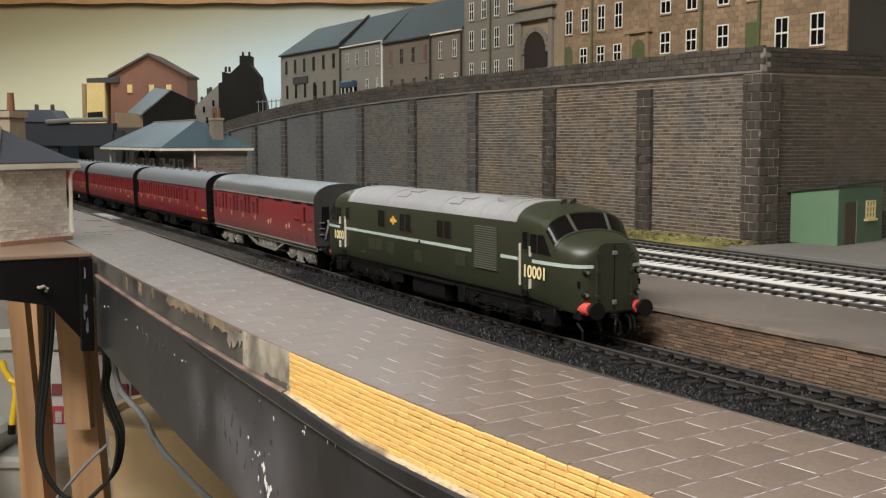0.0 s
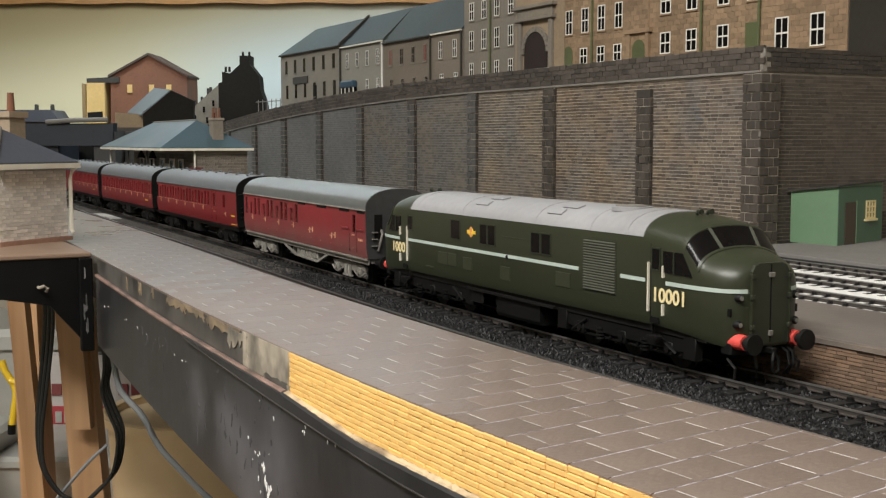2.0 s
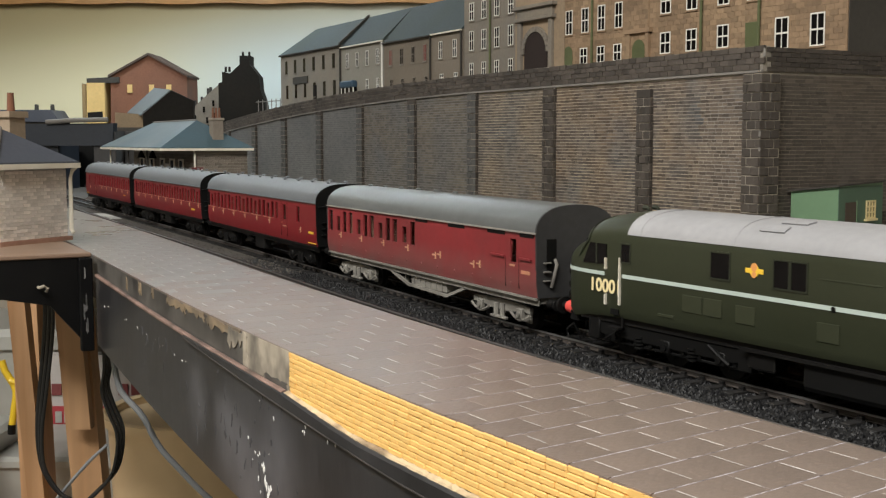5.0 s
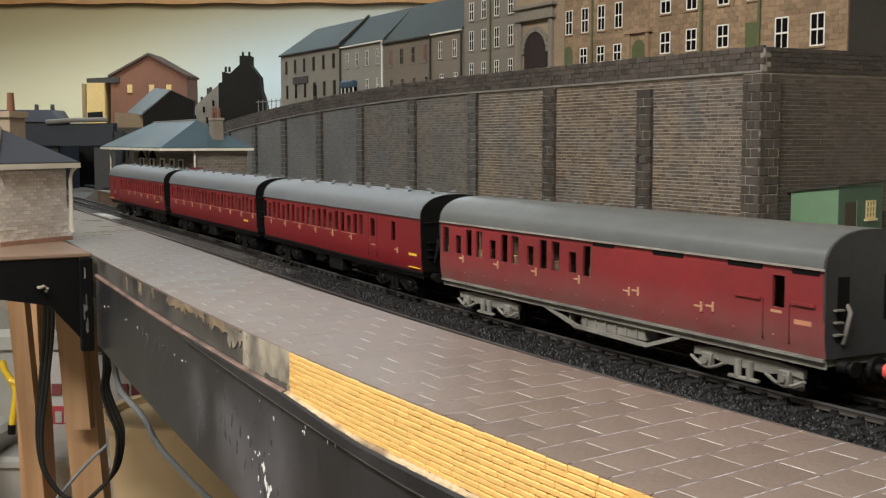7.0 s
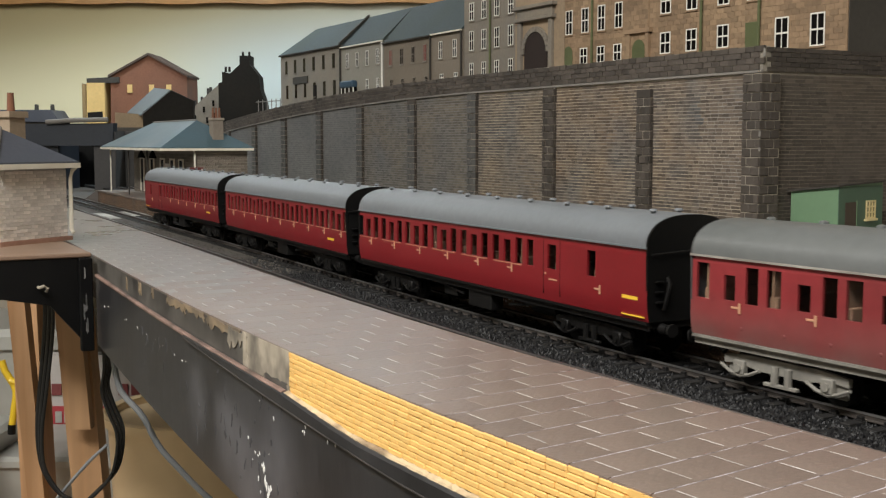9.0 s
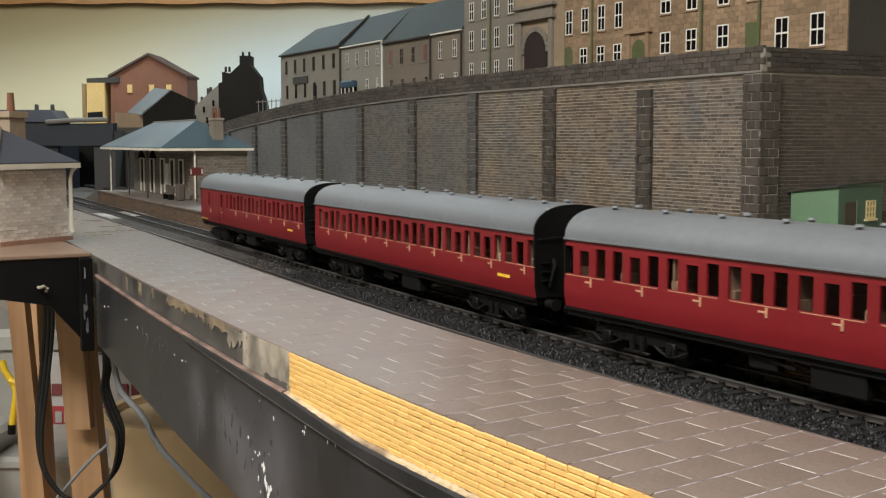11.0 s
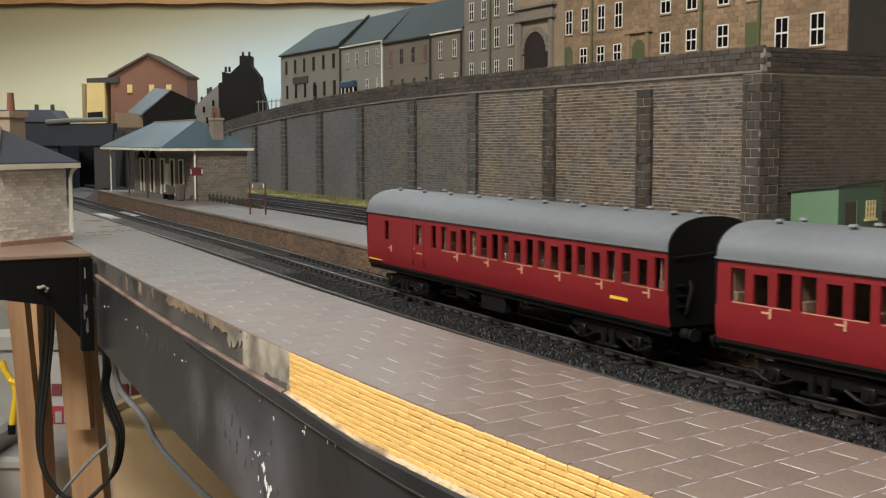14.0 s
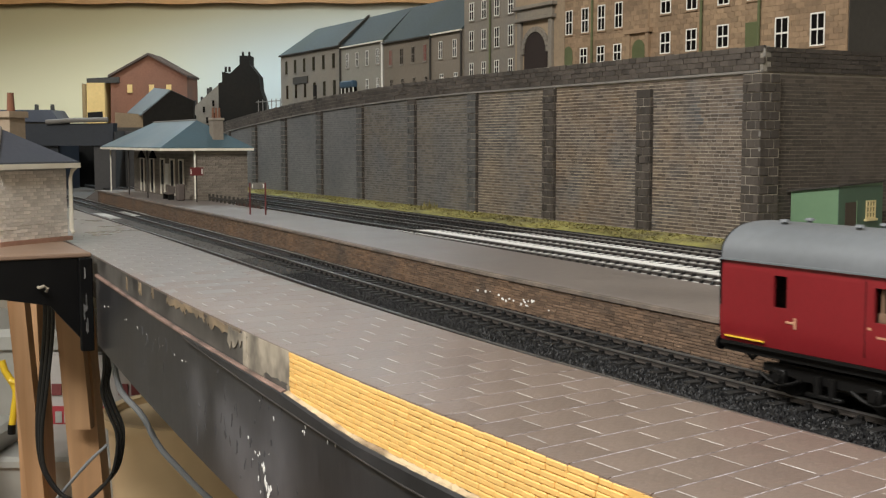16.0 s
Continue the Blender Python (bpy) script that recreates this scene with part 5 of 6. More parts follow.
def under():
    leg = thing("trestle_leg", "pine trestle leg under the baseboard", "trestle leg", group="trestle legs")
    part("post", beam_between(across(1000, -364.5, -45), across(1000, -305, -900), 14.5, 14), TIMBER, leg)
    part("foot", beam_between(across(1000, -305, -899.5), across(1000, -306, -880), 26, 42), TIMBER, leg)
    leg2 = thing("trestle_leg", "pine trestle leg with a bolted batten", "trestle leg", group="trestle legs")
    part("post", beam_between(across(745, -236, -20), across(745, -178, -900), 20, 16), TIMBER, leg2)
    part("batten", beam_between(across(728, -232, -25), across(728, -226.5, -104), 12, 8), TIMBER, leg2)
    back = thing("trestle_leg", "pine trestle leg farther under the layout", "trestle leg", group="trestle legs")
    part("post", beam_between(across(1180, -420, -40), across(1180, -400, -900), 26, 30), TIMBER, back)
    cab = thing("cable_loop", "hanging loops of black cable", "cable")
    for k in range(3):
        o = k * 3.6 - 3.0
        line = [(-235, 0), (-235.5, -27), (-236.7, -44), (-240.5, -74), (-243, -96), (-242.5, -115), (-238.5, -128 + k), (-231, -138 + k), (-220, -144)]
        part("cable", Build().tube(smooth_path([across(700 - k * 4, a + o * (0.4 + 0.6 * min(1, (150 + z) / 90)), z) for a, z in line]), 1.5 - 0.2 * k, 8), CABLE, cab, smooth=True)
    for k in range(3):
        line = [(-206, -40), (-205, -61), (-207, -75), (-203.3, -88.5), (-198.5, -102), (-199.8, -119), (-205, -131), (-222, -148)]
        part("cable", Build().tube(smooth_path([across(704 + k * 2, a + k * 1.3, z + k * 1.5) for a, z in line]), 1.15, 8), CABLE, cab, smooth=True)
    part("thin_cable", Build().tube(smooth_path([across(702, -204, -108), across(700, -213, -116), across(700, -224, -128), across(700, -236, -142)]), 1.0, 8), GREYCABLE, cab, smooth=True)
    g = thing("grey_cable", "grey cable hanging across the fascia", "cable")
    pts = [across(700, -199, -50), across(690, -192, -71), across(680, -176.8, -84.4), across(680, -167.6, -102.3), across(680, -156.5, -115.6), across(680, -139.2, -133.7), across(680, -118, -150)]
    part("sheath", Build().tube(smooth_path(pts), 1.9, 8), GREYCABLE, g, smooth=True)
    setting("shelf", "rough storage shelf below the layout", "shelf", slab_across(Build(), 900, 1700, -760, 260, -352, -340), TIMBER)

    def crate(d, s, z, w, h, label):
        t = thing("storage_box", label, "storage box", group="plastic storage boxes")
        b = Build()
        b.loft([[across(d + a * 0.46 * w, s + e * 0.46 * w, z) for a, e in ((-1, -1), (-1, 1), (1, 1), (1, -1))], [across(d + a * 0.5 * w, s + e * 0.5 * w, z + h * 0.86) for a, e in ((-1, -1), (-1, 1), (1, 1), (1, -1))]])
        part("tub", b, PLASTIC, t)
        part("lid", Build().loft([[across(d + a * 0.53 * w, s + e * 0.53 * w, z + h * k) for a, e in ((-1, -1), (-1, 1), (1, 1), (1, -1))] for k in (0.86, 0.95)] + [[across(d + a * 0.49 * w, s + e * 0.49 * w, z + h) for a, e in ((-1, -1), (-1, 1), (1, 1), (1, -1))]]), PLASTIC, t, "cloudy clip-on lid")
    crate(1250, -560, -340, 150, 104, "cloudy plastic storage box with lid on a shelf")
    crate(1320, -415, -340, 150, 76, "low cloudy plastic box with a clip-on lid")
    crate(1560, -560, -340, 190, 180, "tall cloudy plastic box at the back of the shelf")
    crate(1560, -330, -340, 190, 120, "wide cloudy plastic box at the back of the shelf")
    cb = thing("printed_carton", "pale printed carton with a red band", "carton")
    part("box", slab_across(Build(), 1430, 1450, -500, -350, -340, -186), mat("pale_card", (0.50, 0.47, 0.45), 0.8, var=0.08), cb)
    part("print_panel", slab_across(Build(), 1427.5, 1429.5, -488, -352, -276, -250), CARDRED, cb, "red printed band")
    for a, b in ((-482, -470), (-466, -452), (-400, -388), (-384, -370)):
        part("print_bar", slab_across(Build(), 1427.5, 1429.5, a, b, -236, -222), mat("maroon_print", (0.20, 0.05, 0.05), 0.8, var=0.1, bump=0), cb)
    for a, b in ((-478, -470), (-467, -461)):
        part("print_bar", slab_across(Build(), 1426, 1427, a, b, -270, -256), PLASTIC, cb)
    bk = thing("tan_tub", "open tan plastic tub under the fascia", "tub")
    n = 36

    def ring_of(c, r, z):
        return [(c[0] + r * math.cos(2 * math.pi * k / n), c[1] + r * math.sin(2 * math.pi * k / n), z) for k in range(n)]
    c = across(985, -208, 0)
    part("bowl", Build().loft([ring_of(c, r, z) for r, z in ((66, -340), (75, -152), (72, -152), (63, -334))]), BUCKET, bk, smooth=True)
    part("rim", Build().loft([ring_of(c, r, z) for r, z in ((75.5, -158), (80, -157), (80.5, -150), (77, -148.5), (72.5, -150), (72.5, -156))]), BUCKET, bk, "rolled paler rim", smooth=True)
    # black fill paints in the shade inside the tub
    part("contents", Build().loft([ring_of(c, r, z) for r, z in ((60, -215), (69, -180), (30, -176))]), SOOT, bk, "black fill for the shaded inside")
    tool = thing("yellow_tool", "yellow plastic handled tool leaning on a box", "tool")
    part("handle", Build().tube(smooth_path([across(1180, -448, -146), across(1180, -445, -157), across(1180, -435, -176), across(1180, -437, -195), across(1180, -440, -214)]), 3.6, 10), YELLOWPL, tool, smooth=True)
    part("hook", Build().tube([across(1178, -440, -166), across(1178, -430, -170), across(1178, -427, -182)], 3.2, 8), YELLOWPL, tool, smooth=True)
    part("ferrule", Build().tube([across(1180, -440, -212), across(1180, -440.5, -222)], 4.0, 10), SOOT, tool, "black ferrule", smooth=True)
    w = thing("wall_board", "pale storage panel far under the layout", "panel", slab_across(Build(), 1750, 1770, -1100, 300, -900, -20), mat("dull_panel", (0.36, 0.33, 0.27), 0.8, var=0.08, grain=20, blotch=3))


def smooth_path(pts, n=6):
    v = [Vector(p) for p in pts]
    out = []
    for i in range(len(v) - 1):
        p0, p1, p2, p3 = v[max(i - 1, 0)], v[i], v[i + 1], v[min(i + 2, len(v) - 1)]
        for k in range(n):
            t = k / n
            out.append(tuple(0.5 * (2 * p1 + (p2 - p0) * t + (2 * p0 - 5 * p1 + 4 * p2 - p3) * t * t + (3 * p1 - p0 - 3 * p2 + p3) * t ** 3)))
    out.append(tuple(v[-1]))
    return out


under()


# ---- the train ----
TRAIN = []


def front(t):
    """Where the front end of the first coach is at t seconds, in mm along the line: the train gathers speed."""
    return -397.56 + 33.994 * t + 3.3452 * t ** 2 - 0.020949 * t ** 3 + 0.0011032 * t ** 4


def text_mesh(words, size, extrude=0.0):
    cu = bpy.data.curves.new("lettering", "FONT")
    cu.body, cu.size, cu.extrude, cu.align_x, cu.offset = words, size, extrude, "CENTER", 0.00018
    ob = new("lettering", cu)
    me = bpy.data.meshes.new_from_object(ob)
    bpy.data.objects.remove(ob)
    return me


WHEELS = []


def wheelset(parent, x, r, spoke=True):
    """Two flanged wheels on an axle; the keyed part turns about the axle."""
    w = Build()
    for s in (-1, 1):
        w.cyl((0, s * 7.4, 0), (0, s * 9.4, 0), r, 20)
        w.cyl((0, s * 7.0, 0), (0, s * 7.5, 0), r + 0.7, 20)
        w.cyl((0, s * 9.3, 0), (0, s * 9.8, 0), r * 0.35, 10)
        for k in range(5):
            a = k * 2 * math.pi / 5
            w.cyl((r * 0.58 * math.cos(a), s * 9.3, r * 0.58 * math.sin(a)), (r * 0.58 * math.cos(a), s * 9.6, r * 0.58 * math.sin(a)), r * 0.14, 6)
    w.cyl((0, -7.2, 0), (0, 7.2, 0), 1.1, 8)
    ob = part("wheelset", w, BLACK, parent)
    ob.location = (x * MM, 0, r * MM)
    WHEELS.append((ob, x, r))
    return ob


def bogie(parent, x, wheels, r, frame_mat, half, heavy=False):
    b = Build()
    for s in (-1, 1):
        y0, y1 = sorted((s * 12.4, s * 14.0))
        top = 10.5 if not heavy else 12.5
        poly = [(-half, 7.0), (-half, top - 1), (-half * 0.55, top), (half * 0.55, top), (half, top - 1), (half, 7.0), (half * 0.75, 7.6), (half * 0.4, 6.2), (-half * 0.4, 6.2), (-half * 0.75, 7.6)]
        b.prism([(x + p, z) for p, z in poly], 1, y0, y1)
        for wx in wheels:
            b.box(x + wx - 2.3, x + wx + 2.3, s * 14.2 - 1.0, s * 14.2 + 1.0, r - 2.0, r + 2.4, 0.3)
            b.cyl((x + wx, s * 15.0, r), (x + wx, s * 15.8, r), 1.3, 8)
            if not heavy:
                b.tube([(x + wx - 8, s * 14.4, r + 0.2), (x + wx - 4, s * 14.5, r - 1.6), (x + wx, s * 14.5, r - 2.4), (x + wx + 4, s * 14.5, r - 1.6), (x + wx + 8, s * 14.4, r + 0.2)], 0.6, 6)
        if heavy:
            b.prism([(x - half, 8.2), (x - half, 12.8), (x + half, 12.8), (x + half, 8.2), (x + half * 0.8, 7.0), (x - half * 0.8, 7.0)], 1, *sorted((s * 14.0, s * 14.9)))
            for k in np.linspace(-half * 0.8, half * 0.8, 9):
                b.box(x + k - 0.9, x + k + 0.9, s * 13.5 - 0.9, s * 13.5 + 0.9, 5.4, 9.6, 0.2)
            b.box(x - half * 0.85, x + half * 0.85, s * 13.4 - 0.5, s * 13.4 + 0.5, 4.6, 5.6, 0.2)
            for k in (-0.33, 0.33):
                for q in range(4):
                    b.cyl((x + half * k, s * 14.6, 4.6 + q * 1.2), (x + half * k, s * 14.6, 5.3 + q * 1.2), 1.7, 10)
                b.tube([(x + half * k * 1.6, s * 15.2, 11.0), (x + half * k * 2.0, s * 15.2, 8.0), (x + half * k * 2.3, s * 15.0, 6.0)], 0.6, 6)
            b.box(x - half * 1.02, x - half * 0.86, s * 14 - 1.6, s * 14 + 1.6, 5.0, 13.0, 0.3)
            b.box(x + half * 0.86, x + half * 1.02, s * 14 - 1.6, s * 14 + 1.6, 5.0, 13.0, 0.3)
        else:
            for k in (-1, 1):
                b.cyl((x + k * 2.6, s * 14.6, 3.6), (x + k * 2.6, s * 14.6, 8.8), 1.2, 8)
            b.box(x - 6.5, x + 6.5, s * 14.7 - 0.8, s * 14.7 + 0.8, 2.6, 3.7, 0.2)
            b.box(x - half * 0.95, x - half * 0.7, s * 12.5 - 0.6, s * 12.5 + 0.6, 3.0, 8.0, 0.2)
            b.box(x + half * 0.7, x + half * 0.95, s * 12.5 - 0.6, s * 12.5 + 0.6, 3.0, 8.0, 0.2)
    b.box(x - 4, x + 4, -11.5, 11.5, 6.0, 12.5, 0.3)
    ob = part("bogie", b, frame_mat, parent, smooth=True)
    for wx in wheels:
        wheelset(ob, x + wx, r)
    return ob


def buffers(parent, x, s, y, z, r, red, length=7):
    for k in (-1, 1):
        b = Build().tube([(x, k * y, z), (x + s * length * 0.55, k * y, z)], [r * 0.95, r * 0.8], 14)
        ob = part("buffer", b, RED if red else BLACK, parent, "red buffer housing" if red else "", smooth=True)
        part("buffer_head", Build().tube([(x + s * length * 0.55, k * y, z), (x + s * length * 0.85, k * y, z), (x + s * length * 0.86, k * y, z), (x + s * length, k * y, z)],
                                         [r * 0.55, r * 0.55, r * 1.18, r * 1.14], 14), BLACK, ob, "dark steel buffer head", smooth=True)


# the diesel locomotive: a lofted shell
HALF = 131.0
SHELL = [  # distance from the middle, half width, top, shoulder, bottom
    (0, 18.4, 52.0, 41.5, 14.5), (88, 18.4, 52.0, 41.5, 14.5), (94, 18.4, 51.7, 41.3, 14.5), (100, 18.3, 51.0, 40.9, 14.4), (107, 18.2, 50.0, 40.5, 14.0),
    (110.5, 18.1, 49.2, 40.1, 13.7), (112, 18.0, 48.3, 39.5, 13.6), (117.5, 17.5, 41.9, 34.2, 12.9), (118.7, 17.3, 41.6, 33.2, 12.7), (121.5, 16.7, 41.2, 32.0, 12.2),
    (124.5, 15.9, 40.6, 31.2, 11.8), (127.0, 14.7, 39.7, 30.9, 11.6), (129.0, 13.0, 38.6, 30.8, 11.6), (130.3, 11.0, 37.6, 30.8, 11.6), (131, 8.8, 36.6, 30.8, 11.6)]


def shell_at(x):
    x = abs(x)
    for a, b in zip(SHELL, SHELL[1:]):
        if x <= b[0]:
            k = (x - a[0]) / (b[0] - a[0])
            return [p + (q - p) * k for p, q in zip(a[1:], b[1:])]
    return SHELL[-1][1:]


def shell_point(x, v, out=0.0):
    """A place on the shell above the shoulders; v goes from -1 at one shoulder over 0 at the ridge to 1."""
    hw, top, sh, bot = shell_at(x)
    a = (1 - abs(v)) * math.pi / 2
    k = min(1.0, max(0.0, (abs(x) - 112) / 7))
    c, s = math.cos(a) ** (0.78 + 0.12 * k), math.sin(a) ** (0.86 + 0.06 * k)
    y, z = hw * c, sh + (top - sh) * s
    n = Vector((0, math.cos(a) / hw * 18, math.sin(a))).normalized() * out
    return (x, math.copysign(y + n.y, v) if v else 0.0, z + n.z)


def shell_ring(x):
    hw, top, sh, bot = shell_at(x)
    arc = [shell_point(x, v)[1:] for v in np.linspace(-1, 1, 21)]
    return [(x, -hw + 1.6, bot), (x, -hw + 0.2, bot + 3)] + [(x, y, z) for y, z in arc] + [(x, hw - 0.2, bot + 3), (x, hw - 1.6, bot)]


def shell_patch(x0, x1, v0, v1, out, nx=6, nv=8):
    b = Build()
    xs, vs = np.linspace(x0, x1, nx), np.linspace(v0, v1, nv)
    top = [[shell_point(x, v, out) for v in vs] for x in xs]
    low = [[shell_point(x, v, out - 0.45) for v in vs] for x in xs]
    rings = [t + l[::-1] for t, l in zip(top, low)]
    return b.loft(rings)


def side_panel(x0, x1, z0, z1, out, y=18.4, c=0.0):
    b = Build()
    for s in (-1, 1):
        a, e = sorted((s * (y - 0.4), s * (y + out)))
        h = Build().box(x0, x1, a, e, z0, z1, c)
        b.add(h.v, h.f)
        b.halves.append(h)
    return b


def mirrored(h):
    """A piece on the near side and its twin on the other side."""
    k = Build().add([(x, -y, z) for x, y, z in h.v], h.f)
    b = Build().add(h.v, h.f).add(k.v, k.f)
    b.halves = [h, k]
    return b


# lighter grey-green for louvres and windscreen pillars
LOCO_PALE = mat("pale_grey_green", (0.085, 0.09, 0.07), 0.5, var=0.2, bump=0)


def locomotive():
    t = thing("diesel_locomotive", "dark green model diesel locomotive with grey roof and number 10001", "locomotive")
    xs = sorted({s * a for s in (-1, 1) for a in (0, 30, 60, 88, 91, 94, 97, 100, 103, 107, 110.5, 112, 114, 116, 117.5, 118.7, 120, 121.5, 123, 124.5, 125.8, 127, 128, 129, 129.7, 130.3, 130.7, 131)})
    body = part("body", Build().loft([shell_ring(x) for x in xs]), LOCO_GREEN, t, smooth=True)
    part("roof", shell_patch(-90, 90, -0.88, 0.88, 0.25, 2, 24), LOCO_ROOF, t, "light grey roof", smooth=True)
    for x in (-84, -40, 20, 58, 80):
        part("roof_rib", shell_patch(x, x + 0.7, -0.85, 0.85, 0.36, 2, 14), LOCO_ROOF, t)
    for x0, x1, v0, v1 in ((-32, -22, -0.55, -0.40), (-28, -18, -0.30, -0.15), (26, 36, -0.60, -0.45), (31, 41, -0.38, -0.23)):
        part("roof_vent", shell_patch(x0, x1, v0, v1, 0.7, 3, 4), LOCO_ROOF, t)
    fan = Build().tube([(64, -4, 51.0), (64, -4, 52.6), (64, -4, 52.7)], [7.5, 7.5, 6.2], 28)
    fan = part("fan_housing", fan, LOCO_ROOF, t, smooth=True)
    part("fan_grille", Build().cyl((64, -4, 52.6), (64, -4, 53.0), 6.0, 24), GREYFRAME, fan)
    # windscreens over the noses
    for s in (-1, 1):
        for v0, v1 in ((-0.88, -0.27), (-0.23, 0.23), (0.27, 0.88)):
            part("windscreen", shell_patch(s * 112.1, s * 117.2, v0, v1, 0.18, 4, 8), WINDOW, t, "dark cab windscreen", smooth=True)
        for v in (-0.25, 0.25):
            part("pillar", shell_patch(s * 111.8, s * 117.5, v - 0.025, v + 0.025, 0.4, 4, 3), LOCO_PALE, t)
        part("brow", shell_patch(s * 111.0, s * 112.0, -0.93, 0.93, 0.45, 2, 24), LOCO_GREEN, t, smooth=True)
        part("windscreen_sill", shell_patch(s * 117.3, s * 118.1, -0.93, 0.93, 0.35, 2, 24), LOCO_GREEN, t, smooth=True)
        for v in (-0.93, 0.93):
            part("pillar", shell_patch(s * 111.3, s * 117.8, v - 0.025, v + 0.025, 0.4, 5, 3), LOCO_GREEN, t)
        nd = part("nose_door", Build().prism([(-7.4, 12.5), (7.4, 12.5), (7.4, 35.6), (6.4, 37.3), (4.5, 38.1), (-4.5, 38.1), (-6.4, 37.3), (-7.4, 35.6)], 0, *sorted((s * 130.2, s * 131.7))), LOCO_DARK, t, "gangway doors in the nose")
        part("door_seam", Build().box(*sorted((s * 131.6, s * 131.85)), -0.18, 0.18, 13, 37.6), SOOT, nd)
        rim = Build()
        for y in (-7.6, 7.6):
            rim.box(*sorted((s * 130.6, s * 132.1)), y - 0.3, y + 0.3, 12.5, 35.6)
        part("door_rim", rim, LOCO_GREEN, nd)
        for y in (-7.6, 7.6):
            for z in (18.0, 27.5, 34.0):
                part("hinge", Build().box(*sorted((s * 131.4, s * 132.5)), y - 0.8, y + 0.8, z - 0.8, z + 0.8, 0.2), LOCO_DARK, nd)
        part("door_catch", Build().box(*sorted((s * 131.6, s * 132.4)), -1.1, 1.1, 33.6, 35.2, 0.2).box(*sorted((s * 131.6, s * 132.4)), -0.9, 0.9, 15.0, 16.8, 0.2), GREYFRAME, nd)
        for y, z in ((-11.3, 27.4), (11.3, 27.4), (-11.6, 19.0), (11.6, 19.0)):
            lamp = Build().tube([(s * 128.6, y, z), (s * 130.6, y, z), (s * 131.2, y, z)], [1.35, 1.35, 0.9], 12)
            lamp = part("nose_lamp", lamp, BLACK, t, smooth=True)
            part("lens", Build().cyl((s * 131.1, y, z), (s * 131.35, y, z), 0.75, 10), GREYFRAME, lamp)
        for y in (-13.6, 13.6):
            part("lamp_bracket", Build().box(*sorted((s * 127.4, s * 129.0)), y - 0.35, y + 0.35, 21.5, 24.0, 0.1), SOOT, t)
        buffers(t, s * 127.5, s, 10.8, 13.6, 2.9, True, 9.5)
        part("buffer_beam", Build().box(min(s * 124, s * 129), max(s * 124, s * 129), -13.5, 13.5, 9.0, 13.4, 0.6), SOOT, t)
        hose = Build()
        for y in (-7.5, 6.5, 8.5):
            hose.tube([(s * 129, y, 11), (s * 133, y, 9.5), (s * 134, y * 0.95, 6), (s * 132.5, y * 0.8, 2.5)], 0.55, 7)
        part("hose", hose, SOOT, t, smooth=True)
        cp = Build().box(min(s * 129, s * 134), max(s * 129, s * 134), -1.0, 1.0, 9.5, 11.5, 0.3)
        cp.tube([(s * 133.5, 0, 10.5), (s * 134.5, -1.2, 7.5), (s * 134.5, -1.2, 4.5), (s * 134.5, 0.0, 3.6), (s * 134.5, 1.2, 4.5), (s * 134.5, 1.2, 7.5), (s * 133.5, 0, 10.5)], 0.5, 6)
        part("coupling_hook", cp, SOOT, t)
        sp = Build().tube([(s * 127, -13, 8), (s * 131, -13.2, 5.5), (s * 130.5, -13, 2.2)], 0.5, 6).tube([(s * 127, 13, 8), (s * 131, 13.2, 5.5), (s * 130.5, 13, 2.2)], 0.5, 6)
        part("guard_iron", sp, BLACK, t)
    # waist stripe, windows, grille and doors on both sides
    for x0, x1 in ((-92.5, 51.5), (77.5, 91.4), (-104.0 - 20, -102.5), (102.5, 104 + 14)):
        if x1 > 100 or x0 < -100:
            ring = []
            for x in np.linspace(x0, x1, 12):
                hw = shell_at(x)[0]
                ring.append([(x, -hw - 0.25, 28.8), (x, -hw + 0.5, 28.8), (x, -hw + 0.5, 30.1), (x, -hw - 0.25, 30.1)])
            part("waist_stripe", mirrored(Build().loft(ring)), STRIPE, t, "pale green-white waist stripe")
        else:
            part("waist_stripe", side_panel(x0, x1, 28.8, 30.1, 0.14), STRIPE, t, "pale green-white waist stripe")
    for s in (-1, 1):
        b = Build()
        ring = []
        for k in range(11):
            x = s * (118, 121, 124, 126, 127.5, 128.5, 129.2, 129.8, 130.3, 130.7, 131)[k]
            hw = shell_at(x)[0]
            ring.append([(x, -hw - 0.25, 28.8), (x, -hw + 0.6, 28.8), (x, -hw + 0.6, 30.1), (x, -hw - 0.25, 30.1)])
        part("waist_stripe", mirrored(b.loft(ring)), STRIPE, t, "pale green-white waist stripe")
    for x0, x1, z0, z1 in ((-49, -41, 33.4, 41.3), (-22.6, -17.0, 33.0, 41.0), (-15.9, -10.2, 33.0, 41.0), (18.4, 24.6, 32.8, 40.4), (26.0, 32.2, 32.8, 40.4), (-93, -88.5, 34.5, 40.5), (95.2, 99.2, 33.6, 40.4)):
        w = part("side_window", side_panel(x0, x1, z0, z1, 0.12, c=0.1), WINDOW, t, "dark glazed side window")
        fr = Build()
        for u0, u1, w0, w1 in ((x0 - 0.5, x0, z0 - 0.5, z1 + 0.5), (x1, x1 + 0.5, z0 - 0.5, z1 + 0.5), (x0, x1, z0 - 0.5, z0), (x0, x1, z1, z1 + 0.5)):
            fr.box(u0, u1, -18.62, -18.0, w0, w1)
        part("window_frame", mirrored(fr), LOCO_DARK, w)
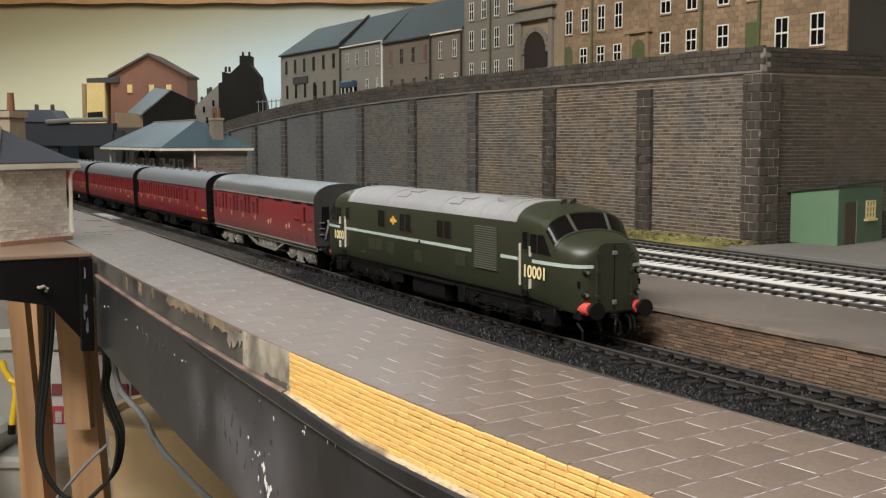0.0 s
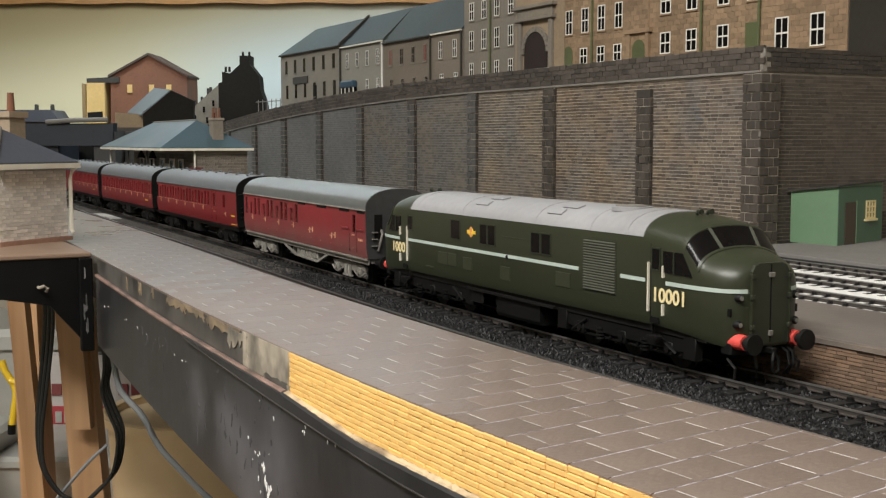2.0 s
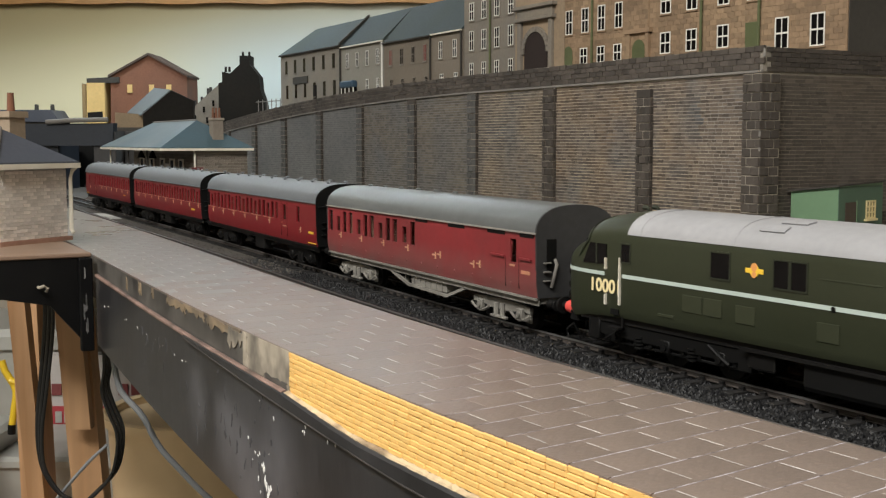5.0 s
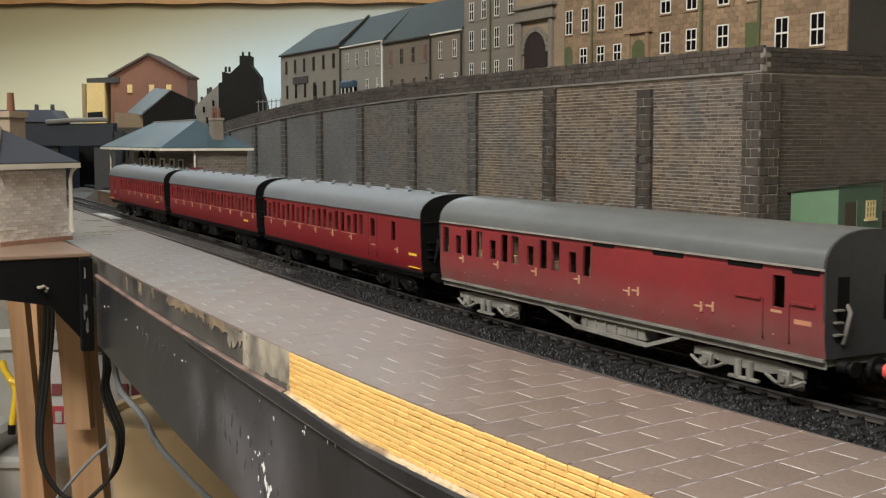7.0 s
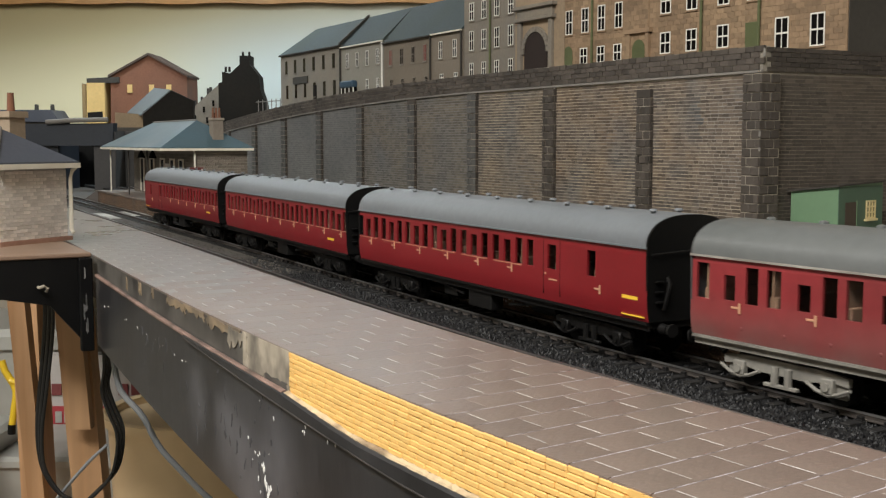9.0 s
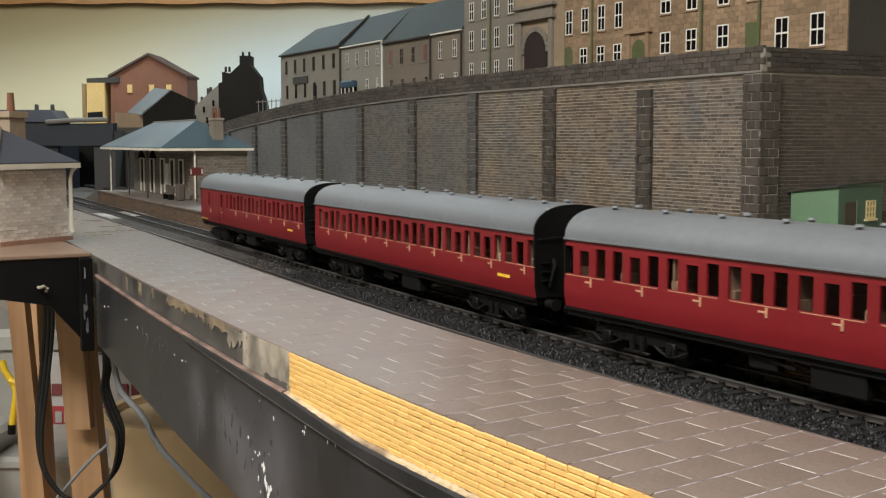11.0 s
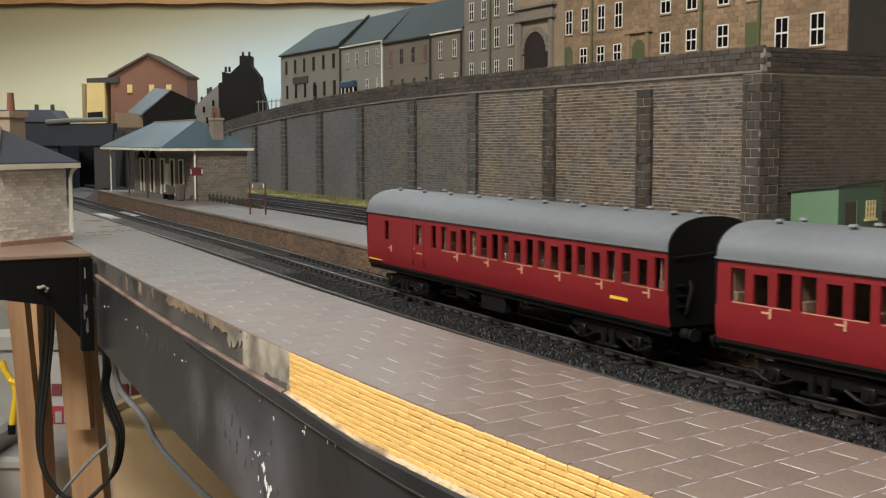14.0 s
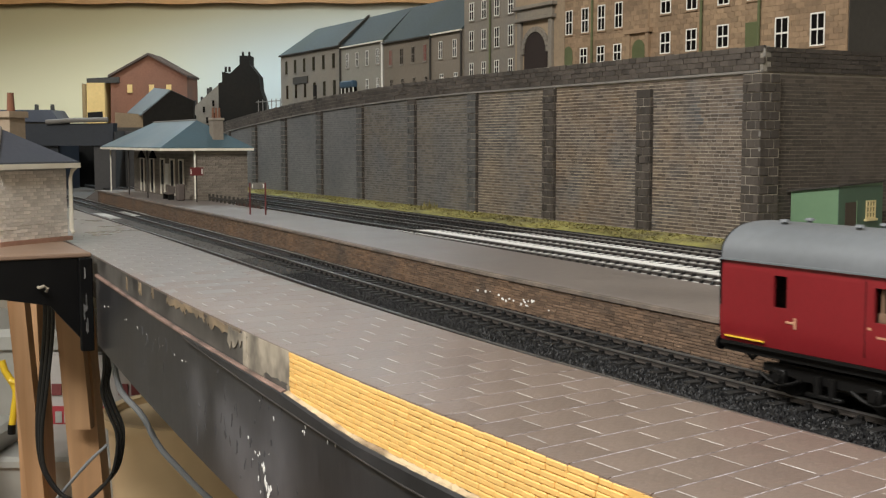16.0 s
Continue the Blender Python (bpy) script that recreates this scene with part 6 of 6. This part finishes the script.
    for s in (-1, 1):
        quad = ((101.2, 33.0), (115.2, 32.6), (110.6, 40.0), (101.2, 40.0))
        pane = Build().loft([[(s * x, -shell_at(x)[0] - o, z) for x, z in quad] for o in (0.38, -0.3)])
        w = part("cab_window", mirrored(pane), WINDOW, t, "dark cab side window")
        bar = Build().box(*sorted((s * 106.4, s * 107.0)), -18.75, -17.8, 32.8, 40.0)
        part("window_bar", mirrored(bar), LOCO_DARK, w)
    g = part("grille", side_panel(54.3, 75.0, 22.2, 41.2, 0.12, c=0.1), LOCO_DARK, t, "louvred radiator grille")
    for k in range(19):
        z = 22.8 + k * 0.96
        lv = Build().prism([(-18.95, z), (-18.4, z + 0.42), (-18.4, z + 0.6), (-18.95, z + 0.22)], 0, 55.0, 74.4)
        part("louvre", mirrored(lv), LOCO_PALE, g)
    for x0, x1, z0, z1 in ((-62, -53, 21, 26.5), (-52, -44, 21, 26.5), (-38, -30, 20.5, 26), (-6, 2, 19.5, 25), (36, 46, 21.5, 27), (-5, 16, 37, 37.5), (-74, -66, 18, 19)):
        part("access_panel", side_panel(x0, x1, z0, z1, 0.10, c=0.08), LOCO_GREEN, t)
    for s in (-1, 1):
        for x in (93.6, 101.4):
            z0, z1 = (19.2, 35.8) if x < 97 else (18.6, 35.2)
            if x < 97:
                b = side_panel(*sorted((s * x - 0.25, s * x + 0.25)), z0, z1, 0.7)
            else:
                b = side_panel(*sorted((s * x - 0.25, s * x + 0.25)), 31.2, z1, 0.7)
                q = side_panel(*sorted((s * x - 0.25, s * x + 0.25)), z0, 22.4, 0.7)
                part("handrail", q, CREAMTRIM, t)
            part("handrail", b, CREAMTRIM, t, "white handrail beside the cab door")
        st = side_panel(*sorted((s * 94.4, s * 98.8)), 15.6, 17.6, 0.06)
        part("footstep", st, SOOT, t)
        st2 = Build()
        for k in (-1, 1):
            st2.box(*sorted((s * 93.5, s * 99.5)), *sorted((k * 16.5, k * 19.3)), 10.6, 11.3)
            st2.box(*sorted((s * 93.5, s * 94.2)), *sorted((k * 16.5, k * 17.2)), 10.6, 15)
        part("step", st2, BLACK, t)
    part("door_gap", side_panel(94.3, 94.55, 15.5, 42, 0.03), SOOT, t)
    num = text_mesh("10001", 6.9 * MM, 0.00005)
    for s, rz in ((-1, 0), (1, 180)):
        for x in (104.4, -101.6):
            ob = part("number", num, CREAM, t, "cream running number 10001")
            ob.matrix_basis = Matrix.Translation((x * MM, s * 18.5 * MM, 23.0 * MM)) @ Euler((math.pi / 2, 0, radians(rz))).to_matrix().to_4x4() @ Matrix.Diagonal((1.05, 0.95, 1, 1))
    for s in (-1, 1):
        y = s * 18.5
        crest = Build().cyl((-30.5, y - s * 0.2, 37.2), (-30.5, y + s * 0.1, 37.2), 1.9, 14)
        crest.box(-34.2, -26.8, *sorted((y - s * 0.2, y + s * 0.08)), 36.4, 37.9, 0.1)
        c = part("crest", crest, YELLOW, t, "round yellow and red emblem shape")
        part("crest_shape", Build().cyl((-30.5, y, 38.3), (-30.5, y + s * 0.16, 38.3), 1.3, 12).cyl((-30.5, y, 36.0), (-30.5, y + s * 0.16, 36.0), 1.0, 12), mat("emblem_orange", (0.75, 0.33, 0.10), 0.5, var=0.05, bump=0), c)
    horn = Build()
    for s in (-1, 1):
        for y in (-2.2, 2.2):
            horn.tube([(s * 98, y, 50.5), (s * 98, y, 52.0), (s * 98.6, y, 52.4), (s * 100.5, y, 52.4)], [0.6, 0.6, 0.7, 1.0], 8)
    part("horn", horn, LOCO_DARK, t, smooth=True)
    part("fuel_cap", side_panel(-1.0, 0.6, 28.4, 30.0, 0.5, c=0.3), SOOT, t)
    # underframe, tanks and bogies
    part("solebar", Build().box(-120, 120, -15.5, 15.5, 11.5, 15.0, 0.5), BLACK, t)
    part("fuel_tank", Build().prism([(-15.5, 3.8), (15.5, 3.8), (16.4, 5.2), (16.4, 13.0), (-16.4, 13.0), (-16.4, 5.2)], 0, -12, 22), SOOT, t)
    part("battery_box", side_panel(-34, -23, 7, 12, 0.2, 16.5, 0.4), BLACK, t)
    part("tank_rail", side_panel(-36, 34, 12.2, 13.2, 1.0, 17.0), BLACK, t)
    for s in (-1, 1):
        bogie(t, s * 74, (-26, 0, 26), 7.0, SOOT, 40, True)
    TRAIN.append((t, 146.5, 74, -74))
    return t


def coach(name, label, L, groups, doors, roof_mat, side_mat, frame_mat, marks, panels=(), vents=(), wz=(27.3, 37.6), ribs=True, end_mat=SOOT, weathered=False):
    """A carriage: sides with real window openings, glazing, curved roof, black ends, underframe and bogies.
    Openings and doors are (start, end, foot, head) from the leading end, backwards."""
    t = thing(name, label, "railway carriage", group="red passenger coaches")
    ZB, ZE, HW = 15.0, 40.6, 18.0
    opens = sorted(groups)
    for s in (-1, 1):
        b = Build()

        def slab(x0, x1, z0, z1):
            if x1 - x0 < 0.01 or z1 - z0 < 0.01:
                return
            n = 4 if z1 - z0 > 6 else 1
            zs = [z0 + (z1 - z0) * i / n for i in range(n + 1)]
            def y(z):
                return HW - 0.9 * max(0, (21 - z) / 6) ** 2 - 0.35 * max(0, (z - 36) / 5) ** 2
            b.loft([[(x0, s * y(z), z), (x1, s * y(z), z), (x1, s * (y(z) - 1.0), z), (x0, s * (y(z) - 1.0), z)] for z in zs])
        zlo, zhi = min(o[2] for o in opens), max(o[3] for o in opens)
        slab(-L, 0, ZB, zlo)
        slab(-L, 0, zhi, ZE)
        x = -L
        for x0, x1, z0, z1 in opens:
            slab(x, x0, zlo, zhi)
            slab(x0, x1, zlo, z0)
            slab(x0, x1, z1, zhi)
            x = x1
        slab(x, 0, zlo, zhi)
        side = part("side", b, side_mat, t, smooth=True)
        for x0, x1, z0, z1 in opens:
            g = Build().box(x0 - 0.2, x1 + 0.2, *sorted((s * (HW - 1.0), s * (HW - 0.7))), z0 - 0.2, z1 + 0.2)
            p = part("window_pane", g, PANE, side)
            p.visible_shadow = False
    # interior: floor, partitions and seats
    part("floor", Build().box(-L + 0.5, -0.5, -16.8, 16.8, ZB, ZB + 1.5), BLACK, t)
    n = int(L / 27)
    for k in range(n + 1):
        x = -L + 6 + (L - 12) * k / n
        st = Build().box(x - 0.5, x + 0.5, -16.4, 16.4, ZB, 39).box(x - 4.0, x + 4.0, -16.4, 16.4, ZB + 1, 21, 0.4).box(x - 1.6, x + 1.6, -16.4, 16.4, 21, 30, 0.4)
        part("seat", st, SEAT, t, "brown compartment seat")
    # roof
    N = 22
    def roof_ring(x, k=1.0):
        ring = [(x, -HW - 0.35, ZE - 0.5)]
        for i in range(N + 1):
            a = math.pi * i / N
            c, sn = math.cos(a), math.sin(a)
            ring.append((x, -(HW + 0.35) * math.copysign(abs(c) ** 0.80, c), ZE + 10.6 * abs(sn) ** 0.92 * k))
        ring.append((x, HW + 0.35, ZE - 0.5))
        return ring
    part("roof", Build().loft([roof_ring(-L + 0.6), roof_ring(-0.6)]), roof_mat, t, smooth=True)
    part("gutter", side_panel(-L, 0, ZE - 0.7, ZE - 0.1, 0.75, HW), GUTTER if weathered else roof_mat, t)
    if ribs:
        v = Build()
        k = int(L / 27)
        for i in range(k):
            x = -L + (i + 0.5) * L / k
            for y in (-5.5, 5.5):
                v = Build().tube([(x, y, 50.0), (x, y, 51.6), (x, y, 51.7), (x, y, 52.4)], [0.9, 0.9, 1.7, 1.2], 8)
                part("roof_ventilator", v, roof_mat, t, smooth=True)
    else:
        v = Build()
        for x in np.linspace(-L + 14, -110, 6):
            v = Build().tube([(x, 2.5, 50.2), (x, 2.5, 51.8), (x, 2.5, 52.2)], [1.6, 1.5, 0.6], 8)
            part("roof_ventilator", v, roof_mat, t, smooth=True)
    # ends
    for x, s in ((0, 1), (-L, -1)):
        ring = [p for p in roof_ring(x)]
        ring[0], ring[-1] = (x, -HW, ZE), (x, HW, ZE)
        prof = [(-HW + 0.9, ZB), (-HW + 0.1, ZB + 5)] + [(p[1] * 0.995, p[2] - 0.05) for p in ring[1:-1]] + [(HW - 0.1, ZB + 5), (HW - 0.9, ZB)]
        e = Build().prism(prof, 0, *sorted((x - s * 0.6, x + s * 0.25)))
        end = part("end", e, end_mat, t, "sooty black carriage end")
        d = Build()
        for y in (-9.5, 9.5):
            d.tube([(x, y, 30), (x + s * 1.4, y, 28), (x + s * 1.2, y * 1.15, 22), (x + s * 0.6, y * 1.2, 19)], 0.7, 7)
        for z in (21.5, 25, 28.5):
            d.box(*sorted((x, x + s * 1.6)), -15, -12, z, z + 0.5)
        if not weathered:
            d.tube([(x + s * 1, -17, 38), (x + s * 1.4, 0, 39), (x + s * 1, 17, 38)], 0.35, 6)
        part("end_fitting", d, GREYFRAME if weathered else BLACK, end, smooth=True)
        if weathered:
            part("end_window", Build().box(*sorted((x, x + s * 0.35)), -13.5, -9.0, 25, 38).box(*sorted((x, x + s * 0.35)), 5.0, 10.0, 25, 38), SOOT, end)
        buffers(t, x, s, 11.5, 12.6, 2.0, False, 6)
        cpl = Build().tube([(x, 0, 10.5), (x + s * 5, 0, 9.5), (x + s * 10, 0, 8.8)], 0.9, 8)
        cpl.tube([(x, 5, 12), (x + s * 4, 5, 9), (x + s * 7, 4, 5.5), (x + s * 10, 4, 8)], 0.8, 7)
        part("coupling", cpl, BLACK, t, smooth=True)
    # handles, vents, panels, markings
    for x, z in doors:
        h = Build().box(x - 0.45, x + 0.45, -HW - 0.45, -HW, z - 2.6, z + 0.6, 0.1)
        h.box(x - 3.6, x - 0.45, -HW - 0.25, -HW, z - 1.3, z - 0.6, 0.1)
        part("door_handle", mirrored(h), BRASS, t, "brass door handle")
    if wz:
        for x, z in doors:
            if z > 25.5 and not weathered:
                part("sill_line", side_panel(x - 15.5, x + 7.4, z + 0.75, z + 1.05, 0.06, HW), BRASS, t)
    for x0, x1, z0, z1, m in marks:
        part("marking", side_panel(x0, x1, z0, z1, 0.08, HW), m, t, "yellow lettering bar")
    for x0, x1, z0, z1 in panels:
        part("door_edge", side_panel(x0, x0 + 0.25, z0, z1, 0.06, HW), SOOT, t)
        part("door_edge", side_panel(x1 - 0.25, x1, z0, z1, 0.06, HW), SOOT, t)
    for x0, x1, z0, z1 in vents:
        part("vent", side_panel(x0, x1, z0, z1, 0.35, HW - 0.2, 0.1), SOOT, t, "dark slotted vent")
    # underframe
    part("solebar", side_panel(-L + 0.5, -0.5, 11.8, 15.0, 0.0, 16.4).box(-L + 1, -1, -15, 15, 12.5, 15.0), frame_mat, t)
    part("footboard", side_panel(-L + 0.5, -0.5, 14.0, 14.9, 0.5, 17.2), frame_mat, t)
    u = Build()
    m = -L * 0.475
    if weathered:
        tr = [(-64, 11.8), (-82, 6.2), (-124, 7.0), (-146, 12.2)]
        for s in (-1, 1):
            for (xa, za), (xb, zb) in zip(tr, tr[1:]):
                u.prism([(xa, za - 0.6), (xb, zb - 0.6), (xb, zb + 0.8), (xa, za + 0.8)], 1, *sorted((s * 15.0, s * 16.2)))
            u.box(-122, -84, *sorted((s * 9, s * 15.2)), 7.2, 12.4, 0.4)
            for k in np.linspace(-118, -88, 6):
                u.box(k - 0.4, k + 0.4, *sorted((s * 15, s * 15.6)), 7.6, 12.0)
            u.box(-130, -129, *sorted((s * 13, s * 15)), 7.5, 12.4)
    else:
        for s in (-1, 1):
            u.box(m - 14, m + 6, *sorted((s * 9, s * 15.5)), 4.6, 12.4, 0.5)
            u.box(m - 40, m - 28, *sorted((s * 10, s * 14)), 6.5, 12.4, 0.5)
            u.prism([(m - 56, 12), (m - 20, 8.6), (m - 20, 9.6), (m - 56, 13)], 1, *sorted((s * 14, s * 14.8)))
            u.prism([(m + 20, 8.6), (m + 50, 12), (m + 50, 13), (m + 20, 9.6)], 1, *sorted((s * 14, s * 14.8)))
        u.cyl((m + 20, 0, 8.5), (m + 38, 0, 8.5), 4, 12)
    part("truss", u, frame_mat, t)
    for x in (-L * 0.155, -L * 0.845):
        bogie(t, x, (-17, 17), 6.2, frame_mat, 24)
    return t


PANE = glass("carriage_glass", (0.85, 0.85, 0.82))
GUTTER = mat("dusty_pale_gutter", (0.34, 0.31, 0.28), 0.6, var=0.3, grain=200, blotch=40, second=(0.20, 0.17, 0.15))
SEAT = mat("brown_seat", (0.15, 0.085, 0.055), 0.8, var=0.2, bump=0)


def triple(c, z0=27.3, z1=37.6, w=5.6, gap=9.4):
    """The openings of one compartment about its door: window, lower door light, window."""
    return [(c - gap - w / 2, c - gap + w / 2, z0, z1), (c - w / 2, c + w / 2, z0, z1 - 1.3), (c + gap - w / 2, c + gap + w / 2, z0, z1)]


def train():
    locomotive()
    # leading coach: older brake carriage, dusty
    L1 = 228.0
    opens, doors = [], []
    for c in (-211.3, -182.0, -153.0, -123.8):
        opens += [(c - 14.2, c - 8.6, 26.8, 38.0), (c - 2.4, c + 2.4, 27.2, 35.0), (c + 6.6, c + 11.8, 26.8, 38.0)]
        doors.append((c + 4.6, 26.2))
    opens.append((-20.5, -15.6, 27.6, 37.0))
    doors += [(-89, 25.2), (-84, 25.8), (-51.5, 24.6), (-46, 25.2)]
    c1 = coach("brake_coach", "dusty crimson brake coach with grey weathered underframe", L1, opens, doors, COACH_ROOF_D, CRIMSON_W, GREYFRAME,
               [(-11.6, -4.8, 23.6, 25.0, mat("faded_lettering", (0.55, 0.24, 0.14), 0.6, var=0.2, bump=0)), (-21.0, -16.5, 26.0, 26.8, BRASS)],
               [(-24.3, -13.3, 17.5, 29.5)], [(-111, -98.2, 38.4, 39.6), (-76.6, -61, 38.2, 39.8), (-39.8, -25, 38.2, 39.8), (-12.9, -2.3, 38.2, 39.8)],
               ribs=False, end_mat=mat("grimy_end", (0.045, 0.045, 0.046), 0.55, var=0.3), weathered=True)
    for x0, x1 in ((-36, -25), (-12.5, -3.5)):
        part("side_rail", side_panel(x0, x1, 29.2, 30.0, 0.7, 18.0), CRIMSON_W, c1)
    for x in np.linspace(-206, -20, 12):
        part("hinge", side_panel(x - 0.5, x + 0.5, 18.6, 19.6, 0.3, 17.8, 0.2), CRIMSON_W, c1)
    TRAIN.append((c1, 0.0, -35, -193))
    L2, pitch = 248.0, 268.2
    rel = -248.2

    def brake(lead):
        """A suburban brake coach; lead: its van end goes first."""
        opens, doors = [], []
        for k in range(6):
            d = -236 + 28.4 * k if lead else -12 - 27.6 * k - 2.6
            opens += triple(d)
            doors.append((d + 4.2, 26.0))
        sgn = (lambda a, b: (-b, -a)) if lead else (lambda a, b: (-L2 + a, -L2 + b))
        opens.append((*(sgn(30.6, 36.1) if lead else sgn(21.5, 26.5)), 27.4, 36.8))
        opens.append((*sgn(56.9, 63.2), 27.4, 36.8))
        e = sgn(73.5, 78.5)
        opens.append((*e, 27.3, 37.6))
        a, b = sgn(54.0, 66.0)
        marks = [(a + 1, a + 2.2, 25.2, 25.9, BRASS), (a + 4, b - 2, 23.2, 23.8, BRASS)]
        if lead:
            marks += [(-14.2, -5.2, 22.0, 23.2, YELLOW), (-14.5, -1.5, 16.3, 16.7, YELLOW)]
            doors.append((-27.5, 24.2))
        else:
            marks += [(-33, -22.5, 20.9, 22.0, YELLOW), (-246, -230, 16.3, 16.7, YELLOW)]
            doors.append((-218, 24.5))
        return sorted(opens), doors, marks, [(a, b, 17.5, 38.5)]
    for kind in ("lead", "plain", "rear"):
        if kind == "plain":
            opens, doors = [], []
            for k in range(9):
                d = -229.6 + 27.25 * k
                opens += triple(d, w=5.9, gap=9.2)
                doors.append((d + 4.2, 26.2))
            c = coach("compartment_coach", "clean crimson compartment coach with grey roof", L2, sorted(opens), doors, COACH_ROOF, CRIMSON, BLACK,
                      [(-29.7, -19.3, 20.9, 22.1, YELLOW)])
        else:
            opens, doors, marks, panels = brake(kind == "lead")
            c = coach("suburban_brake_coach", "clean crimson suburban brake coach with grey roof", L2, opens, doors, COACH_ROOF, CRIMSON, BLACK, marks, panels)
        TRAIN.append((c, rel, -38, -210))
        rel -= pitch


train()


def motions():
    rows_t = [i * 0.25 for i in range(65)]
    for ob, rel, lead, trail in TRAIN:
        rows = []
        for t in rows_t:
            # both bogies sit on the line of the track
            x = front(t) + rel
            a, b = yc(x + lead), yc(x + trail)
            slope = (a - b) / (lead - trail)
            rows.append((t, pose(x * MM, (a - slope * lead) * MM, 0, 0, 0, math.degrees(math.atan(slope)))))
        walk(ob, rows)
    # wheels roll with the distance run
    for w, x, r in WHEELS:
        rows = []
        for i in range(241):
            t = i / 15
            rows.append((t, pose(x * MM, 0, r * MM, 0, math.degrees((front(t) - front(0)) / r) % 360, 0)))
        walk(w, rows)


motions()
